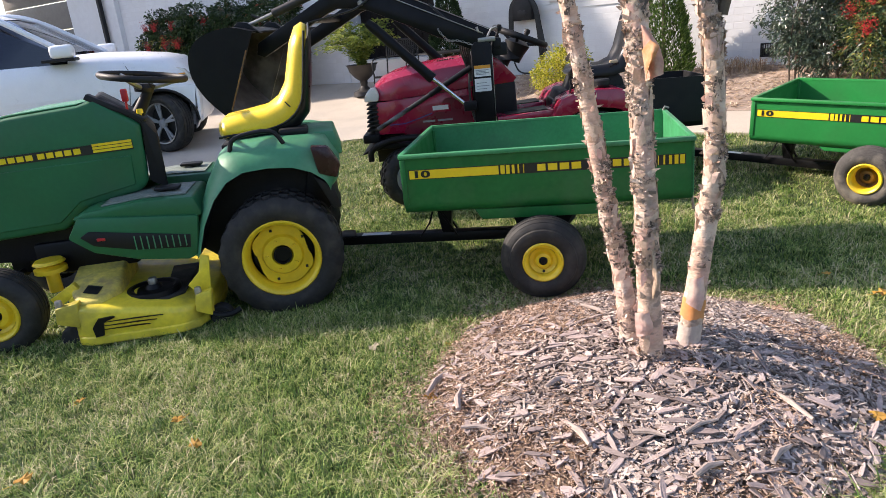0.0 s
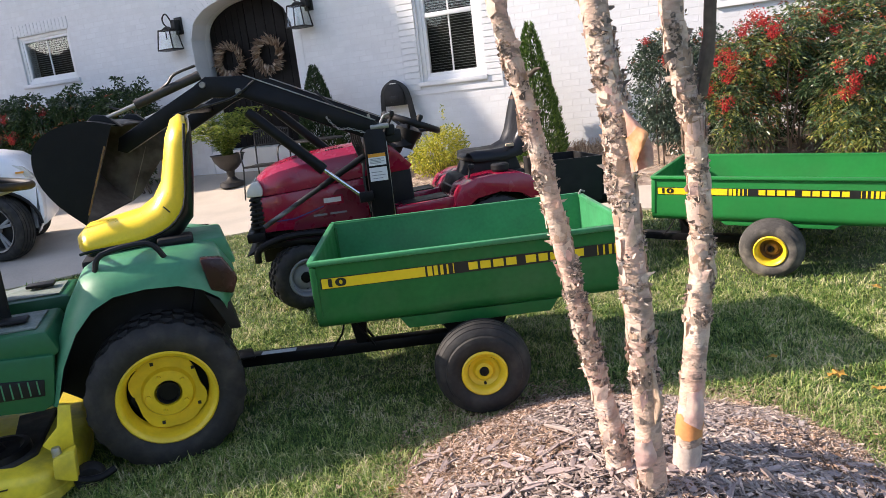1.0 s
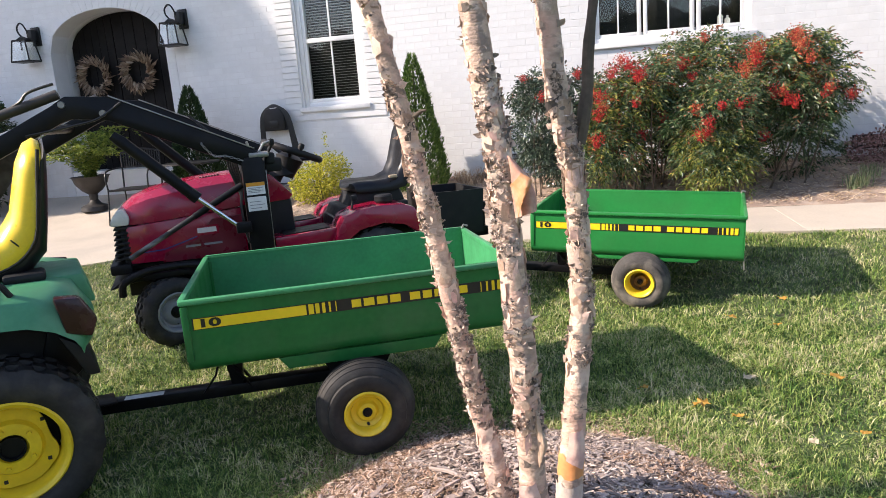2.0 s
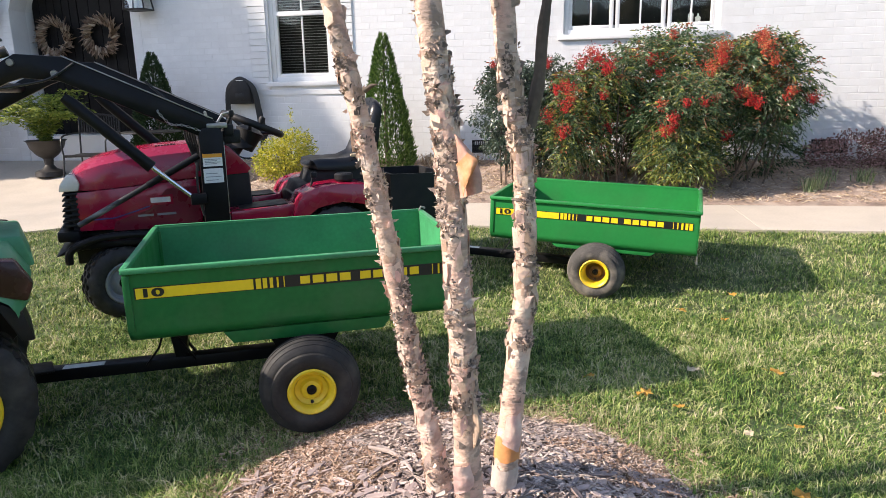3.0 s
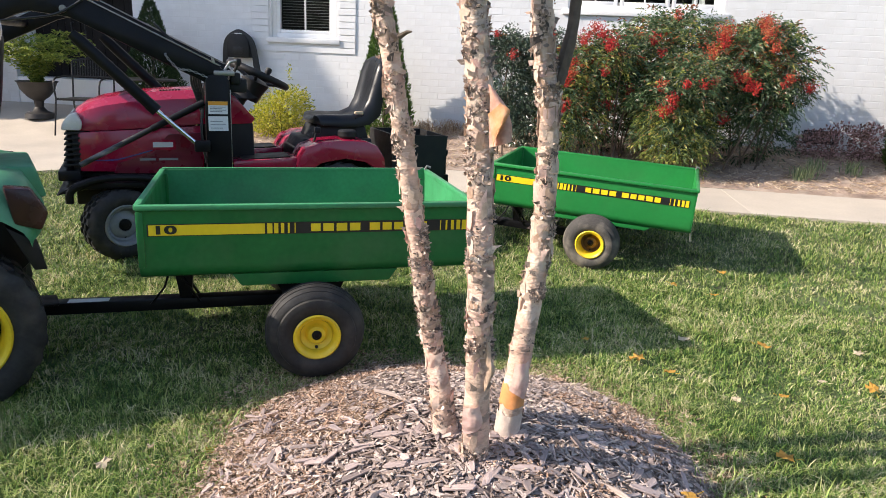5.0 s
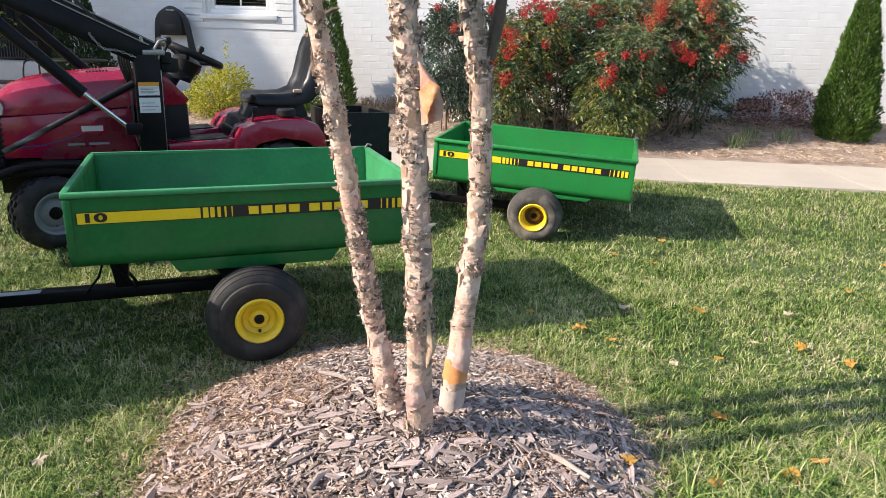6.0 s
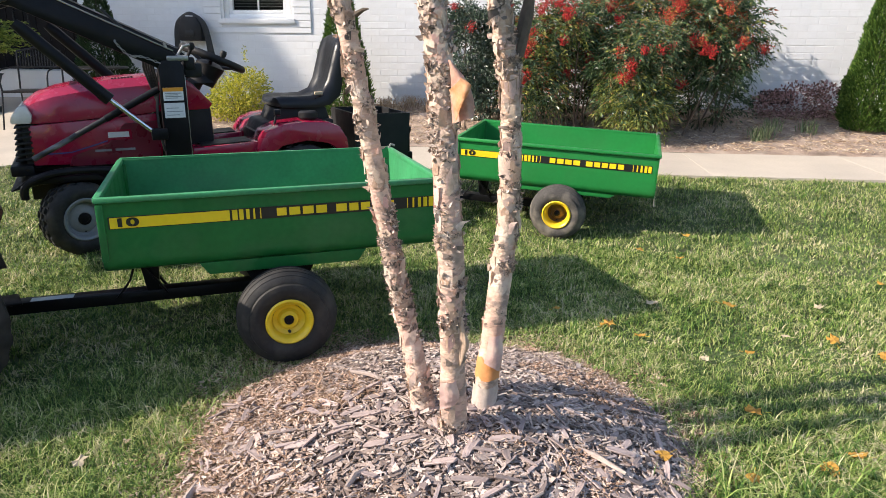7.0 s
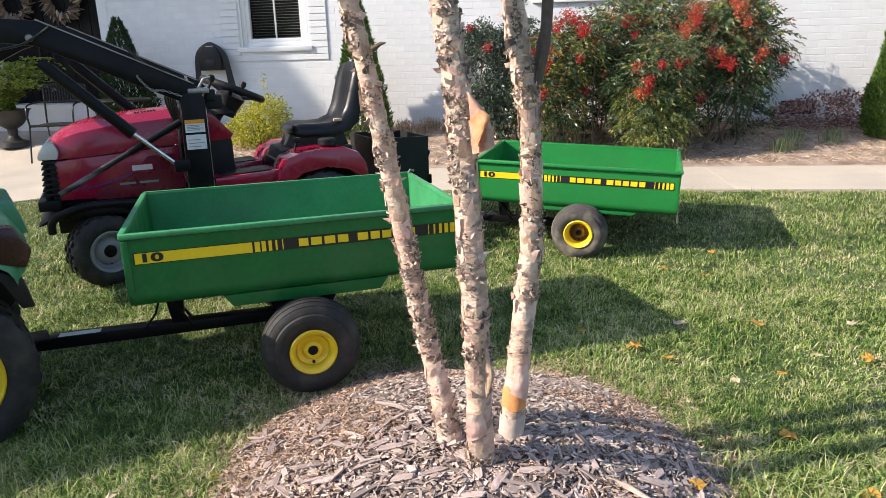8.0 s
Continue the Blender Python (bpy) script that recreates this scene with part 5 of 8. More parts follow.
        merge(coil, tube(pts, 0.006, 6))
    part("seat_spring", coil, M["black"], t)
    # warp the body to fit the camera's view: shorter nose, set a little higher
    def fitted_to_view(co, centre):
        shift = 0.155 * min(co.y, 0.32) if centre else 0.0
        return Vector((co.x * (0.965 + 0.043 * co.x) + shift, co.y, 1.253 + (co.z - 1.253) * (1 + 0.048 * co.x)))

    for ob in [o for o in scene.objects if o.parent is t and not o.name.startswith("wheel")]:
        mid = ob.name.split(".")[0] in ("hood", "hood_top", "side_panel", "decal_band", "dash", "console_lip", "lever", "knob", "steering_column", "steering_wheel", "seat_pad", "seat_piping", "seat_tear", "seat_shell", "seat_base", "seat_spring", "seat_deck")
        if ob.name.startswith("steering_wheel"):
            ob.location = fitted_to_view(ob.location, mid)
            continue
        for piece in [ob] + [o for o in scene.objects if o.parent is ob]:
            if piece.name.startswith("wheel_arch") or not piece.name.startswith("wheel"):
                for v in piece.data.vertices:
                    v.co = fitted_to_view(v.co, mid)
    # mower deck: a shell with a raised, dusty front hump and a sunken belt cover
    deck_pts = [(-0.985, 0.10), (-0.915, -0.06), (-0.865, -0.085), (-0.47, -0.085), (-0.40, -0.045), (-0.345, 0.06), (-0.33, 0.30), (-0.40, 0.90), (-0.55, 1.05), (-0.85, 1.05), (-1.0, 0.90), (-1.02, 0.40)]
    shell = prism(deck_pts, 0.062, 0.172, 0.030, 3, axis="z")
    for v in shell.verts:
        if v.co.z > 0.12:
            v.co.z += 0.055 * ramp01(-v.co.x, 0.66, 0.88) - 0.012 * ramp01(v.co.x, -0.60, -0.40)
    dk_ob = part("mower_deck", shell, M["deck"], t, "scraped yellow mower deck")
    hump = prism([(-0.975, 0.12), (-0.89, -0.050), (-0.80, -0.035), (-0.745, 0.10), (-0.765, 0.48), (-1.0, 0.48)], 0.15, 0.235, 0.020, 3, axis="z")
    for v in hump.verts:
        if v.co.z > 0.2:
            v.co.z += 0.22 * max(0.0, v.co.y + 0.02)
    part("front_hump", hump, M["decktop"], dk_ob, "deck top caked with dry grass dust")
    lip = prism([(x, y - 0.006 if y < 0.1 else y) for x, y in deck_pts], 0.045, 0.085, 0.006, 1, axis="z")
    part("skirt_lip", lip, M["deck"], dk_ob)
    part("scrape_mark", prism([(-0.835, 0.085), (-0.80, 0.09), (-0.79, 0.15), (-0.74, 0.165), (-0.75, 0.172), (-0.81, 0.168), (-0.84, 0.13)], -0.0965, -0.084), M["black"], dk_ob, "bare black scrape in the paint", smooth=0)
    for k in range(3):
        part("scrape_mark", prism([(-0.80, 0.115 + 0.017 * k), (-0.60 + 0.03 * k, 0.112 + 0.017 * k), (-0.64, 0.116 + 0.017 * k)], -0.0965, -0.084), M["black"], dk_ob, "bare black scrape in the paint", smooth=0)
    # Raised plate; its dark colour stands for a deep recess's shade and grime.
    part("belt_recess", prism([(-0.735, 0.035), (-0.70, 0.005), (-0.53, 0.005), (-0.47, 0.08), (-0.46, 0.50), (-0.735, 0.50)], 0.160, 0.187, 0.006, 1, axis="z"), M["recess"], dk_ob, "dusty plate round the belt cover, darkened as a deep recess")
    part("belt_cover", lathe([(0, 0.222), (0.03, 0.225), (0.04, 0.205), (0.085, 0.202), (0.10, 0.212), (0.118, 0.210), (0.122, 0.196), (0.124, 0.165)], 36, "z", (-0.615, 0.13, 0)), M["black"], dk_ob)
    part("pulley", lathe([(0, 0.252), (0.018, 0.252), (0.022, 0.240), (0.02, 0.222)], 18, "z", (-0.615, 0.13, 0)), M["steel"], dk_ob)
    label_plate = prism([(-0.895, 0.045), (-0.825, 0.015), (-0.815, 0.075), (-0.885, 0.105)], 0.236, 0.2375, axis="z")
    for v in label_plate.verts:
        v.co.z += 0.22 * max(0.0, v.co.y + 0.02) + 0.002
    part("label_plate", label_plate, M["decal_k"], dk_ob, "dark label with lines of small print", smooth=0)
    for x0, x1, z0, z1 in ((-0.99, -0.895, 0.150, 0.232), (-0.405, -0.335, 0.118, 0.205)):
        bk = prism([(x0, z0 + 0.01), (x1, z0 - 0.02), (x1 + 0.012, z1 + 0.015), (x0 + 0.01, z1)], -0.075, -0.020, 0.008)
        br = part("gauge_bracket", bk, M["deck"], dk_ob)
        part("knob", lathe([(0, z1 + 0.030), (0.013, z1 + 0.030), (0.016, z1 + 0.022), (0.016, z1 - 0.006)], 12, "z", (x0 + 0.022, -0.048, 0)), M["steel"], br)
        part("gauge_wheel", lathe([(0, -0.03), (0.045, -0.03), (0.052, -0.02), (0.052, 0.02), (0.045, 0.03), (0, 0.03)], 20, "y", (x1 + 0.02 if x0 > -0.8 else x0 + 0.02, 0.03, 0.06)), M["rubber"], dk_ob)
    part("lift_arm", prism([(-0.43, 0.235), (-0.40, 0.20), (-0.335, 0.20), (-0.315, 0.36), (-0.352, 0.37), (-0.372, 0.29)], -0.01, 0.005, 0.003), M["deck"], dk_ob)
    part("roller_arm", tube(smooth_line([(-0.36, -0.05, 0.12), (-0.32, -0.06, 0.095), (-0.26, -0.06, 0.09), (-0.215, -0.05, 0.105)], 4), 0.013, 8), M["black"], dk_ob)
    part("drive_clutch", lathe([(0, 0.375), (0.06, 0.375), (0.072, 0.362), (0.045, 0.350), (0.072, 0.338), (0.072, 0.318), (0.03, 0.312), (0.03, 0.22), (0, 0.22)], 24, "z", (-1.08, 0.24, 0)), M["yellow"], t)
    part("front_link", bar((-1.05, 0.12, 0.20), (-0.93, 0.10, 0.27), 0.03, 0.05), M["deck"], t)
    part("mule_bracket", box(-1.16, -0.70, 0.30, 0.70, 0.28, 0.44, 0.02), M["black"], t)
    return t


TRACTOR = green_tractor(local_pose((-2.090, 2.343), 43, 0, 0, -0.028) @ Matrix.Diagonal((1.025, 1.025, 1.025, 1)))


# ---------------------------------------------------------------- red tractor with a front loader
def red_tractor(m):
    t = thing("loader_tractor", m, "dark red garden tractor with a raised black front loader", "garden tractor")
    C = 0.45
    wheel(t, "wheel", 0, 0, 0.215, 0.215, 0.17, 0.115, M["rim_grey"], M["rubber"], blocks=18, side=1, depth=0.05, hub_r=0.035, steer=22)
    wheel(t, "wheel", 0, 2 * C, 0.215, 0.215, 0.17, 0.115, M["rim_grey"], M["rubber"], blocks=18, side=-1, depth=0.05, hub_r=0.035, steer=22)
    wheel(t, "wheel", 1.33, -0.02, 0.29, 0.28, 0.26, 0.165, M["rim_grey"], M["rubber"], blocks=20, side=1, depth=0.07, style="disc", hub_r=0.04)
    wheel(t, "wheel", 1.33, 2 * C + 0.02, 0.29, 0.28, 0.26, 0.165, M["rim_grey"], M["rubber"], blocks=20, side=-1, depth=0.07, style="disc", hub_r=0.04)
    part("front_axle", merge(tube([(0, 0.1, 0.2), (0, 0.8, 0.2)], 0.03, 10), box(-0.06, 0.06, 0.36, 0.54, 0.2, 0.46)), M["black"], t)
    part("chassis", box(-0.24, 1.6, 0.28, 0.62, 0.30, 0.50, 0.01), M["black"], t)
    part("transaxle", box(1.08, 1.66, 0.24, 0.66, 0.18, 0.64, 0.03), M["black"], t)
    # hood: cross-sections from nose to dash, narrow and low at the nose
    secs = []
    for x, half, zs, zt in ((-0.245, 0.17, 0.752, 0.80), (-0.22, 0.20, 0.752, 0.862), (-0.15, 0.225, 0.753, 0.915), (-0.05, 0.235, 0.757, 0.955), (0.10, 0.245, 0.768, 0.985), (0.30, 0.25, 0.782, 1.005), (0.52, 0.25, 0.80, 1.018)):
        h = zt - zs
        secs.append([(x, C - half, zs), (x, C - half, zs + h * 0.42), (x, C - half * 0.90, zs + h * 0.72), (x, C - half * 0.62, zs + h * 0.93), (x, C, zt), (x, C + half * 0.62, zs + h * 0.93), (x, C + half * 0.90, zs + h * 0.72), (x, C + half, zs + h * 0.42), (x, C + half, zs)])
    part("hood", loft(secs), M["red"], t, smooth=24)
    for s in (-1, 1):
        f = lambda y: C + s * (y - C)
        lower = prism([(-0.20, 0.515), (0.50, 0.490), (0.50, 0.788), (0.28, 0.774), (0.0, 0.756), (-0.20, 0.744)], *sorted((f(0.205), f(0.24))), 0.006)
        part("side_panel", lower, M["red"], t)
        # Patch of darker red paints the shade of tower and arm.
        part("panel_shade", prism([(-0.02, 0.50), (0.49, 0.49), (0.49, 0.745), (0.30, 0.735), (0.20, 0.62), (0.0, 0.56)], *sorted((f(0.2025), f(0.21))), 0.002, 1), M["red_shaded"], t)
        part("badge_plate", box(0.190, 0.335, *sorted((f(0.2012), f(0.2036))), 0.640, 0.700), M["red"], t, "dark red badge plate", smooth=0)
        part("badge_bar", box(0.205, 0.320, *sorted((f(0.2000), f(0.203))), 0.655, 0.687), M["decal_w"], t, "plain white bar in place of a name", smooth=0)
        for k in range(2):
            part("badge_bar", box((0.125, 0.235)[k], (0.215, 0.345)[k], *sorted((f(0.2000), f(0.203))), 0.575, 0.588), M["rim_grey"], t, "plain grey bar in place of a name", smooth=0)
        part("pinstripe", prism([(-0.12, 0.575), (0.0, 0.578), (0.12, 0.61), (0.20, 0.635), (0.20, 0.641), (0.12, 0.617), (0.0, 0.584), (-0.12, 0.581)], *sorted((f(0.2000), f(0.2045)))), M["blue"], t, "thin blue pinstripe", smooth=0)
        head = prism([(-0.285, 0.757), (-0.18, 0.754), (-0.17, 0.80), (-0.195, 0.855), (-0.235, 0.852), (-0.275, 0.80)], *sorted((f(0.20), f(0.30))), 0.012)
        part("headlight", head, M["lens_clear"], t, "clear headlight lens")
        # loader tower, arm, rods (the far frame is shifted to fit the camera's view)
        o = 0.0 if s > 0 else 0.12
        sx = lambda pts: [(px + o, pz) for px, pz in pts]
        V = lambda px, py, pz: (px + o, f(py), pz)
        part("tower", prism(sx([(0.50, 0.36), (0.645, 0.36), (0.65, 1.07), (0.625, 1.105), (0.535, 1.105), (0.51, 1.07)]), *sorted((f(0.02), f(0.10))), 0.006), M["black"], t)
        arm = prism(sx([(0.64, 1.115), (0.60, 1.150), (-0.16, 1.515), (-0.38, 1.530), (-0.46, 1.480), (-0.93, 1.235), (-0.95, 1.16), (-0.90, 1.14), (-0.42, 1.385), (-0.36, 1.405), (-0.18, 1.385), (0.56, 1.035), (0.63, 1.05)]), *sorted((f(0.03), f(0.09))), 0.006)
        part("worn_edge", bar(V(0.648, 0.020, 0.47), V(0.6505, 0.020, 1.02), 0.004, 0.004, 0.001), M["steel"], t, "edge worn to bare metal")
        a_ob = part("lift_arm", arm, M["black"], t)
        # Steel strip paints the bright highlight along the arm's top edge.
        part("edge_plate", bar(V(0.60, 0.06, 1.157), V(-0.16, 0.06, 1.520), 0.075, 0.006, 0.001), M["steel"], a_ob, "bright strip standing in for the edge highlight")
        for px, pz in ((-0.20, 1.425), (-0.40, 1.485)):
            part("pivot_pin", lathe([(0, -0.008), (0.017, -0.008), (0.020, 0), (0.020, 0.078), (0, 0.078)], 16, "y", (px + o, f(0.06) - 0.037, pz)), M["steel"], a_ob)
        cyl = part("lift_cylinder", tube([V(-0.17, -0.01, 1.30), V(-0.13, -0.01, 1.262), V(0.21, -0.01, 0.918)], [0.026, 0.034, 0.034], 16), M["black"], t)
        part("rod", tube([V(0.20, -0.01, 0.925), V(0.455, -0.01, 0.69)], 0.014, 12), M["chrome"], cyl, "chrome cylinder rod")
        part("gland", tube([V(0.195, -0.01, 0.932), V(0.235, -0.01, 0.893)], 0.036, 16), M["black"], cyl)
        part("clevis", box(0.43 + o, 0.52 + o, *sorted((f(-0.03), f(0.02))), 0.655, 0.72, 0.006), M["black"], cyl)
        part("brace", tube([V(-0.19, 0.06, 0.575), V(0.50, 0.06, 0.94)], 0.016, 12), M["scuffed"], t, "black brace tube scuffed to bare metal")
        part("brace_sleeve", tube([V(0.20, 0.06, 0.781), V(0.50, 0.06, 0.94)], 0.020, 12), M["black"], t)
        bc = part("bucket_cylinder", tube([V(-0.80, 0.05, 1.415), V(-0.41, 0.05, 1.545)], 0.028, 14), M["bronze"], t)
        part("rod", tube([V(-1.05, 0.05, 1.335), V(-0.79, 0.05, 1.418)], 0.013, 10), M["steel"], bc)
        part("fender", prism([(1.03, 0.50), (1.06, 0.60), (1.10, 0.668), (1.20, 0.705), (1.36, 0.720), (1.50, 0.712), (1.58, 0.680), (1.63, 0.60), (1.645, 0.50), (1.630, 0.48), (1.575, 0.52), (1.50, 0.57), (1.36, 0.595), (1.20, 0.57), (1.13, 0.52), (1.07, 0.47)], *sorted((f(-0.01), f(0.26))), 0.014), M["red"], t)
        part("footboard", prism([(0.66, 0.47), (1.06, 0.49), (1.06, 0.600), (0.66, 0.582)], *sorted((f(0.06), f(0.32))), 0.006), M["red"], t)
        part("foot_mat", prism([(0.72, 0.586), (1.02, 0.600), (1.02, 0.606), (0.72, 0.592)], *sorted((f(0.09), f(0.30)))), M["plastic"], t)
    part("paint_chip", prism([(-0.045, 0.640), (-0.015, 0.655), (-0.022, 0.632), (-0.036, 0.628)], 0.2020, 0.2045), M["decal_w"], t, "pale chip in the red paint", smooth=0)
    part("tower_hose", tube(smooth_line([(0.487, 0.03, 0.90), (0.478, 0.025, 0.80), (0.482, 0.025, 0.68), (0.50, 0.03, 0.58)], 5), 0.008, 6), M["hose"], t)
    # stickers on the near tower
    part("sticker", box(0.520, 0.632, 0.0175, 0.0205, 0.875, 0.950), M["decal_w"], t, "white warning sticker with an orange heading", smooth=0)
    part("sticker", box(0.520, 0.632, 0.0160, 0.0176, 0.928, 0.950), M["decal_o"], t, "orange heading", smooth=0)
    part("sticker", box(0.518, 0.632, 0.0175, 0.0205, 0.775, 0.862), M["decal_w"], t, "white sticker", smooth=0)
    for k in range(7):
        zz = 0.888 + 0.009 * k if k < 4 else 0.79 + 0.02 * (k - 4)
        part("print_line", box(0.530, 0.60 + 0.02 * (k % 2), 0.0168, 0.0176, zz, zz + 0.004), M["rim_grey"], t, "grey bar of small print", smooth=0)
    # grille, nose and bumper
    part("grille", box(-0.235, -0.16, 0.22, 0.68, 0.50, 0.75, 0.01), M["dark"], t)
    for k in range(7):
        zz = 0.545 + 0.031 * k
        part("slat", prism([(-0.29 + 0.003 * k, zz), (-0.19, zz + 0.004), (-0.19, zz + 0.018), (-0.285 + 0.003 * k, zz + 0.014)], 0.20, 0.70, 0.004), M["plastic"], t)
    part("bumper", merge(box(-0.32, -0.20, 0.17, 0.73, 0.462, 0.525, 0.012), tube(smooth_line([(-0.26, 0.03, 0.36), (-0.24, 0.02, 0.44), (-0.10, 0.02, 0.495), (0.10, 0.03, 0.50), (0.30, 0.04, 0.475), (0.52, 0.04, 0.47)], 5), 0.022, 10)), M["black"], t)
    part("front_skid", prism([(-0.33, 0.40), (-0.22, 0.47), (0.12, 0.47), (0.18, 0.42), (0.10, 0.435), (-0.18, 0.43)], 0.05, 0.85, 0.006), M["black"], t)
    for k in range(7):
        vx = 0.265 + 0.018 * k
        part("vent_slot", box(vx, vx + 0.011, 0.310, 0.345, 0.982 + 0.07 * (vx - 0.265), 0.9955 + 0.07 * (vx - 0.265), 0.002), M["dark"], t, smooth=0)
    # dash and steering
    part("dash", prism([(0.50, 0.50), (0.80, 0.50), (0.82, 0.60), (0.815, 0.80), (0.73, 0.95), (0.65, 1.03), (0.51, 1.03)], 0.24, 0.66, 0.02), M["plastic"], t)
    part("dash_side", prism([(0.60, 0.79), (0.80, 0.80), (0.825, 0.83), (0.70, 0.97), (0.62, 1.01)], 0.230, 0.245, 0.004), M["red"], t)
    part("steering_column", tube([(0.87, C, 1.08), (0.74, C, 0.93)], [0.03, 0.055], 14), M["plastic"], t)
    part("column_boot", lathe([(0.10, 0.95), (0.07, 1.0), (0.04, 1.05), (0.0, 1.06)], 16, "z", (0.79, C, 0)), M["plastic"], t)
    sw = steering_wheel(t, (0.885, C, 1.10), 0.195, 23, M["plastic"], 0.021)
    part("column_cover", lathe([(0, -0.02), (0.055, -0.025), (0.095, -0.05), (0.075, -0.11), (0.06, -0.18), (0, -0.18)], 20, "z"), M["plastic"], sw)
    part("spinner_knob", lathe([(0, 0.065), (0.018, 0.06), (0.022, 0.04), (0.014, 0.02), (0.014, 0.0)], 14, "z", (0.02, -0.195, 0)), M["plastic"], sw)
    joy = merge(tube(smooth_line([(0.66, 0.14, 1.08), (0.69, 0.14, 1.12), (0.71, 0.13, 1.16)], 4), 0.009, 8), lathe([(0, 1.205), (0.018, 1.20), (0.022, 1.18), (0.014, 1.16), (0, 1.155)], 12, "z", (0.715, 0.13, 0)))
    part("joystick", joy, M["plastic"], t, "black loader control stick")
    part("valve_body", merge(box(0.655, 0.76, 0.08, 0.22, 1.00, 1.085, 0.012), box(0.66, 0.72, 0.06, 0.12, 1.05, 1.12, 0.012)), M["plastic"], t)
    part("valve_block", box(0.56, 0.68, 0.02, 0.12, 1.10, 1.13, 0.006), M["steel"], t)
    lev = merge(tube([(0.62, 0.07, 1.12), (0.66, 0.07, 1.18), (0.70, 0.07, 1.19)], 0.008, 8), tube([(0.58, 0.07, 1.12), (0.56, 0.06, 1.20)], 0.008, 8))
    part("control_lever", lev, M["steel"], t)
    hose_lines = []
    for k in range(5):
        yy = 0.12 + 0.012 * k
        hose_lines.append(tube(smooth_line([(0.58 - 0.01 * k, yy, 1.13), (0.47 + 0.012 * k, yy, 1.17 - 0.02 * k), (0.44 + 0.014 * k, yy + 0.02, 1.07), (0.47 + 0.01 * k, yy + 0.03, 0.95), (0.50, yy + 0.02, 0.84)], 5), 0.007, 6))
    hose_lines.append(tube(smooth_line([(0.25, 0.10, 1.38), (0.36, 0.11, 1.27), (0.42, 0.12, 1.20), (0.55, 0.12, 1.14)], 5), 0.008, 6))
    hose_lines.append(tube(smooth_line([(-0.42, 0.02, 1.60), (-0.55, 0.02, 1.56), (-0.62, 0.04, 1.50), (-0.85, 0.05, 1.40), (-0.95, 0.06, 1.42)], 5), 0.008, 6))
    hose_lines.append(tube(smooth_line([(-0.10, 0.02, 1.48), (-0.22, 0.0, 1.40), (-0.34, 0.0, 1.37), (-0.60, 0.03, 1.33)], 5), 0.007, 6))
    for q in hose_lines:
        part("hydraulic_hose", q, M["hose"], t)
    # chain hung along the lift arm
    chain = part("chain", tube([(0.30, 0.02, 1.215), (0.30, 0.03, 1.205)], 0.006, 6), M["steel"], t, "short steel chain on the loader arm")
    links = smooth_line([(0.30, 0.02, 1.205), (0.36, 0.015, 1.135), (0.43, 0.015, 1.125), (0.52, 0.02, 1.09)], 5)
    for k, (a, b) in enumerate(zip(links, links[1:])):
        ring = [(0.0115 * math.cos(q), 0.0065 * math.sin(q), 0) for q in [2 * math.pi * n_ / 8 for n_ in range(9)]]
        lk = part("link", tube(ring, 0.0024, 5, caps=False), M["steel"], chain)
        d = (b - a).normalized()
        lk.matrix_local = Matrix.Translation((a + b) / 2) @ d.to_track_quat("X", "Z").to_matrix().to_4x4() @ Matrix.Rotation(radians(90 * (k % 2) + 20), 4, "X")
    # cross tubes of the loader
    part("cross_tube", tube([(-0.60, 0.06, 1.36), (-0.48, 0.84, 1.36)], 0.03, 12), M["black"], t)
    part("cross_tube", tube([(0.57, 0.06, 1.02), (0.69, 0.84, 1.02)], 0.025, 12), M["black"], t)
    # bucket: curved shell with side plates, mouth towards the tractor and down
    prof = [(-1.17, 0.76), (-1.30, 0.90), (-1.375, 1.05), (-1.375, 1.19), (-1.31, 1.285), (-1.20, 1.335), (-1.06, 1.352), (-0.92, 1.315)]
    prof = [(p.x, p.z) for p in smooth_line([(x, 0, z) for x, z in prof], 3)]
    outer = loft([[(x, y, z) for x, z in prof] for y in (-0.10, 1.00)], caps=False, closed=False)
    b_ob = part("bucket", outer, M["black"], t, "black steel loader bucket", smooth=60)
    inn_p = [(x + (-1.05 - x) * 0.035, z + (1.05 - z) * 0.035) for x, z in prof]
    part("inside", loft([[(x, y, z) for x, z in inn_p] for y in (-0.095, 0.995)], caps=False, closed=False), M["rust"], b_ob, "rusty brown inside of the bucket", smooth=60)
    part("cutting_edge", bar((-1.165, -0.10, 0.755), (-1.165, 1.00, 0.755), 0.012, 0.10, 0.002), M["steel"], b_ob)
    for y0, y1, mt in ((-0.105, -0.095, M["black"]), (0.995, 1.005, M["rust"])):
        part("side_plate", prism(prof, y0, y1, 0.0), mt, b_ob, smooth=0)
    part("worn_edge", bar((-0.98, -0.1065, 1.20), (-1.145, -0.1065, 0.82), 0.003, 0.010, 0.001), M["rusty"], b_ob, "edge of the bucket worn to bare metal")
    for yy in (0.02, 0.80):
        part("ear", prism([(-1.10, 1.335), (-1.04, 1.385), (-0.98, 1.375), (-0.90, 1.30)], yy, yy + 0.08, 0.004), M["black"], b_ob)
    back_p = prism([(-0.92, 1.315), (-0.70, 1.315), (-0.86, 1.10), (-1.10, 0.80), (-1.165, 0.76)], 0.992, 0.9945)
    part("far_side", back_p, M["rust"], b_ob, smooth=0)
    # seat
    front = [(1.20, 0.825), (1.215, 0.860), (1.27, 0.872), (1.38, 0.868), (1.48, 0.872), (1.550, 0.905), (1.583, 0.98), (1.615, 1.08), (1.645, 1.18), (1.670, 1.245), (1.70, 1.262)]
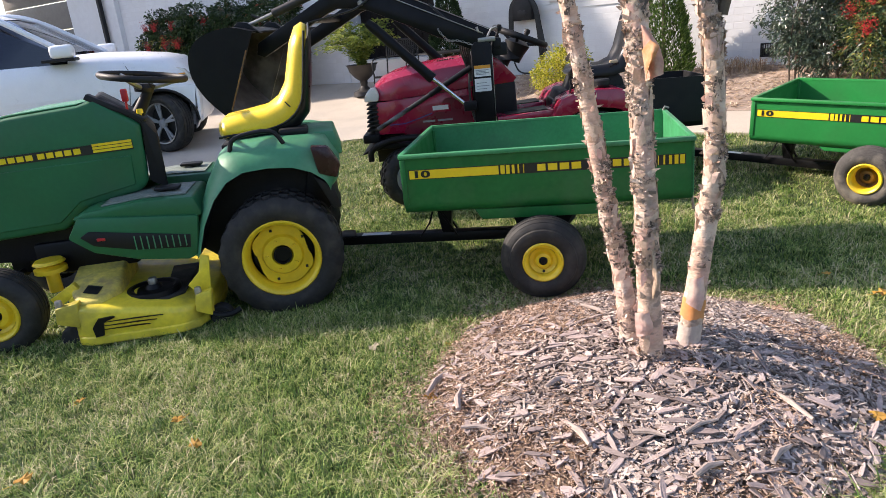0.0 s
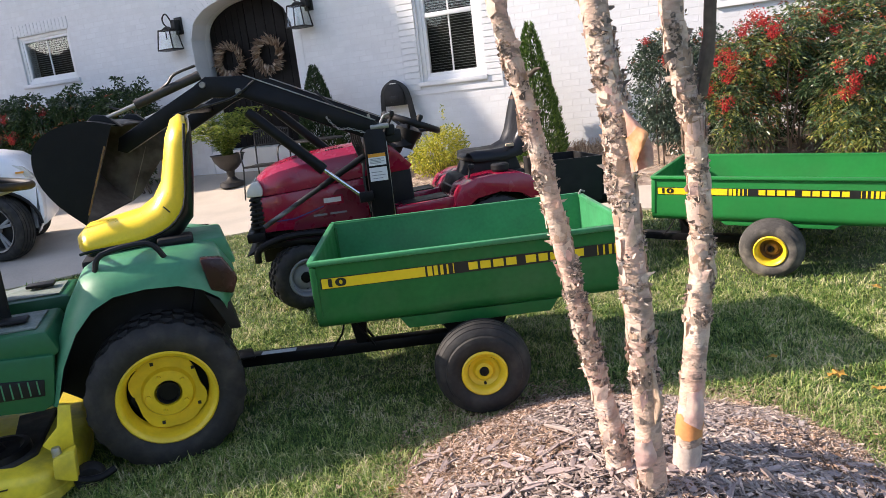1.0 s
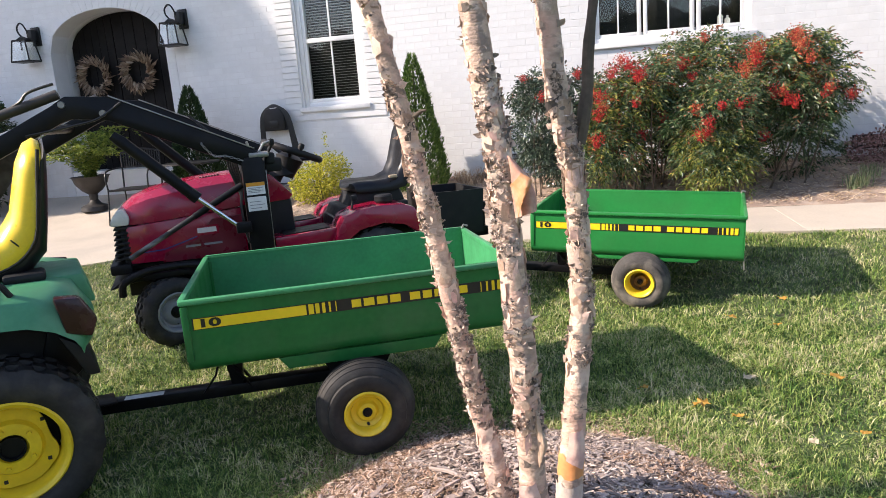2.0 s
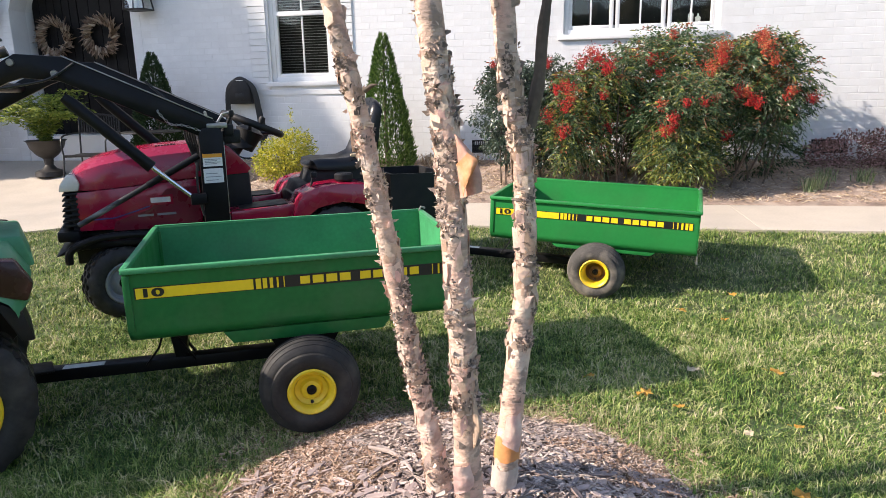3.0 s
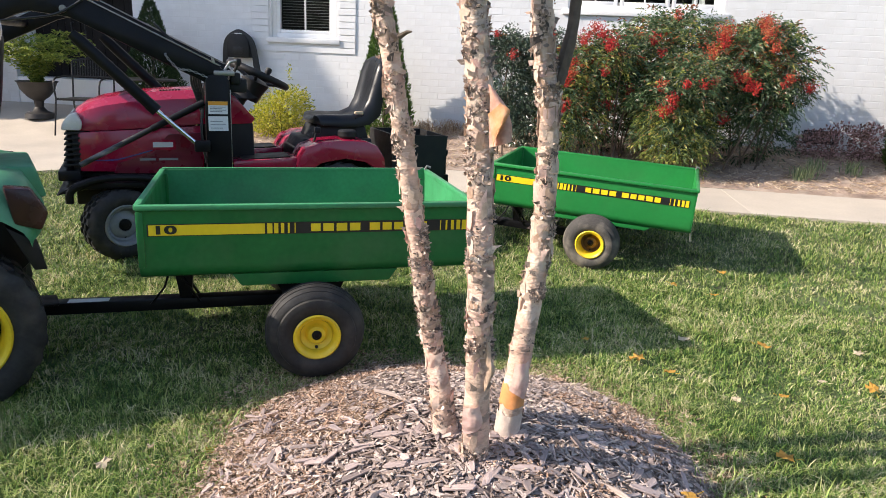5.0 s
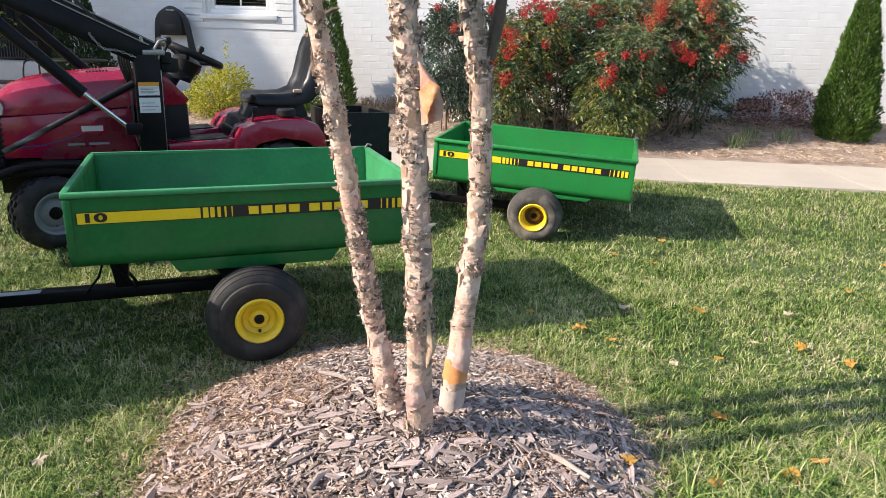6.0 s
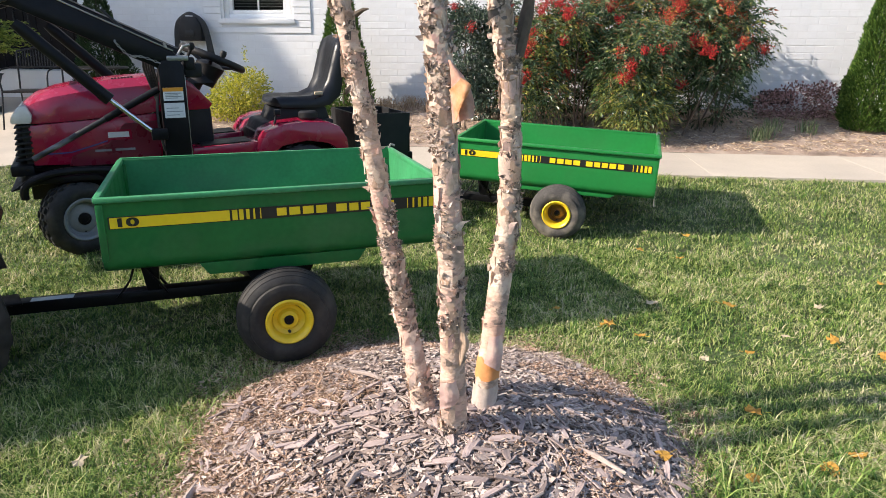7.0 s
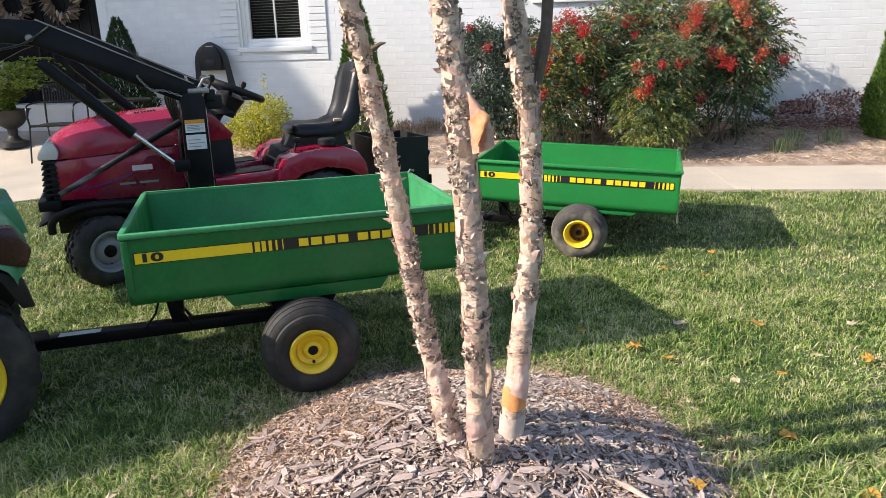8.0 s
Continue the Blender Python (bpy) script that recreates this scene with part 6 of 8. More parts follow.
    back = [(1.205, 0.800), (1.23, 0.790), (1.28, 0.785), (1.38, 0.782), (1.50, 0.780), (1.60, 0.795), (1.675, 0.86), (1.70, 1.00), (1.715, 1.12), (1.728, 1.20), (1.725, 1.245)]
    part("seat", seat_shape(front, back, 0.235, 0.665, dish=0.42), M["blackvinyl"], t, "black vinyl seat with torn piping", smooth=50)
    part("torn_patch", box(1.49, 1.55, 0.222, 0.245, 0.865, 0.885, 0.006), M["tan"], t, "torn tan foam on the seat edge")
    part("seat_base", prism([(1.16, 0.62), (1.62, 0.66), (1.58, 0.79), (1.24, 0.79)], 0.28, 0.62, 0.02), M["plastic"], t)
    part("seat_pan", prism([(1.08, 0.60), (1.62, 0.64), (1.62, 0.70), (1.14, 0.70)], 0.24, 0.66, 0.015), M["plastic"], t)
    part("fuel_cap", lathe([(0, 0.775), (0.05, 0.775), (0.062, 0.765), (0.062, 0.735), (0.05, 0.72), (0, 0.72)], 18, "z", (1.40, 0.10, 0)), M["plastic"], t)
    part("fender_lever", merge(tube([(1.17, 0.12, 0.66), (1.20, 0.12, 0.76)], 0.008, 8), box(1.185, 1.225, 0.105, 0.135, 0.75, 0.79, 0.008)), M["plastic"], t)
    # ballast box and hitch at the back
    rb = B()
    merge(rb, prism([(1.76, 0.42), (2.16, 0.42), (2.18, 0.72), (1.76, 0.73)], 0.20, 0.215))
    merge(rb, prism([(1.76, 0.42), (2.16, 0.42), (2.18, 0.72), (1.76, 0.73)], 0.705, 0.72))
    merge(rb, box(1.76, 1.775, 0.215, 0.705, 0.42, 0.73))
    merge(rb, prism([(2.145, 0.42), (2.16, 0.42), (2.18, 0.72), (2.165, 0.72)], 0.215, 0.705))
    merge(rb, box(1.76, 2.16, 0.20, 0.72, 0.405, 0.42))
    part("ballast_box", rb, M["plastic"], t, "open black box on the back of the tractor", smooth=0)
    part("hitch_bar", merge(box(1.55, 2.30, 0.42, 0.48, 0.33, 0.40, 0.006), merge(tube([(2.27, 0.45, 0.36), (2.27, 0.45, 0.55)], 0.018, 10), lathe([(0, 0.60), (0.028, 0.585), (0.03, 0.56), (0.02, 0.54)], 12, "z", (2.27, 0.45, 0)))), M["black"], t)
    return t


RED = red_tractor(local_pose((-2.65, 4.12), 33))

# ---------------------------------------------------------------- mulch mound and birch
MOUND = (-0.33, 2.38)


def mound_z(x, y):
    d = math.hypot((x - MOUND[0]) / (0.90 if x > MOUND[0] else 1.0), (y - MOUND[1]) / 0.95)
    edge = 0.84 + 0.05 * noise.noise((x * 2.1, y * 2.1, 3.0))
    u = min(1.0, d / edge)
    return 0.185 * (1 - u * u) ** 1.15 + 0.012 * noise.noise((x * 9, y * 9, 0.5)) * (1 - u) - 0.012 * (u >= 1.0)


mb = B()
rings = []
for i in range(26):
    r = 0.92 * i / 25
    rings.append([mb.verts.new((MOUND[0] + r * math.cos(a), MOUND[1] + r * math.sin(a), mound_z(MOUND[0] + r * math.cos(a), MOUND[1] + r * math.sin(a)))) for a in [2 * math.pi * k / 60 for k in range(60)]] if i else [mb.verts.new((MOUND[0], MOUND[1], mound_z(*MOUND)))])
for k in range(60):
    mb.faces.new((rings[0][0], rings[1][k], rings[1][(k + 1) % 60]))
for a, c in zip(rings[1:], rings[2:]):
    for k in range(60):
        mb.faces.new((a[k], c[k], c[(k + 1) % 60], a[(k + 1) % 60]))
mound = solo("mulch_mound", mb, M["moundsoil"], Matrix(), "mound of weathered mulch round the birch", "mulch mound", kind="structure", smooth=80)


def slabs(centres, normals, size, rng, tilt):
    """Little flat pieces: 8 points each, lying on a surface, turned and tilted at random."""
    n = len(centres)
    nn = normals + rng.normal(0, tilt, (n, 3))
    d, u, v = frames_of(nn, rng)
    L, W, T = size
    a = u * (L / 2)[:, None]
    b = v * (W / 2)[:, None]
    t = d * (T / 2)[:, None]
    s1 = rng.uniform(-0.2, 1.0, n)[:, None]
    s2 = rng.uniform(-0.2, 1.0, n)[:, None]
    c = centres
    return np.stack([c - a - b * s1 - t, c + a - b * s2 - t, c + a + b - t, c - a + b - t, c - a - b * s1 + t, c + a - b * s2 + t, c + a + b + t, c - a + b + t], 1)


BOX_FACES = [(4, 5, 6, 7), (0, 1, 5, 4), (1, 2, 6, 5), (2, 3, 7, 6), (3, 0, 4, 7)]
LITTER_FACES = [(4, 5, 6, 7), (0, 1, 5, 4), (2, 3, 7, 6)]


def mound_points(n, rng, rmax, power=0.55):
    r = rmax * rng.uniform(0, 1, n) ** power
    a = rng.uniform(0, 2 * np.pi, n)
    x, y = MOUND[0] + r * np.cos(a) * np.where(np.cos(a) > 0, 0.90, 1.0), MOUND[1] + 0.97 * r * np.sin(a)
    z = np.array([mound_z(p, q) for p, q in zip(x, y)])
    return np.stack([x, y, z], 1)


rng = np.random.default_rng(11)
pts = mound_points(28000, rng, 0.84)
reach = np.hypot(pts[:, 0] - MOUND[0], pts[:, 1] - MOUND[1])
bare = np.array([noise.noise((x * 3.1, y * 3.1, 7.0)) + 0.9 * max(0.0, -0.62 - x) + 1.3 * max(0.0, 1.98 - y) for x, y, _ in pts]) + 1.6 * np.clip(reach - 0.62, 0, 1)
pts = pts[rng.uniform(0, 1, len(pts)) > np.clip((bare - 0.10) * 2.2, 0, 0.88)]
nrm = np.stack([(pts[:, 0] - MOUND[0]) * 0.45, (pts[:, 1] - MOUND[1]) * 0.45, np.ones(len(pts))], 1)
kind_ = rng.uniform(0, 1, len(pts))
size = np.where(kind_ < 0.50, rng.uniform(0.006, 0.024, len(pts)), np.where(kind_ < 0.96, rng.uniform(0.018, 0.050, len(pts)), rng.uniform(0.05, 0.10, len(pts))))
wide = np.where(kind_ < 0.50, size * rng.uniform(0.3, 0.9, len(pts)), np.where(kind_ < 0.78, size * rng.uniform(0.22, 0.50, len(pts)), rng.uniform(0.003, 0.010, len(pts))))
pts[:, 2] += rng.uniform(0.0, 0.016, len(pts))
chips = scatter_mesh("wood_chips", slabs(pts, nrm, (size, wide, rng.uniform(0.0008, 0.0034, len(pts))), rng, 0.22), 6, BOX_FACES, M["chip"])
tagged(new("wood_chips", chips), "weathered grey-brown wood chips heaped round the birch", "wood chips", kind="stuff")
# finer litter at the rim of the mound
pts = mound_points(13000, rng, 1.04, 0.32)
pts = pts[np.hypot(pts[:, 0] - MOUND[0], pts[:, 1] - MOUND[1]) > 0.50]
pts[:, 2] = np.maximum(pts[:, 2], 0.004) + rng.uniform(0.0, 0.012, len(pts))
size = rng.uniform(0.005, 0.030, len(pts)) * rng.uniform(0.5, 1, len(pts))
litter = scatter_mesh("bark_litter", slabs(pts, np.tile([0, 0, 1.0], (len(pts), 1)), (size, size * rng.uniform(0.1, 0.5, len(pts)), np.full(len(pts), 0.0015)), rng, 0.4), 6, LITTER_FACES, M["mulchlitter"])
tagged(new("bark_litter", litter), "fine brown litter at the rim of the mound", "mulch litter", kind="stuff")
pts = mound_points(32000, rng, 0.92, 0.45)
warm = np.array([noise.noise((x * 3.1, y * 3.1, 7.0)) + 0.9 * max(0.0, -0.55 - x) + 1.3 * max(0.0, 2.0 - y) for x, y, _ in pts])
pts = pts[warm > 0.16]
pts[:, 2] += 0.012 + rng.uniform(0.0, 0.012, len(pts))
size = rng.uniform(0.004, 0.026, len(pts)) * rng.uniform(0.5, 1, len(pts))
fines = scatter_mesh("bark_fines", slabs(pts, np.tile([0, 0, 1.0], (len(pts), 1)), (size, size * rng.uniform(0.08, 0.5, len(pts)), np.full(len(pts), 0.0014)), rng, 0.35), 6, LITTER_FACES, M["mulchlitter"])
tagged(new("bark_fines", fines), "orange-brown shredded bark over the wood chips", "mulch litter", kind="stuff")
# the larger chips on the near side of the mound, each a piece of its own
chip_rng = random.Random(77)
chip_shapes = []
for q in range(10):
    ln, wd = 0.018 + 0.0042 * q, 0.005 + 0.0011 * ((q * 7) % 10)
    outline = [(-ln, -wd * 0.5), (-ln * 0.35, -wd * chip_rng.uniform(0.7, 1.1)), (ln * 0.5, -wd * chip_rng.uniform(0.6, 1.0)), (ln, -wd * 0.15), (ln * 0.86, wd * 0.5), (ln * 0.1, wd * chip_rng.uniform(0.6, 1.0)), (-ln * 0.8, wd * 0.8)]
    cb = prism(outline, -0.003, 0.003, 0.0012, 1, axis="z")
    for v in cb.verts:
        v.co.z += 0.004 * noise.noise((v.co.x * 40 + q, v.co.y * 90, 0)) + 1.4 * v.co.y * v.co.y / wd * 0.2
    chip_shapes.append(finish(cb, "wood_chip", M["bigchip"], 30))
for q in range(300):
    r_, a_ = 0.80 * chip_rng.random() ** 0.6, chip_rng.uniform(math.pi * 0.9, math.pi * 2.15)
    cx_, cy_ = MOUND[0] + r_ * math.cos(a_) * (0.9 if math.cos(a_) > 0 else 1.0), MOUND[1] + 0.97 * r_ * math.sin(a_)
    w_ob = new("wood_chip", chip_shapes[min(9, int(10 * chip_rng.random() ** 1.6))])
    w_ob.parent = mound
    slope = 22 * r_
    w_ob.matrix_local = pose(cx_, cy_, mound_z(cx_, cy_) + 0.016) @ Matrix.Rotation(radians(slope), 4, Vector((-math.sin(a_), math.cos(a_), 0))) @ Matrix.Rotation(chip_rng.uniform(0, 6.28), 4, "Z") @ Matrix.Rotation(radians(chip_rng.gauss(0, 9)), 4, "X") @ Matrix.Rotation(radians(chip_rng.gauss(0, 6)), 4, "Y")
for sx, sy, ln, ang, rr in ((-0.86, 1.92, 0.13, 120, 0.012), (-0.40, 1.84, 0.12, -35, 0.011), (-0.22, 1.90, 0.09, 15, 0.009), (-0.55, 2.02, 0.10, 70, 0.009), (-0.05, 1.86, 0.10, 62, 0.010), (0.10, 2.00, 0.10, 75, 0.010), (-1.02, 2.02, 0.17, 100, 0.011), (-0.72, 1.80, 0.10, 20, 0.008), (0.08, 2.20, 0.20, -38, 0.009), (-0.62, 2.52, 0.15, -22, 0.008), (-0.10, 1.98, 0.12, 60, 0.007)):
    z0 = max(0.0, mound_z(sx, sy)) + 0.022
    st = tube([(-ln / 2, 0, 0), (0, 0.006, 0.004), (ln / 2, -0.004, 0)], [rr * 0.7, rr, rr * 0.55], 7)
    solo("bark_stick", st, M["driftwood"], pose(sx, sy, z0, 0, 0, ang), "long splinter of wood lying on the mulch", "stick", "sticks on the mound")

TRUNKS = [
    ([(-0.405, 2.31, 0.10), (-0.426, 2.335, 0.25), (-0.473, 2.378, 0.44), (-0.518, 2.380, 0.67), (-0.553, 2.378, 0.88), (-0.610, 2.372, 1.20), (-0.670, 2.36, 1.50), (-0.82, 2.33, 2.2), (-1.02, 2.28, 3.2), (-1.15, 2.2, 4.2)], [0.037, 0.034, 0.0295, 0.028, 0.027, 0.026, 0.025, 0.022, 0.016, 0.007]),
    ([(-0.314, 2.235, 0.08), (-0.317, 2.225, 0.25), (-0.321, 2.205, 0.52), (-0.326, 2.208, 0.68), (-0.336, 2.212, 0.82), (-0.353, 2.235, 1.05), (-0.364, 2.244, 1.21), (-0.398, 2.25, 1.46), (-0.45, 2.26, 2.2), (-0.50, 2.24, 3.2), (-0.46, 2.2, 4.4)], [0.041, 0.037, 0.0335, 0.0335, 0.033, 0.032, 0.0325, 0.032, 0.027, 0.018, 0.008]),
    ([(-0.243, 2.355, 0.10), (-0.235, 2.36, 0.22), (-0.212, 2.385, 0.45), (-0.196, 2.405, 0.62), (-0.180, 2.405, 0.82), (-0.188, 2.385, 1.10), (-0.203, 2.38, 1.20), (-0.232, 2.36, 1.43), (-0.27, 2.36, 2.2), (-0.20, 2.40, 3.2), (-0.05, 2.42, 4.3)], [0.038, 0.034, 0.032, 0.031, 0.0285, 0.0275, 0.027, 0.027, 0.023, 0.016, 0.007]),
]
birch = thing("birch_tree", Matrix(), "three-stemmed river birch with peeling pale bark", "tree")


def trunk(points, radii, seed):
    n = 26
    pts = smooth_line(points, 9)
    rad = []
    for i in range(len(radii) - 1):
        rad += [radii[i] + (radii[i + 1] - radii[i]) * k / 9 for k in range(9)]
    rad.append(radii[-1])
    rings = []
    for i, p in enumerate(pts):
        ring = []
        for k in range(n):
            a = 2 * math.pi * k / n
            c, s = math.cos(a), math.sin(a)
            q = noise.noise((c * 1.3 + seed, s * 1.3, p.z * 9)) * 0.10 + noise.noise((c * 3 + seed, s * 3, p.z * 30)) * 0.10
            flare = 1 + 0.25 * max(0.0, (0.22 - p.z) / 0.15) if p.z < 0.22 else 1
            r = rad[i] * (1 + q) * flare
            ring.append((p.x + r * c, p.y + r * s, p.z))
        rings.append(ring)
    return loft(rings), pts, rad


def flakes(name, pts, rad, count, seed, parent, material, label, size, lift_by, clusters=0, z_top=2.2, calm=()):
    """Curls and plates of loose bark: little bent sheets, 9 points each, that stand off the stem along one edge."""
    rng = np.random.default_rng(seed)
    P = np.array([list(p) for p in pts])
    ok = np.where((P[:, 2] < z_top) & (P[:, 2] > 0.16))[0]
    if clusters:
        cf, ca = rng.uniform(ok[0], ok[-1], clusters), rng.uniform(0, 2 * np.pi, clusters)
        w = rng.integers(0, clusters, count)
        f = np.clip(cf[w] + rng.normal(0, 0.45, count), ok[0], ok[-1] - 0.01)
        a = ca[w] + rng.normal(0, 0.42, count)
    else:
        f = rng.uniform(ok[0], ok[-1], count)
        a = rng.uniform(0, 2 * np.pi, count)
    i = f.astype(int)
    keep = np.ones(count, bool)
    for z0_, z1_, share in calm:
        zi = P[i, 2]
        keep &= ~((zi > z0_) & (zi < z1_) & (rng.uniform(0, 1, count) > share))
    f, a, i = f[keep], a[keep], i[keep]
    count = len(f)
    t = (f - i)[:, None]
    c = P[i] * (1 - t) + P[np.minimum(i + 1, len(P) - 1)] * t
    R = np.array(rad)[i]
    q = rng.uniform(0, 1, count) ** 2
    wa = size[0] * (0.4 + 1.2 * q) / R
    hh = size[1] * (0.4 + 1.2 * rng.uniform(0, 1, count) ** 2)
    lift = lift_by * (0.2 + 1.4 * rng.uniform(0, 1, count) ** 2)
    out = np.zeros((count, 9, 3))
    flip = rng.choice([-1, 1], count)
    shear = rng.normal(0, 0.5, count)
    bend = rng.normal(0, 0.6, count)
    for u in range(3):
        reach = (rng.uniform(0.5, 1.1, count), rng.uniform(0.6, 1.1, count), rng.uniform(0.1, 0.9, count))[u]
        for v in range(3):
            ang = a + flip * wa * (u - 1) * 0.5 * rng.uniform(0.75, 1.25, count) + shear * (v - 1) * 0.10
            curl_ = (u / 2) ** 2
            rr = R * 1.01 + 0.0012 + lift * curl_ * (0.6 + 0.4 * v * rng.uniform(0, 1, count))
            out[:, u * 3 + v, 0] = c[:, 0] + rr * np.cos(ang)
            out[:, u * 3 + v, 1] = c[:, 1] + rr * np.sin(ang)
            out[:, u * 3 + v, 2] = c[:, 2] + hh * (v - 1) * reach + hh * bend * curl_ + rng.normal(0, 0.12, count) * hh
    faces = [(0, 3, 4, 1), (1, 4, 5, 2), (3, 6, 7, 4), (4, 7, 8, 5)]
    ob = new(name, scatter_mesh(name, out, 4, faces, material, smooth=size[0] > 0.02))
    ob.parent = parent
    tagged(ob, label, kind="stuff")


for k, (p, r) in enumerate(TRUNKS):
    bm_, pts_, rad_ = trunk(p, r, 3.7 * k)
    tr = part("trunk", bm_, M["bark"], birch, "pale pinkish birch stem", smooth=80)
    calm = (((0.12, 0.40, 0.35),), ((0.30, 0.46, 0.15), (0.66, 0.72, 0.2)), ((0.10, 0.36, 0.0), (0.36, 0.60, 0.12), (0.80, 0.92, 0.3)))[k]
    flakes("rough_bark", pts_, rad_, 3000, 20 + k, tr, M["flake"], "rough grey and cream bark scales", (0.0078, 0.0048), 0.0072, clusters=85, calm=calm)
    flakes("loose_bark", pts_, rad_, 200, 40 + k, tr, M["flake"], "small curls of loose bark", (0.015, 0.0085), 0.012, calm=calm)
    flakes("paper_bark", pts_, rad_, 190, 60 + k, tr, M["peel"], "papery cream and pink peels of bark", (0.034, 0.024), 0.0075, calm=calm)

# bare bands on the third stem, and big curls on the second
def band(points, radii, z0, z1, extra, material, name, label):
    pts = [p for p in smooth_line(points, 20) if z0 <= p.z <= z1]
    bm_ = B()
    rr = []
    for p in pts:
        j = min(range(len(points)), key=lambda q: abs(points[q][2] - p.z))
        rr.append(radii[j] * 1.04 + extra + 0.0015 * noise.noise((p.z * 60, 0, 0)))
    rings_ = [[(p.x + (r + 0.002 * noise.noise((math.cos(a) * 2, math.sin(a) * 2, p.z * 25))) * math.cos(a), p.y + (r + 0.002 * noise.noise((math.cos(a) * 2, math.sin(a) * 2, p.z * 25))) * math.sin(a), p.z + 0.013 * noise.noise((math.cos(a) * 2.4, math.sin(a) * 2.4, 5)) + 0.005 * noise.noise((math.cos(a) * 8, math.sin(a) * 8, 2))) for a in [2 * math.pi * k / 22 for k in range(22)]] for p, r in zip(pts, rr)]
    part(name, loft(rings_, caps=False), material, birch, label, smooth=80)


band(*TRUNKS[2], 0.272, 0.345, 0.0012, M["innerbark"], "inner_bark", "orange-brown bare inner bark")
band(*TRUNKS[2], 0.19, 0.270, 0.0018, M["palewrap"], "bare_band", "pale smooth band of bark")


def bark_flap(inner, outer, belly, curl, name, label, material="curlbark"):
    """A torn sheet of bark that still holds along one edge: inner and outer edge as lines, bulged between them, its free edge rolled back."""
    inner, outer = smooth_line(inner, 4), smooth_line(outer, 4)
    n = min(len(inner), len(outer))
    rows = []
    for i in range(n):
        t = i / (n - 1)
        row = []
        for k in range(9):
            v = k / 8
            p = inner[i].lerp(outer[i], v)
            p += Vector((-curl * 0.35 * v ** 6, -belly * math.sin(v * 2.7) + curl * v ** 5, 0))
            p += Vector((0.3, 0.6, 0.5)) * 0.012 * noise.noise((t * 4.0 + belly * 90, v * 2.6, 4.0)) * (0.25 + v)
            row.append(p)
        rows.append(row)
    front_ = loft(rows, caps=False, closed=False)
    merge(front_, loft([[p + Vector((0.0004, 0.0016, 0)) for p in r] for r in rows], caps=False, closed=False))
    part(name, front_, M[material], birch, label, smooth=80)


bark_flap([(-0.338, 2.205, 1.196), (-0.330, 2.198, 1.15), (-0.330, 2.204, 1.10), (-0.326, 2.204, 1.045)], [(-0.326, 2.200, 1.190), (-0.292, 2.185, 1.156), (-0.272, 2.178, 1.115), (-0.264, 2.175, 1.066)], 0.010, 0.020, "bark_flap", "large tan and pink flap of peeling bark")
bark_flap([(-0.335, 2.200, 1.125), (-0.326, 2.190, 1.10), (-0.320, 2.186, 1.075), (-0.316, 2.184, 1.05)], [(-0.300, 2.170, 1.155), (-0.276, 2.162, 1.140), (-0.284, 2.164, 1.115), (-0.305, 2.172, 1.085)], 0.012, 0.014, "bark_flap", "rolled orange curl of peeling bark", "innercurl")
bark_flap([(-0.304, 2.178, 0.56), (-0.302, 2.178, 0.51), (-0.300, 2.180, 0.45), (-0.298, 2.182, 0.40)], [(-0.294, 2.176, 0.555), (-0.282, 2.173, 0.505), (-0.272, 2.171, 0.465), (-0.290, 2.176, 0.42)], 0.004, 0.005, "bark_flap", "small pale flap of bark", "palepeel")
bark_flap([(-0.350, 2.172, 0.355), (-0.351, 2.176, 0.33), (-0.351, 2.182, 0.30), (-0.350, 2.188, 0.265)], [(-0.306, 2.174, 0.36), (-0.298, 2.178, 0.33), (-0.296, 2.182, 0.30), (-0.304, 2.188, 0.285)], 0.010, 0.006, "bark_flap", "smooth pink sheet of bark round the stem", "pinkpeel")
bark_flap([(-0.226, 2.326, 0.425), (-0.228, 2.324, 0.40), (-0.232, 2.322, 0.37), (-0.238, 2.322, 0.345)], [(-0.188, 2.342, 0.43), (-0.184, 2.336, 0.40), (-0.184, 2.332, 0.36), (-0.190, 2.330, 0.32)], 0.010, 0.006, "bark_flap", "pink sheet of bark torn above the bare band", "pinkpeel")
# dark side branch on the third stem and limbs above
part("limb", tube(smooth_line([(-0.175, 2.40, 1.20), (-0.150, 2.41, 1.33), (-0.135, 2.42, 1.50), (-0.05, 2.45, 2.0), (0.15, 2.5, 2.8)], 6), [0.018] * 6 + [0.015] * 6 + [0.012] * 6 + [0.009] * 6 + [0.004], 10), M["stem"], birch, "dark side branch")
part("limb", tube([(-0.592, 2.35, 1.30), (-0.570, 2.342, 1.312), (-0.556, 2.338, 1.314)], [0.008, 0.005, 0.002], 8), M["stem"], birch)
crng = np.random.default_rng(5)
crown_pts, crown_dirs = [], []
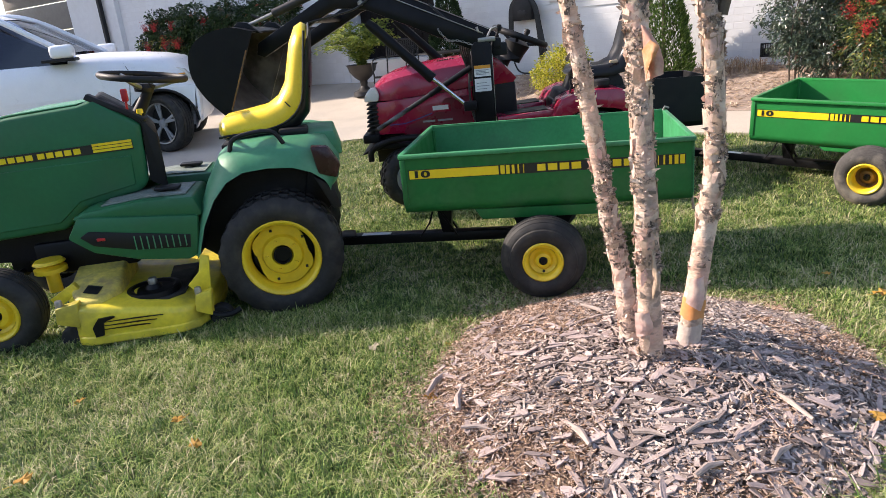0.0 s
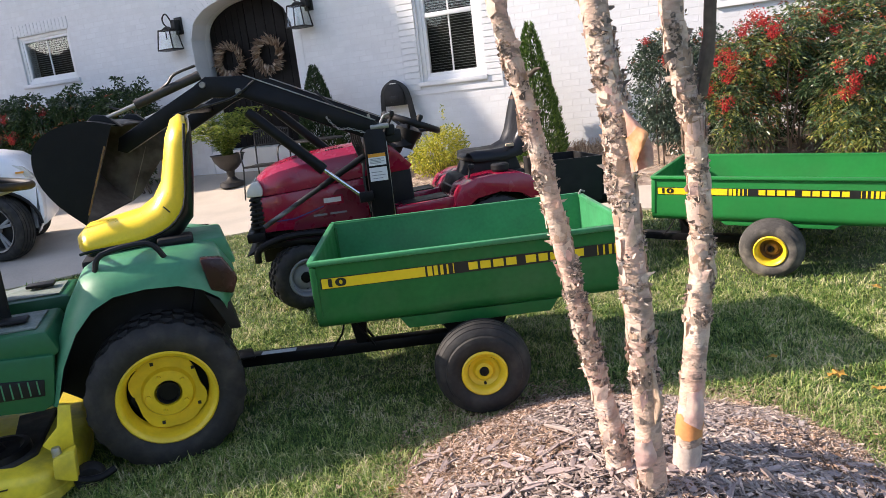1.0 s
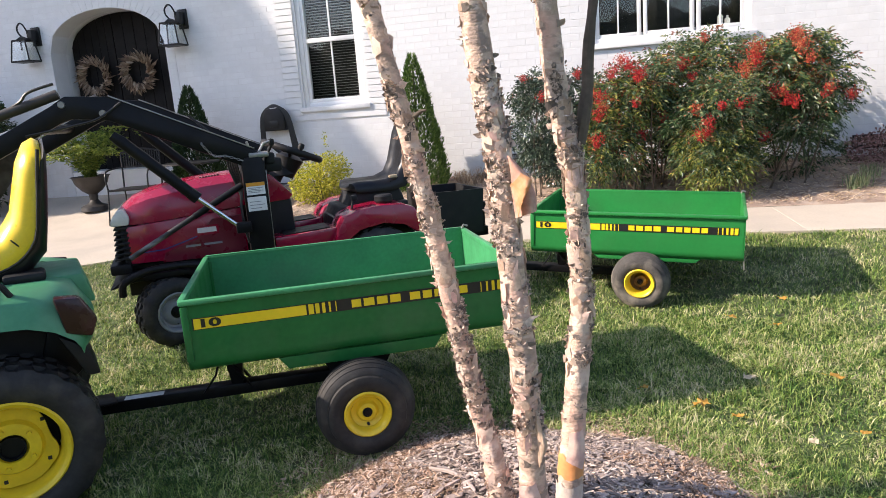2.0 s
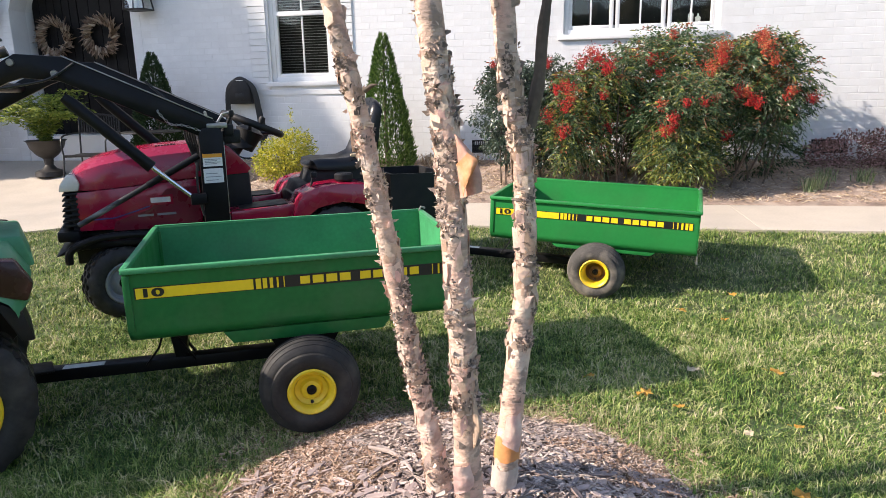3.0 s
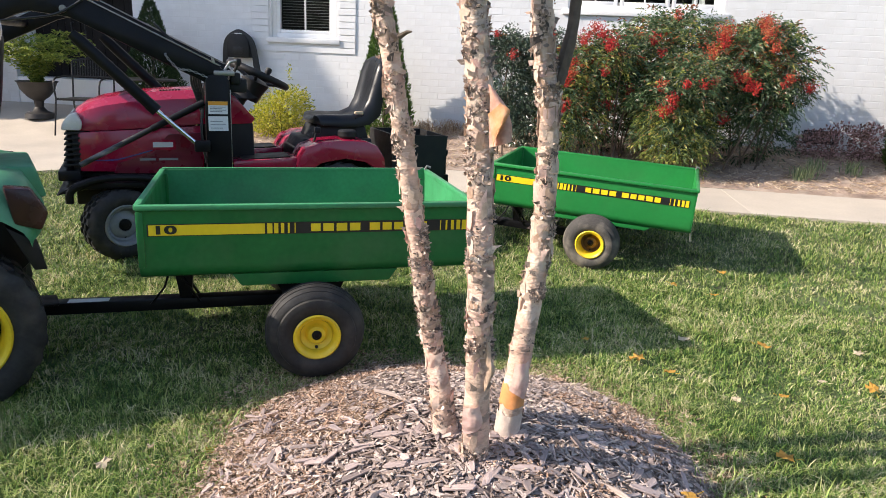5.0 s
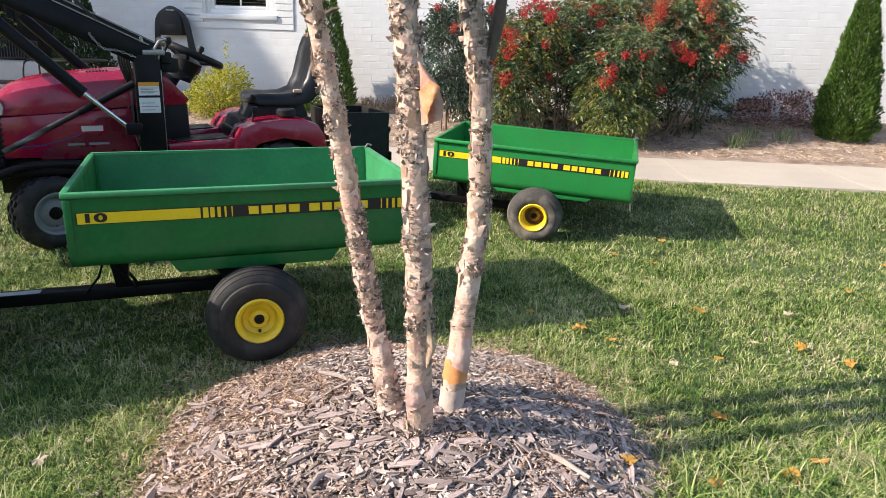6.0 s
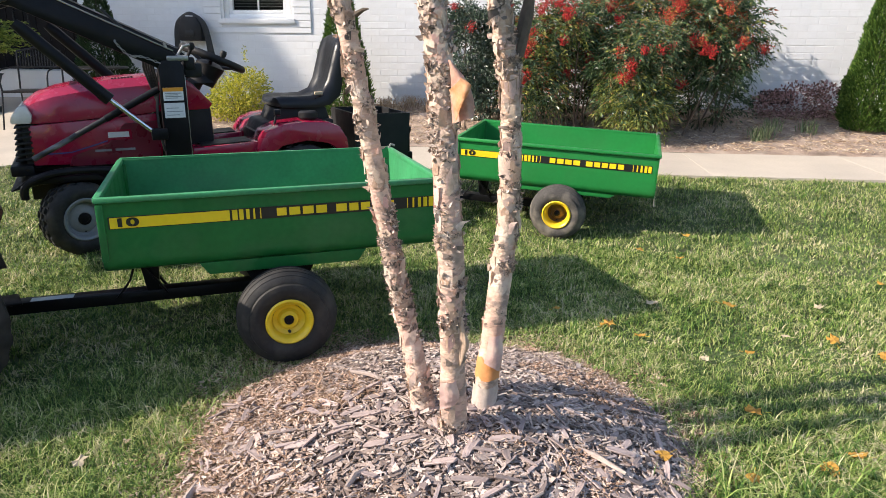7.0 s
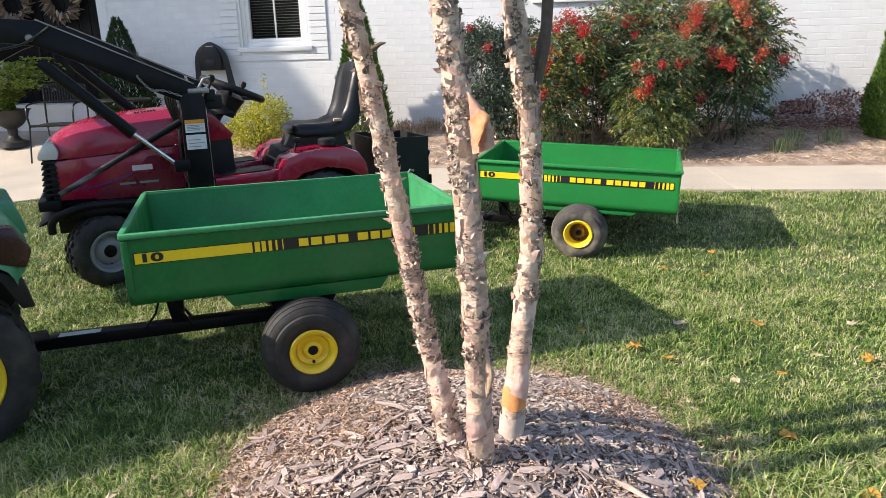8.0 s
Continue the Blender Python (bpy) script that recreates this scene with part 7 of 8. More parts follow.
for k, (b0, b1) in enumerate((((-0.80, 2.33, 2.3), (-1.7, 2.0, 3.6)), ((-0.9, 2.3, 2.8), (-0.6, 1.5, 3.9)), ((-0.46, 2.26, 2.4), (-0.5, 3.1, 3.8)), ((-0.48, 2.25, 2.9), (0.2, 1.9, 4.2)), ((-0.25, 2.37, 2.5), (0.55, 2.7, 3.9)), ((-0.2, 2.4, 3.0), (-0.3, 2.9, 4.6)))):
    v0, v1 = Vector(b0), Vector(b1)
    mid_ = (v0 + v1) / 2 + Vector((0, 0, 0.15))
    part("limb", tube(smooth_line([v0, mid_, v1], 5), [0.014, 0.013, 0.012, 0.011, 0.010, 0.009, 0.008, 0.007, 0.006, 0.004, 0.003], 8), M["stem"], birch)
    for _ in range(80):
        q = v0.lerp(v1, crng.uniform(0.5, 1.05)) + Vector(crng.normal(0, 0.22, 3))
        crown_pts.append(list(q))
        crown_dirs.append(list(crng.normal(0, 1, 3) - np.array([0, 0, 0.6])))
cr = new("crown", scatter_mesh("crown", leaf_cards(np.array(crown_pts), np.array(crown_dirs), 0.055, 0.035, crng), 4, LEAF_FACES, M["leaf"]))
cr.parent = birch
tagged(cr, "thin crown of yellow autumn leaves")

# ---------------------------------------------------------------- shrubs
def foliage(name, centres, directions, length, width, material, parent, rng, droop=0.25, label=""):
    ob = new(name, scatter_mesh(name, leaf_cards(centres, directions, length, width, rng, droop)[:, :4], 2, LEAF_SIMPLE, material))
    ob.parent = parent
    tagged(ob, label, kind="stuff")
    return ob


def lobe_points(lobes, n, rng, shell=0.45):
    """Points in the outer shell of a set of ellipsoids, with directions that point outward."""
    vol = np.array([l[3] * l[4] * l[5] for l in lobes]) ** 0.7
    which = rng.choice(len(lobes), n, p=vol / vol.sum())
    L = np.array(lobes)[which]
    d = rng.normal(size=(n, 3))
    d /= np.linalg.norm(d, axis=1, keepdims=True)
    r = 1 - shell * rng.uniform(0, 1, n) ** 1.4
    # clumps: push in and out by a slow noise so that gaps show
    k = np.array([noise.noise((p[0] * 2.2 + q * 3.1, p[1] * 2.2, p[2] * 2.2)) for p, q in zip(d, which)])
    r = r * (1 + 0.30 * k)
    return L[:, :3] + d * L[:, 3:6] * r[:, None], d


def tuft_points(lobes, n, rng, per=42, size=0.062):
    """Leaves gathered in small sprays on the outer shell of the lobes, so that gaps stay between them."""
    c, d = lobe_points(lobes, max(8, n // per), rng)
    w = rng.integers(0, len(c), n)
    o = rng.normal(0, 1, (n, 3))
    o /= np.linalg.norm(o, axis=1, keepdims=True)
    s = size * rng.uniform(0.5, 1.5, len(c))[w][:, None]
    return c[w] + o * s * rng.uniform(0.2, 1.0, (n, 1)) * np.array([1.25, 1.25, 0.75]), d[w] * 0.5 + o * 0.9


def frond_leaves(origins, outward, length, width, rng, pairs=5, reach=0.15):
    """Feathered sprays: each origin carries an arching rib with paired leaflets and one at its tip."""
    n = len(origins)
    d = outward + rng.normal(0, 0.35, (n, 3))
    d /= np.linalg.norm(d, axis=1, keepdims=True)
    side = np.cross(d, np.array([0, 0, 1.0]) + rng.normal(0, 0.35, (n, 3)))
    side /= np.linalg.norm(side, axis=1, keepdims=True)
    reach = reach * rng.uniform(0.6, 1.3, n)
    cs, ds = [], []
    for k in range(pairs * 2 + 1):
        u = (k // 2 + 1) / (pairs + 1)
        rib = origins + d * (reach * u)[:, None] - np.array([0, 0, 1.0]) * (0.55 * reach * u * u)[:, None]
        sgn = 0.0 if k == pairs * 2 else (1.0 if k % 2 else -1.0)
        cs.append(rib + side * sgn * 0.006 + rng.normal(0, 0.004, (n, 3)))
        ds.append(d * (0.65 if sgn else 1.0) + side * sgn + np.array([0, 0, -0.25]) + rng.normal(0, 0.22, (n, 3)))
    return np.concatenate(cs), np.concatenate(ds)


def berries(parent, spots, rng, per=150, material="berry"):
    """Hanging panicles; spots: (x, y, z, size), the size 1 being a hand's length."""
    c = []
    for x_, y_, z_, big in spots:
        k = int(per * big * rng.uniform(0.8, 1.2))
        u = rng.uniform(0, 1, k)
        spread = 0.072 * big ** 0.6 * (1.1 - 0.7 * u)[:, None] * np.array([1.15, 0.8, 0.8])
        o = rng.normal(0, 1, (k, 3))
        o /= np.linalg.norm(o, axis=1, keepdims=True)
        c.append(np.array((x_, y_, z_ + 0.045 * big)) + o * spread * rng.uniform(0.3, 1.25, (k, 1)) + np.stack([np.zeros(k), np.zeros(k), -0.10 * big ** 0.6 * u], 1))
    c = np.concatenate(c)
    r = rng.uniform(0.0055, 0.0085, len(c))[:, None]
    offs = np.array([(1, 0, 0), (-1, 0, 0), (0, 1, 0), (0, -1, 0), (0, 0, 1), (0, 0, -1)], float)
    v = c[:, None, :] + offs[None] * r[:, None]
    f = [(0, 2, 4), (2, 1, 4), (1, 3, 4), (3, 0, 4), (2, 0, 5), (1, 2, 5), (3, 1, 5), (0, 3, 5)]
    ob = new("berry_spray", scatter_mesh("berry_spray", v, 8, f, M[material], smooth=True))
    ob.parent = parent
    tagged(ob, "hanging clusters of red berries", kind="stuff")


def front_of(lobes, x, z):
    """The face of the lobes towards the lawn at x and z, just inside the leaves."""
    best = 0.0
    for cx, cy, cz, rx, ry, rz in lobes:
        q = 1 - ((x - cx) / rx) ** 2 - ((z - cz) / rz) ** 2
        best = min(best, cy - ry * math.sqrt(max(q, 0.02)))
    return best - 0.03


def nandina(x, y, lobes, seed, counts, label, red=(), orange=(), stems=9):
    """counts: material, number of leaves, leaf size, lowest and highest, and whether they grow in fronds; red, orange: berry clusters (x, z, size)."""
    rng = np.random.default_rng(seed)
    z0 = ground_z(y) + 0.03
    s = thing("berry_shrub", pose(x, y, z0), label, "shrub", "berry shrubs by the house")
    st = B()
    for k in range(stems):
        a = rng.uniform(0, 2 * math.pi)
        l = lobes[int(rng.integers(len(lobes)))]
        top = Vector((l[0] + rng.normal(0, 0.4) * l[3], l[1] + rng.normal(0, 0.4) * l[4], l[2] + 0.3 * l[5]))
        b0 = Vector((0.22 * math.cos(a) + l[0] * 0.4, 0.15 * math.sin(a) + l[1] * 0.4, -0.02))
        merge(st, tube(smooth_line([b0, b0.lerp(top, 0.5) + Vector((rng.normal(0, 0.03), rng.normal(0, 0.03), 0.05)), top], 3), [0.010, 0.009, 0.009, 0.008, 0.007, 0.006, 0.004], 6))
    tagged(part("woody_base", st, M["stem"], s), "thin bare brown stems", kind="stuff")
    for mt, n, (ln, wd), zmin, zmax, feathered in counts:
        if feathered:
            o, d = lobe_points(lobes, n // 11 * 2, rng, 0.42)
            keep = (o[:, 2] > zmin) & (o[:, 2] < zmax)
            o, d = o[keep][:n // 11], d[keep][:n // 11]
            p, d = frond_leaves(o - d * 0.07, d * np.array([1, 1, 0.6]) + np.array([0, 0, 0.25]), ln, wd, rng)
        else:
            p, d = tuft_points(lobes, int(n * 1.6), rng)
            keep = (p[:, 2] > zmin) & (p[:, 2] < zmax)
            p, d = p[keep][:n], d[keep][:n]
            d = d * 0.9 + rng.normal(0, 0.40, d.shape) + np.array([0, 0, 0.05])
        foliage("foliage", p, d, ln, wd, M[mt], s, rng, 0.3)
    for spots, material in ((red, "berry"), (orange, "berry_orange")):
        if spots:
            berries(s, [(bx_, front_of(lobes, bx_, bz_), bz_, big) for bx_, bz_, big in spots], rng, material=material)
    return s


LEAFS = (0.046, 0.0125)
OVAL = (0.034, 0.017)
# Dark fill leaves put shade into the lower insides of the shrubs below.
nandina(-0.62, 8.35, [(-0.05, 0, 0.78, 0.42, 0.42, 0.52), (0.15, -0.05, 0.5, 0.38, 0.38, 0.42), (-0.1, 0.05, 1.12, 0.30, 0.3, 0.22), (0.32, 0.1, 1.05, 0.30, 0.3, 0.30)], 31, [("holly", 24000, OVAL, 0.10, 2, False), ("nandina_red", 400, LEAFS, 1.05, 2, True)], "dense dark green shrub with a few red tips", [(-0.04, 1.07, 0.6), (-0.24, 1.28, 0.5), (0.33, 1.28, 0.6)])
nandina(0.15, 8.22, [(-0.05, 0, 0.95, 0.42, 0.42, 0.42), (0.25, 0, 1.18, 0.36, 0.4, 0.32), (-0.15, -0.12, 0.55, 0.36, 0.34, 0.40)], 32, [("nandina", 11000, LEAFS, 0.15, 2, True), ("cedar_and_shade", 4000, LEAFS, 0.1, 1.2, False), ("nandina_red", 1700, LEAFS, 0.40, 2, True), ("nandina_low", 5500, LEAFS, 0.05, 1.25, True)], "heavenly bamboo shrub with bronze leaves and red berries", [(0.16, 1.24, 1.5), (0.07, 1.36, 1.2), (-0.09, 1.29, 1.3), (-0.22, 1.05, 1.2), (-0.23, 0.87, 1.3), (-0.42, 0.75, 1.1), (-0.26, 0.62, 1.1), (-0.34, 1.04, 0.7), (0.13, 0.98, 0.6), (0.19, 0.64, 1.0)], [(0.0, 1.42, 0.7), (-0.18, 0.97, 0.8)])
nandina(0.80, 8.45, [(0.0, 0, 1.20, 0.46, 0.4, 0.40), (0.30, 0.05, 1.30, 0.4, 0.4, 0.34), (-0.05, -0.1, 0.75, 0.30, 0.3, 0.35), (0.15, 0.2, 0.48, 0.46, 0.24, 0.46), (-0.50, 0.12, 0.45, 0.42, 0.24, 0.45)], 33, [("nandina", 17000, LEAFS, 0.25, 2, True), ("cedar_and_shade", 6500, LEAFS, 0.02, 1.0, False), ("nandina_red", 900, LEAFS, 1.2, 2, True), ("nandina_low", 1800, LEAFS, 1.1, 2, True)], "heavenly bamboo shrub, dark green with red berries", [(-0.23, 0.75, 0.8), (-0.06, 1.26, 0.9), (0.04, 1.13, 0.7)], [(0.18, 1.52, 0.7)])
nandina(1.02, 7.98, [(0.0, 0, 0.82, 0.46, 0.36, 0.40), (0.02, -0.02, 0.42, 0.40, 0.32, 0.36), (0.15, 0.0, 1.05, 0.32, 0.3, 0.26)], 34, [("nandina", 12000, LEAFS, 0.3, 2, True), ("cedar_and_shade", 3000, LEAFS, 0.1, 1.0, False), ("nandina_low", 7500, LEAFS, 0.02, 0.72, True), ("nandina_low", 900, LEAFS, 0.8, 2, True)], "heavenly bamboo shrub, light green below with red berries", [(-0.08, 0.80, 0.9), (-0.09, 0.72, 0.8), (-0.15, 0.67, 1.0), (0.03, 0.94, 0.5), (0.20, 0.94, 0.6), (0.30, 0.95, 0.6), (0.46, 0.62, 0.9)], [(-0.20, 0.92, 0.8), (0.26, 1.24, 1.2)])
nandina(1.78, 8.25, [(0.0, 0, 1.15, 0.46, 0.42, 0.40), (0.30, 0.05, 1.05, 0.36, 0.4, 0.42), (0.05, -0.08, 0.75, 0.40, 0.34, 0.32), (-0.2, 0, 1.32, 0.32, 0.32, 0.22), (0.0, 0.25, 0.45, 0.55, 0.24, 0.45), (0.15, 0.50, 1.10, 0.40, 0.32, 0.45), (0.15, 0.0, 1.42, 0.30, 0.3, 0.18)], 35, [("nandina", 20000, LEAFS, 0.22, 2, True), ("cedar_and_shade", 7000, LEAFS, 0.02, 1.0, False), ("nandina_red", 2000, LEAFS, 0.95, 2, True), ("nandina_low", 1800, LEAFS, 0.9, 2, True)], "tall heavenly bamboo shrub with bronze top and red berries", [(-0.36, 1.30, 1.0), (-0.21, 0.97, 0.9), (-0.10, 0.90, 1.2), (-0.03, 0.86, 0.9), (0.25, 0.94, 0.7), (0.50, 0.91, 0.8)], [(-0.36, 1.38, 1.6), (-0.42, 1.24, 1.3), (0.02, 1.40, 1.7), (0.0, 1.50, 1.2), (0.08, 1.28, 1.2), (0.28, 0.98, 0.7), (-0.14, 0.98, 0.7)])
# dark hedge by the driveway; the house's shade is put into its leaf colours
for k, (hx, hy) in enumerate(((-10.9, 8.35), (-10.1, 8.3), (-9.3, 8.4), (-8.5, 8.5))):
    nandina(hx, hy, [(0, 0, 0.95, 0.62, 0.5, 0.65), (0.2, -0.1, 1.25, 0.5, 0.4, 0.45), (-0.2, 0, 0.5, 0.5, 0.45, 0.45)], 50 + k, [("holly", 3300, (0.060, 0.022), 0.1, 2.2, False), ("cedar_and_shade", 9000, (0.065, 0.024), 0.1, 2.2, False), ("nandina_red", 500, (0.065, 0.022), 0.6, 2.2, True)] + ([("nandina_low", 3000, (0.065, 0.022), 0.1, 1.2, True)] if k == 0 else []), "dark green berry shrub, house shade put into its leaves", [(-0.25 + 0.13 * q - 0.05 * k, 0.75 + 0.31 * ((q * 2 + k) % 3), 1.6 - 0.2 * (q % 3)) for q in range((5, 4, 1, 0)[k])], stems=8)


def conifer(name, x, y, z0, height, radius, n, material, seed, label, round_top=0.8):
    """Dense columnar evergreen of short upright sprays."""
    rng = np.random.default_rng(seed)
    s = thing(name, pose(x, y, z0), label, "shrub", "clipped evergreens")
    part("trunk", tube([(0, 0, -0.03), (0, 0, height * 0.9)], [0.03, 0.006], 8), M["stem"], s)
    u = rng.uniform(0, 1, n)
    h = 1 - (1 - u) ** 0.62
    a = rng.uniform(0, 2 * np.pi, n)
    prof = radius * np.minimum(1.0, (1 - h) ** round_top * 1.12 + 0.03) * (0.85 + 0.15 * np.minimum(1, h / 0.08))
    lump = np.array([noise.noise((math.cos(q) * 2.2, math.sin(q) * 2.2, w * height * 3.5 + seed)) + 0.9 * noise.noise((math.cos(q) * 6, math.sin(q) * 6, w * height * 9 + seed)) for q, w in zip(a, h)])
    r = prof * (1 + 0.20 * lump) * (1 - 0.30 * rng.uniform(0, 1, n) ** 2)
    c = np.stack([r * np.cos(a), r * np.sin(a), h * height * 0.97 + 0.02], 1)
    d = np.stack([np.cos(a) * 0.75, np.sin(a) * 0.75, np.full(n, 0.8)], 1) + rng.normal(0, 0.3, (n, 3))
    foliage("foliage", c, d, 0.042, 0.013, M[material], s, rng, -0.1)
    return s


conifer("arborvitae", -2.21, 8.70, ground_z(8.72), 1.66, 0.325, 15000, "arbor", 61, "slim clipped arborvitae against the white wall")
conifer("arborvitae", 3.66, 8.55, ground_z(8.5), 1.75, 0.285, 26000, "arbor", 62, "broad clipped arborvitae at the end of the bed", 0.75)
conifer("evergreen", -5.22, 8.75, ground_z(8.7), 1.52, 0.36, 17000, "cedar_and_shade", 63, "dark pointed evergreen beside the doorway")


def golden(x, y):
    rng = np.random.default_rng(71)
    s = thing("golden_shrub", pose(x, y, ground_z(y)), "small yellow-green leafy shrub at the foot of the wall", "shrub")
    lobes = [(0, 0, 0.30, 0.33, 0.3, 0.28), (0.12, 0, 0.42, 0.22, 0.2, 0.20), (-0.15, -0.05, 0.22, 0.24, 0.22, 0.2)]
    p, d = lobe_points(lobes, 5200, rng, 0.5)
    p[:, 2] = np.abs(p[:, 2])
    foliage("foliage", p, d + rng.normal(0, 0.5, d.shape), 0.032, 0.018, M["gold"], s, rng, 0.1)
    tip = np.stack([rng.normal(0.10, 0.012, 60), rng.normal(0, 0.012, 60), rng.uniform(0.5, 0.86, 60)], 1)
    foliage("shoot", tip, rng.normal(0, 1, (60, 3)) + np.array([0, 0, 0.5]), 0.03, 0.015, M["gold"], s, rng, 0.1)
    st = B()
    for k in range(9):
        a = k * 0.7
        merge(st, tube([(0.03 * math.cos(a), 0.03 * math.sin(a), -0.02), (0.16 * math.cos(a), 0.16 * math.sin(a), 0.4)], [0.006, 0.002], 5))
    tagged(part("woody_base", st, M["stem"], s), kind="stuff")


golden(-3.40, 8.45)

# faded flowers and strap-leaved tufts at the far end of the bed
rng = np.random.default_rng(81)
mum = thing("faded_mums", pose(3.02, 8.85, ground_z(8.85)), "low mound of faded pink-brown chrysanthemums", "flowers")
p, d = lobe_points([(0, 0, 0.18, 0.40, 0.25, 0.22), (-0.28, 0, 0.14, 0.25, 0.2, 0.18), (0.3, 0, 0.2, 0.25, 0.2, 0.22)], 3600, rng, 0.4)
p[:, 2] = np.abs(p[:, 2])
foliage("flower_mass", p, d, 0.03, 0.022, M["mum"], mum, rng, 0.0)


def tuft(name, x, y, n, height, spread, material, label, category, group, seed, width=0.007):
    rng = np.random.default_rng(seed)
    a = rng.uniform(0, 2 * np.pi, n)
    b = np.stack([rng.normal(0, spread * 0.3, n), rng.normal(0, spread * 0.3, n), np.zeros(n)], 1)
    o = np.stack([np.cos(a), np.sin(a), np.zeros(n)], 1)
    h = (height * rng.uniform(0.6, 1.1, n))[:, None]
    s = (spread * rng.uniform(0.3, 1.2, n))[:, None]
    side = np.stack([-np.sin(a), np.cos(a), np.zeros(n)], 1) * width / 2
    up = np.array([0, 0, 1.0])
    m1 = b + o * s * 0.35 + up * h * 0.75
    m2 = b + o * s + up * h * 0.85
    v = np.stack([b - side, b + side, m1 + side, m1 - side, m2], 1)
    ob = new(name, scatter_mesh(name, v, 3, [(0, 1, 2), (0, 2, 3), (3, 2, 4)], M[material]))
    ob.matrix_world = pose(x, y, ground_z(y) + 0.02)
    return tagged(ob, label, category, group, kind="")


for k, (tx, ty) in enumerate(((2.36, 8.06), (2.62, 8.40), (2.98, 8.36), (2.48, 8.16))):
    tuft("border_grass", tx, ty, (70, 60, 60, 45)[k], 0.19, (0.13, 0.16, 0.16, 0.12)[k], "blade", "tuft of strap-leaved border grass in the mulch", "plant", "border grass tufts", 90 + k)
for k, (tx, ty) in enumerate(((-1.75, 8.95), (-1.45, 9.0), (-1.2, 8.92), (-1.6, 8.75))):
    tuft("dry_grass", tx, ty, 120, 0.17, 0.20, "straw", "tuft of dry straw-coloured grass by the wall", "plant", "dry grass tufts", 100 + k, 0.005)

# straw over the bed
rng = np.random.default_rng(120)
n = 10500
bxy = np.stack([rng.uniform(-4.3, 6.0, n), rng.uniform(7.66, 9.15, n)], 1)
zz = ground_z_np(bxy[:, 1]) + 0.045 + rng.uniform(-0.005, 0.015, n)
pc = np.stack([bxy[:, 0], bxy[:, 1], zz], 1)
sz = rng.uniform(0.012, 0.07, n)
straw = scatter_mesh("bed_straw", slabs(pc, np.tile([0, -0.15, 1.0], (n, 1)), (sz, rng.uniform(0.003, 0.012, n), np.full(n, 0.003)), rng, 0.3), 6, LITTER_FACES, M["straw"])
tagged(new("bed_straw", straw), "pale shredded straw mulch over the bed", "mulch", kind="stuff")

# ---------------------------------------------------------------- things by the porch
urn = thing("planter_urn", pose(-6.72, 8.55, ground_z(8.55) + 0.02), "dark metal urn planted with a bushy fern", "planter")
part("bowl", lathe([(0.0, 0.40), (0.25, 0.46), (0.225, 0.44), (0.20, 0.36), (0.13, 0.27), (0.06, 0.22), (0.05, 0.14), (0.09, 0.09), (0.17, 0.06), (0.18, 0.0), (0, 0)], 28, "z"), M["bronze"], urn)
rng = np.random.default_rng(130)
n = 5200
fa = rng.uniform(0, 2 * np.pi, n)
fu = rng.uniform(0, 1, n)
frond = rng.integers(0, 70, n)
fa = frond * 2.399 + rng.normal(0, 0.06, n)
reach = (0.36 + 0.36 * ((frond * 7) % 10) / 10) * fu
hgt = 0.42 + 0.75 * np.sin(fu * 2.25) * (0.45 + 0.5 * ((frond * 3) % 7) / 7)
fc = np.stack([reach * np.cos(fa), reach * np.sin(fa), hgt], 1)
fd = np.stack([np.cos(fa + rng.choice([-1.2, 1.2], n)), np.sin(fa + rng.choice([-1.2, 1.2], n)), rng.normal(0.1, 0.3, n)], 1)
foliage("fern", fc, fd, 0.06, 0.02, M["fern"], urn, rng, 0.2, "yellow-green fern")

chair = thing("patio_chair", pose(-5.72, 8.10, ground_z(8.1) + 0.02, 0, 0, 15), "black wrought-iron patio chair with a slatted back", "chair")
part("seat", merge(box(-0.24, 0.24, -0.24, 0.24, 0.40, 0.415, 0.006), tube([(-0.24, -0.24, 0.42), (0.24, -0.24, 0.42)], 0.010, 8)), M["iron"], chair)
for sx in (-0.24, 0.24):
    for sy, ty in ((-0.24, -0.30), (0.24, 0.32)):
        part("leg", tube([(sx, sy, 0.42), (sx * 1.1, ty, 0.0)], 0.010, 8), M["iron"], chair)
    part("back_post", tube([(sx, 0.24, 0.42), (sx, 0.30, 0.84)], 0.011, 8), M["iron"], chair)
    part("arm", tube(smooth_line([(sx, 0.28, 0.66), (sx * 1.06, 0.0, 0.66), (sx * 1.06, -0.22, 0.62), (sx, -0.24, 0.42)], 4), 0.010, 8), M["iron"], chair)
part("back_rail", tube(smooth_line([(-0.24, 0.30, 0.84), (0, 0.32, 0.88), (0.24, 0.30, 0.84)], 5), 0.011, 8), M["iron"], chair)
part("back_rail", tube([(-0.24, 0.275, 0.66), (0.24, 0.275, 0.66)], 0.009, 8), M["iron"], chair)
for k in range(15):
    xx = -0.21 + 0.03 * k
    part("slat", tube([(xx, 0.275, 0.66), (xx, 0.305, 0.855)], 0.006, 6), M["iron"], chair)
table = thing("patio_table", pose(-4.98, 8.2, ground_z(8.2) + 0.02), "small round black metal patio table", "table")
part("top", lathe([(0, 0.66), (0.33, 0.66), (0.34, 0.65), (0.33, 0.64), (0, 0.64)], 32, "z"), M["iron"], table)
part("pedestal", lathe([(0.02, 0.64), (0.02, 0.10), (0.16, 0.02), (0.17, 0.0), (0, 0)], 16, "z"), M["iron"], table)

hose = thing("hose_hanger", pose(-4.22, WALL_Y - 0.10, 0), "black garden hose looped over a wall hanger", "garden hose")
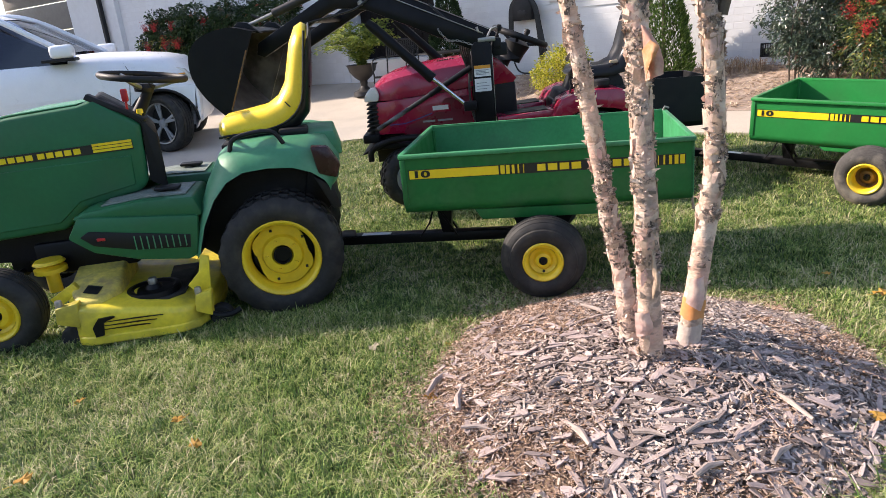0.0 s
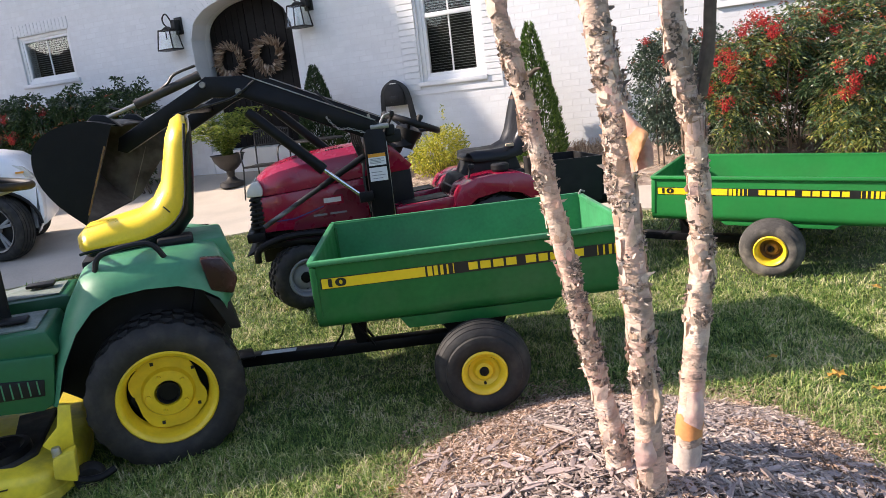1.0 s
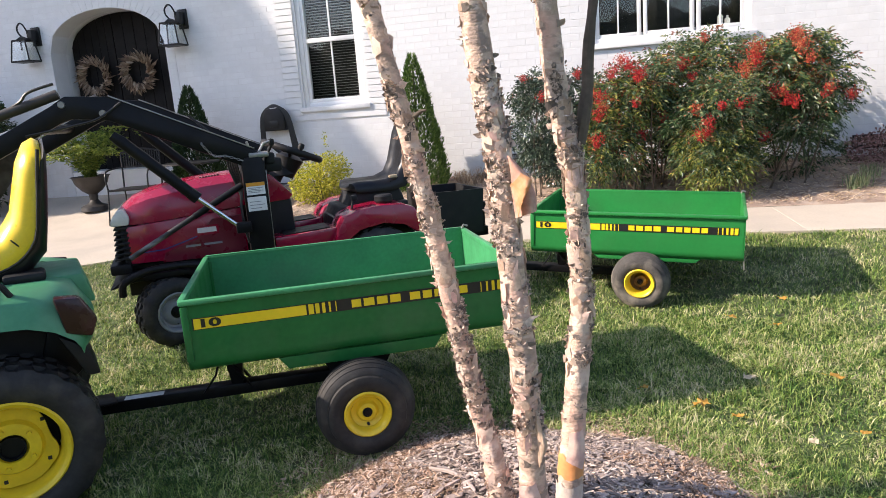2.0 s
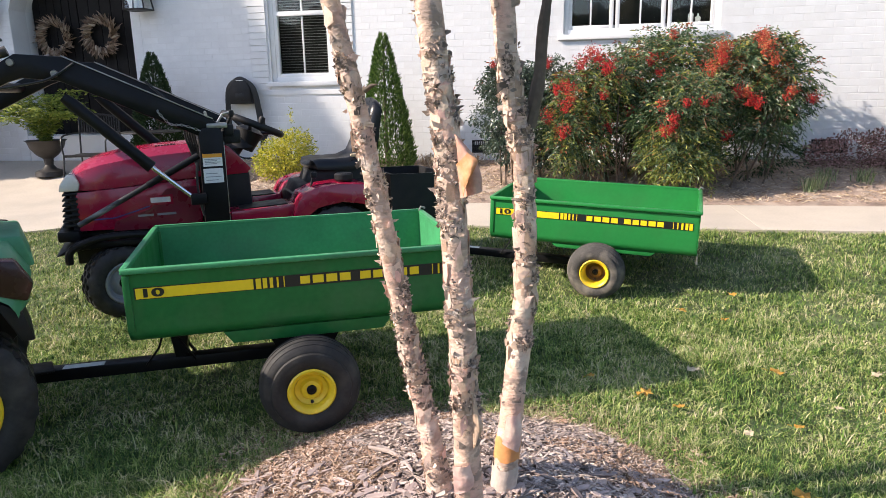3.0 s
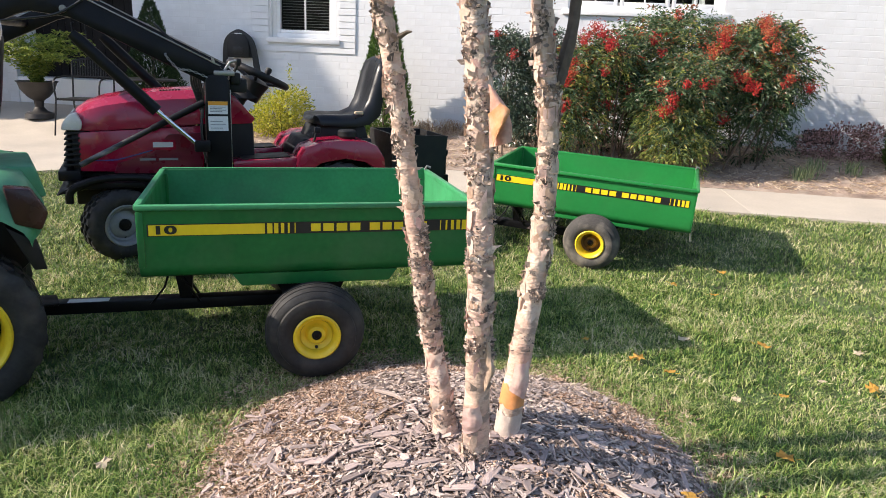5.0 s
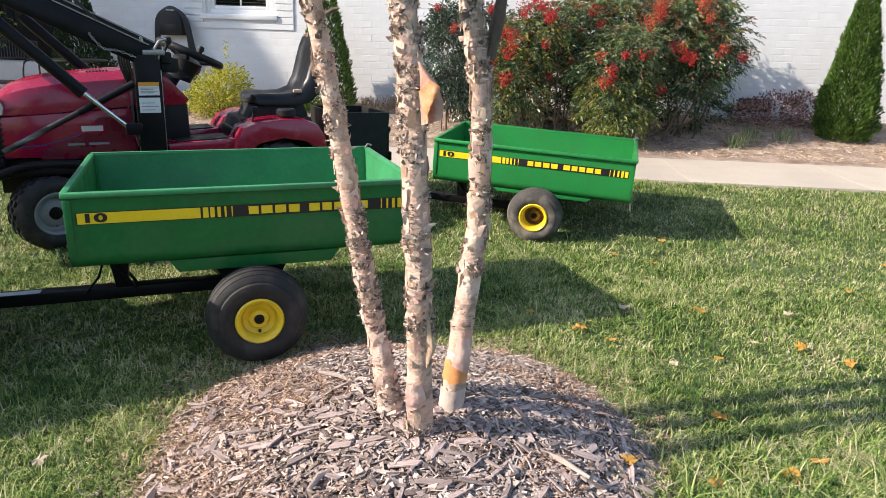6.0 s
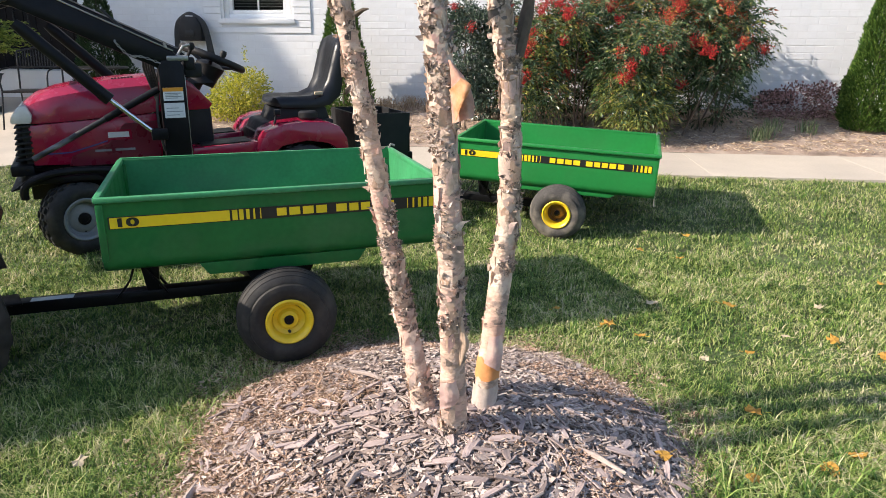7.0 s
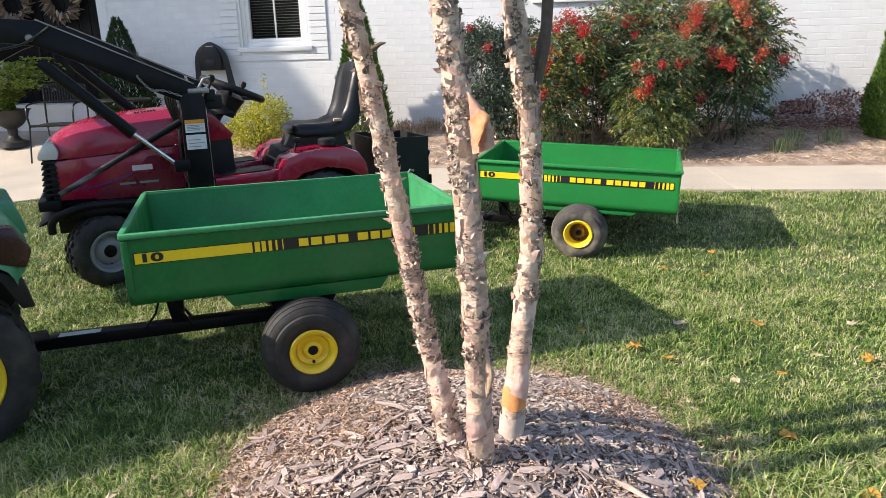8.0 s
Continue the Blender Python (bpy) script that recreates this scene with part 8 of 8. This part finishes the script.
part("hanger", prism([(-0.15, 1.17), (0.15, 1.17), (0.15, 1.36), (0.09, 1.46), (-0.09, 1.46), (-0.15, 1.36)], -0.06, 0.098, 0.02), M["plastic"], hose)
part("hanger_face", prism([(-0.06, 1.22), (0.06, 1.22), (0.06, 1.30), (-0.06, 1.30)], -0.066, -0.058, 0.002), M["iron"], hose)
part("cap_label", box(-0.04, 0.05, -0.055, 0.0, 1.458, 1.468, 0.002), M["decal_w"], hose, "small pale tag")
for k in range(6):
    o = 0.022 * k
    lp = [(-0.17 - o * 0.6, -0.02 + 0.012 * (k % 3), 0.62 + 0.05 * k), (-0.165 - o * 0.5, -0.02, 1.05), (-0.14 - o * 0.4, -0.03, 1.33 + o * 0.3), (-0.05, -0.03, 1.45 + o * 0.35), (0.06, -0.03, 1.45 + o * 0.35), (0.16 + o * 0.4, -0.03, 1.33 + o * 0.3), (0.20 + o * 0.6, -0.02, 1.05), (0.23 + o * 0.8, -0.01, 0.60 + 0.03 * k)]
    part("hose_loop", tube(smooth_line(lp, 6), 0.011, 8), M["hose"], hose)
part("hose_bottom", tube(smooth_line([(-0.17, -0.02, 0.62), (-0.10, -0.02, 0.50), (0.05, -0.02, 0.47), (0.20, -0.02, 0.52), (0.24, -0.01, 0.62)], 6), 0.012, 8), M["hose"], hose)

# ---------------------------------------------------------------- parked car
def car(m):
    c = thing("parked_car", m, "white hatchback parked on the driveway", "car")
    W = 1.80
    h = W / 2
    AX, RX, R = 0.09, -2.50, 0.34
    # upper body: belt and hood, from tail to nose
    data = [(-3.42, 0.72, 0.80, 0.95), (-3.30, 0.72, 1.02, 1.12), (-2.4, 0.74, 1.08, 1.17), (-1.4, 0.74, 1.08, 1.20), (-0.62, 0.74, 1.07, 1.20), (-0.30, 0.74, 1.05, 1.175), (0.05, 0.74, 1.01, 1.13), (0.27, 0.73, 0.95, 1.075), (0.38, 0.72, 0.90, 0.99), (0.45, 0.70, 0.80, 0.88), (0.50, 0.66, 0.71, 0.75)]
    secs = []
    for x, z0, zs, zt in data:
        nose = max(0.0, (x - 0.1) / 0.4) ** 2 * 0.16
        half = [(-h + nose, z0), (-h + nose - 0.006, z0 + (zs - z0) * 0.5), (-h + nose + 0.02, zs), (-h + nose + 0.09, zs + (zt - zs) * 0.62), (-h * 0.66 + nose * 0.5, zs + (zt - zs) * 0.95), (0, zt)]
        secs.append([(x, h + y, z) for y, z in half] + [(x, h - y, z) for y, z in half[-2::-1]])
    part("body", loft(secs), M["carpaint"], c, smooth=50)
    part("underbody", box(-3.3, 0.40, 0.30, W - 0.30, 0.22, 0.80, 0.04), M["plastic"], c)
    arch = lambda cx: [(cx + 0.385 * math.cos(a), R + 0.385 * math.sin(a)) for a in [math.pi * k / 14 for k in range(15)]]
    roofline = [(-3.28, 1.18, 0.12), (-2.95, 1.62, 0.24), (-2.3, 1.72, 0.26), (-1.75, 1.72, 0.26), (-1.45, 1.63, 0.22), (-1.14, 1.43, 0.15), (-0.80, 1.215, 0.07)]
    cab = []
    for x, zt, inset in roofline:
        zb = 1.10
        cab.append([(x, 0.05, zb), (x, inset * 0.7, zb + (zt - zb) * 0.8), (x, inset + 0.1, zt), (x, h, zt + 0.02), (x, W - inset - 0.1, zt), (x, W - inset * 0.7, zb + (zt - zb) * 0.8), (x, W - 0.05, zb)])
    part("glasshouse", loft(cab), M["carglass"], c, "dark tinted car windows", smooth=45)
    part("roof_panel", loft([[(x, i + 0.06, z + 0.002), (x, h, z + 0.028), (x, W - i - 0.06, z + 0.002)] for x, z, i in roofline[1:5]], caps=False, closed=False), M["carpaint"], c)
    for s in (0, 1):
        f = (lambda y: y) if s == 0 else (lambda y: W - y)
        skin = [(0.42, 0.24), (0.505, 0.40), (0.525, 0.60), (0.50, 0.745), (-3.36, 0.76), (-3.42, 0.62), (-3.30, 0.30), (RX - 0.42, 0.24)] + arch(RX)[::-1] + [(RX + 0.42, 0.22), (AX - 0.42, 0.22)] + arch(AX)[::-1]
        part("side_skin", prism(skin, *sorted((f(0.0), f(0.30))), 0.012, 2), M["carpaint"], c)
        part("pillar", tube(smooth_line([(-0.75, f(0.055), 1.195), (-1.12, f(0.11), 1.435), (-1.45, f(0.18), 1.635), (-1.75, f(0.25), 1.73), (-2.3, f(0.26), 1.73), (-2.95, f(0.24), 1.63)], 4), 0.034, 8), M["carpaint"], c)
        part("arch_trim", tube([(AX + 0.385 * math.cos(a), f(-0.002), R + 0.385 * math.sin(a)) for a in [math.pi * k / 14 for k in range(15)]], 0.016, 8), M["plastic"], c)
        mir = part("mirror", box(-0.90, -0.66, *sorted((f(-0.20), f(-0.03))), 1.17, 1.31, 0.045, 3), M["carpaint"], c)
        part("mirror_base", box(-1.00, -0.66, *sorted((f(-0.18), f(0.05))), 1.135, 1.172, 0.015), M["plastic"], mir)
        part("headlight", prism([(0.22, 0.99), (0.40, 0.93), (0.49, 0.80), (0.40, 0.83)], *sorted((f(0.10), f(0.34))), 0.01), M["lens_clear"], c)
        part("side_lamp", box(0.34, 0.41, *sorted((f(0.03), f(0.14))), 0.868, 0.885, 0.005), M["decal_o"], c, "small orange side lamp")
        part("door_line", tube([(-0.30, f(-0.003), 0.30), (-0.22, f(-0.006), 0.70), (-0.17, f(-0.004), 0.95), (-0.22, f(0.03), 1.05)], 0.004, 4), M["plastic"], c)
        part("sill", box(-2.05, -0.35, *sorted((f(-0.008), f(0.1))), 0.18, 0.28, 0.02), M["plastic"], c)
        for wx, turn in ((AX, -36), (RX, 0)):
            ty = part("wheel", tyre_mesh(R, 0.21, 0.235, ribs=4), M["rubber"], c)
            ty.matrix_local = pose(wx, 0.125 if s == 0 else W - 0.125, R, 0, 0, turn if s == 0 else 180 + turn) @ Matrix.Translation((0, -0.105, 0))
            part("rim", lathe([(0.238, 0.02), (0.24, 0.0), (0.225, 0.004), (0.215, 0.03), (0.21, 0.10)], 40), M["steel"], ty)
            part("backing", lathe([(0, 0.09), (0.21, 0.09)], 24), M["dark"], ty)
            for k in range(5):
                a = 2 * math.pi * k / 5 + 0.3
                for da in (-0.12, 0.12):
                    part("spoke", bar((0.05 * math.cos(a), 0.03, 0.05 * math.sin(a)), (0.222 * math.cos(a + da), 0.012, 0.222 * math.sin(a + da)), 0.02, 0.030, 0.004), M["rim_grey"], ty)
            part("cap", lathe([(0, 0.012), (0.03, 0.014), (0.055, 0.03), (0.06, 0.05)], 20), M["rim_grey"], ty)
    part("grille", prism([(0.40, 0.46), (0.512, 0.48), (0.508, 0.62), (0.40, 0.66)], 0.50, 1.30, 0.01), M["plastic"], c)
    part("bumper", prism([(0.36, 0.26), (0.49, 0.30), (0.515, 0.45), (0.515, 0.62), (0.48, 0.74), (0.36, 0.74)], 0.28, 1.52, 0.02), M["carpaint"], c)
    return c


CAR = car(local_pose((-6.98, 5.09), 46, 0, 0, 0.10))

# ---------------------------------------------------------------- lawn
def lawn():
    rng = np.random.default_rng(200)
    xs_, ys_, far_ = [], [], []

    def sow(n, x0, x1, y0, y1):
        return rng.uniform(x0, x1, n), rng.uniform(y0, y1, n)

    # Camera's standing spot: turf is sown densest near it and within its view.
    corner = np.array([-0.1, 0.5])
    out = []
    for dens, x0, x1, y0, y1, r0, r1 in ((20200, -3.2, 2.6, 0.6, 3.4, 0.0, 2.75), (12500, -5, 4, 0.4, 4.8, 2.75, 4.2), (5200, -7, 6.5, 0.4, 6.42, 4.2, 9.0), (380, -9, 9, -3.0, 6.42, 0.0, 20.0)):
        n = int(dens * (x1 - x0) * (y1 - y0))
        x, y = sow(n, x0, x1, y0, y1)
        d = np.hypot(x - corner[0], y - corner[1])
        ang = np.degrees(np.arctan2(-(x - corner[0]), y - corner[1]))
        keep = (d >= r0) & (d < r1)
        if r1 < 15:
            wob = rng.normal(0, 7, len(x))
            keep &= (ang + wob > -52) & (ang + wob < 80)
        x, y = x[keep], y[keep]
        edge = np.where(y > 5.9, -4.45 - 0.75 * (1 - (np.clip(y, 5.9, WALK_Y0) - 5.9) / (WALK_Y0 - 5.9)) ** 2, -5.2 - 0.62 * (5.9 - y))
        md = np.hypot((x - MOUND[0]) / np.where(x > MOUND[0], 0.88, 1.0), (y - MOUND[1]) / 0.97)
        a = np.arctan2(y - MOUND[1], x - MOUND[0])
        rim_ = 0.83 + 0.06 * np.sin(a * 3 + 1) + 0.045 * np.sin(a * 7) + 0.03 * np.sin(a * 17 + 2) + rng.normal(0, 0.075, len(x))
        keep = (x > edge + 0.01) & (md > rim_)
        out.append(np.stack([x[keep], y[keep], np.full(keep.sum(), min(r0, 5.0))], 1))
    p = np.concatenate(out)
    n = len(p)
    x, y = p[:, 0], p[:, 1]
    # slow patches: length, lean direction and colour order
    f1 = np.sin(x * 2.3 + 1.3 * np.sin(y * 1.7)) * np.cos(y * 2.9 + 0.8 * np.sin(x * 2.1))
    f3 = np.sin(x * 31 + 3 * np.sin(y * 17)) * np.cos(y * 29 + 2 * np.sin(x * 23))
    f2 = np.sin(x * 9.1 + 2 * np.sin(y * 5.3)) * np.cos(y * 8.3 + np.sin(x * 6.7))
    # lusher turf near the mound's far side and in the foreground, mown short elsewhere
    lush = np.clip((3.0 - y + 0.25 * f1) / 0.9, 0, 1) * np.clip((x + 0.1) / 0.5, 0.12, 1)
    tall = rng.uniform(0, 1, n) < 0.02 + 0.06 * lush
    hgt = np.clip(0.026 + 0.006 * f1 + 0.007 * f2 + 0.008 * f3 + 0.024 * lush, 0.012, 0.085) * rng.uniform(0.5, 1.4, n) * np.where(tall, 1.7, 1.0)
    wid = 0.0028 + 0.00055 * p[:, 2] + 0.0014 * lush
    a = rng.uniform(0, 2 * np.pi, n) + 0.9 * f2
    lean = (0.2 + 2.1 * rng.uniform(0, 1, n) ** 1.3) * hgt
    b = np.stack([x, y, ground_z_np(y) - 0.003], 1)
    o = np.stack([np.cos(a), np.sin(a), np.zeros(n)], 1)
    s = np.stack([-np.sin(a), np.cos(a), np.zeros(n)], 1) * (wid * rng.uniform(0.7, 1.3, n) / 2)[:, None]
    up = np.array([0, 0, 1.0])
    m_ = b + o * (lean * 0.40)[:, None] + up * (hgt * 0.68)[:, None]
    t_ = b + o * lean[:, None] + up * (hgt * rng.uniform(0.6, 1.05, n))[:, None]
    v = np.stack([b - s, b + s, m_ + s * 0.85, m_ - s * 0.85, t_], 1)
    ob = new("grass", scatter_mesh("grass", v, 3, [(0, 1, 2), (0, 2, 3), (3, 2, 4)], M["grass"]))
    tagged(ob, "mown lawn of green grass with straw-coloured blades", "lawn", kind="stuff")
    # dead stubble in a ragged ring between turf and mulch
    k = 9000
    a = rng.uniform(0, 2 * np.pi, k)
    r = 0.84 + 0.06 * np.sin(a * 3 + 1) + 0.045 * np.sin(a * 7) + rng.normal(0, 0.07, k)
    x, y = MOUND[0] + r * np.cos(a) * np.where(np.cos(a) > 0, 0.88, 1.0), MOUND[1] + 0.97 * r * np.sin(a)
    z = np.maximum(np.array([mound_z(p_, q_) for p_, q_ in zip(x, y)]), 0.0)
    h = rng.uniform(0.006, 0.030, k)
    th = rng.uniform(0, 2 * np.pi, k)
    b = np.stack([x, y, z], 1)
    o = np.stack([np.cos(th), np.sin(th), np.zeros(k)], 1)
    s = np.stack([-np.sin(th), np.cos(th), np.zeros(k)], 1) * 0.0015
    tip = b + o * rng.uniform(0.01, 0.055, k)[:, None] + up * h[:, None]
    ob = new("thatch", scatter_mesh("thatch", np.stack([b - s, b + s, tip], 1), 1, [(0, 1, 2)], M["straw"]))
    tagged(ob, "dry tan thatch between lawn and mulch", "thatch", kind="stuff")
    # the rest of the lawn, outside the camera's view: single-faced blades
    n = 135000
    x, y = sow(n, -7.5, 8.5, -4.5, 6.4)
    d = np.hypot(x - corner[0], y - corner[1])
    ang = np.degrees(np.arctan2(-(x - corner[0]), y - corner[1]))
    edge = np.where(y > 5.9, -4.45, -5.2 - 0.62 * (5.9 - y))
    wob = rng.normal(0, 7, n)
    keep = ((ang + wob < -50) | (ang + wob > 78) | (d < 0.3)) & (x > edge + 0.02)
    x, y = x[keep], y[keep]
    n = len(x)
    a = rng.uniform(0, 2 * np.pi, n)
    h = rng.uniform(0.02, 0.055, n)
    b = np.stack([x, y, ground_z_np(y) - 0.002], 1)
    o = np.stack([np.cos(a), np.sin(a), np.zeros(n)], 1)
    s = np.stack([-np.sin(a), np.cos(a), np.zeros(n)], 1) * 0.0075
    tip = b + o * (h * rng.uniform(0.4, 2.2, n))[:, None] + np.array([0, 0, 1.0]) * h[:, None]
    ob = new("grass", scatter_mesh("grass", np.stack([b - s, b + s, tip], 1), 1, [(0, 1, 2)], M["grass"]))
    tagged(ob, "lawn of green grass outside the camera's view", "lawn", kind="stuff")


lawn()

# fallen leaves
def fallen(x, y, size, ang, seed, label, material="leaf"):
    rng_ = random.Random(seed)
    bm_ = B()
    n = 14
    centre = bm_.verts.new((0, 0, 0.004))
    ring = []
    for k in range(n):
        a = 2 * math.pi * k / n
        r = size * (0.55 + 0.45 * abs(math.cos(a * 2.5 + 0.4))) * rng_.uniform(0.8, 1.1)
        ring.append(bm_.verts.new((r * math.cos(a), r * 0.8 * math.sin(a), size * rng_.uniform(-0.1, 0.35))))
    for k in range(n):
        bm_.faces.new((centre, ring[k], ring[(k + 1) % n]))
    ext = bmesh.ops.extrude_face_region(bm_, geom=bm_.faces[:])
    for v_ in ext["geom"]:
        if isinstance(v_, bmesh.types.BMVert):
            v_.co.z += 0.0012
    merge(bm_, tube([(-size, 0, 0.0), (-size * 1.7, size * 0.1, 0.004)], 0.001, 4))
    z_ = max(mound_z(x, y), 0.0) if math.hypot(x - MOUND[0], y - MOUND[1]) < 0.85 else 0.018 + ground_z(y)
    solo("fallen_leaf", bm_, M[material], pose(x, y, z_ + 0.014, rng_.uniform(-12, 12), rng_.uniform(-12, 12), ang), label, "leaf", "fallen leaves", smooth=0)


for k, (lx, ly, ls) in enumerate(((0.868, 3.692, 0.036), (0.27, 3.396, 0.042), (1.197, 3.329, 0.035), (0.387, 3.283, 0.030), (0.672, 2.693, 0.036), (-0.999, 1.945, 0.030), (-1.715, 1.434, 0.030), (-1.531, 1.367, 0.030), (0.798, 4.411, 0.030), (1.338, 3.195, 0.034), (0.792, 2.376, 0.034), (0.903, 2.458, 0.032), (1.62, 3.36, 0.03), (0.55, 2.30, 0.030), (0.95, 4.9, 0.03), (0.60, 4.55, 0.028), (0.05, 3.55, 0.026), (-1.881, 0.988, 0.034), (-2.2, 1.35, 0.026), (-1.16, 2.318, 0.026), (0.30, 2.339, 0.034), (1.75, 4.1, 0.028), (2.2, 4.6, 0.028), (0.803, 3.167, 0.022))):
    fallen(lx, ly, ls, 47 * k, k, "yellow and brown fallen leaf lying in the grass")
for k, (lx, ly, ls) in enumerate(((0.507, 3.677, 0.034), (0.612, 3.088, 0.026), (1.011, 3.352, 0.024), (1.288, 3.714, 0.028), (-1.426, 2.16, 0.030))):
    fallen(lx, ly, ls, 61 * k + 20, 40 + k, "pale dry curled leaf lying in the grass", "paleleaf")
# ---------------------------------------------------------------- single bricks of the wall
one_brick = add_bricks("brick", [(0.0, 0.0)], M["brick"], y=0.0)
for bx_, bz_ in near_bricks[:300]:
    b_ob = new("brick", one_brick)
    b_ob.parent = house
    b_ob.location = (bx_, WALL_Y + brng.gauss(0, 0.0004), bz_)
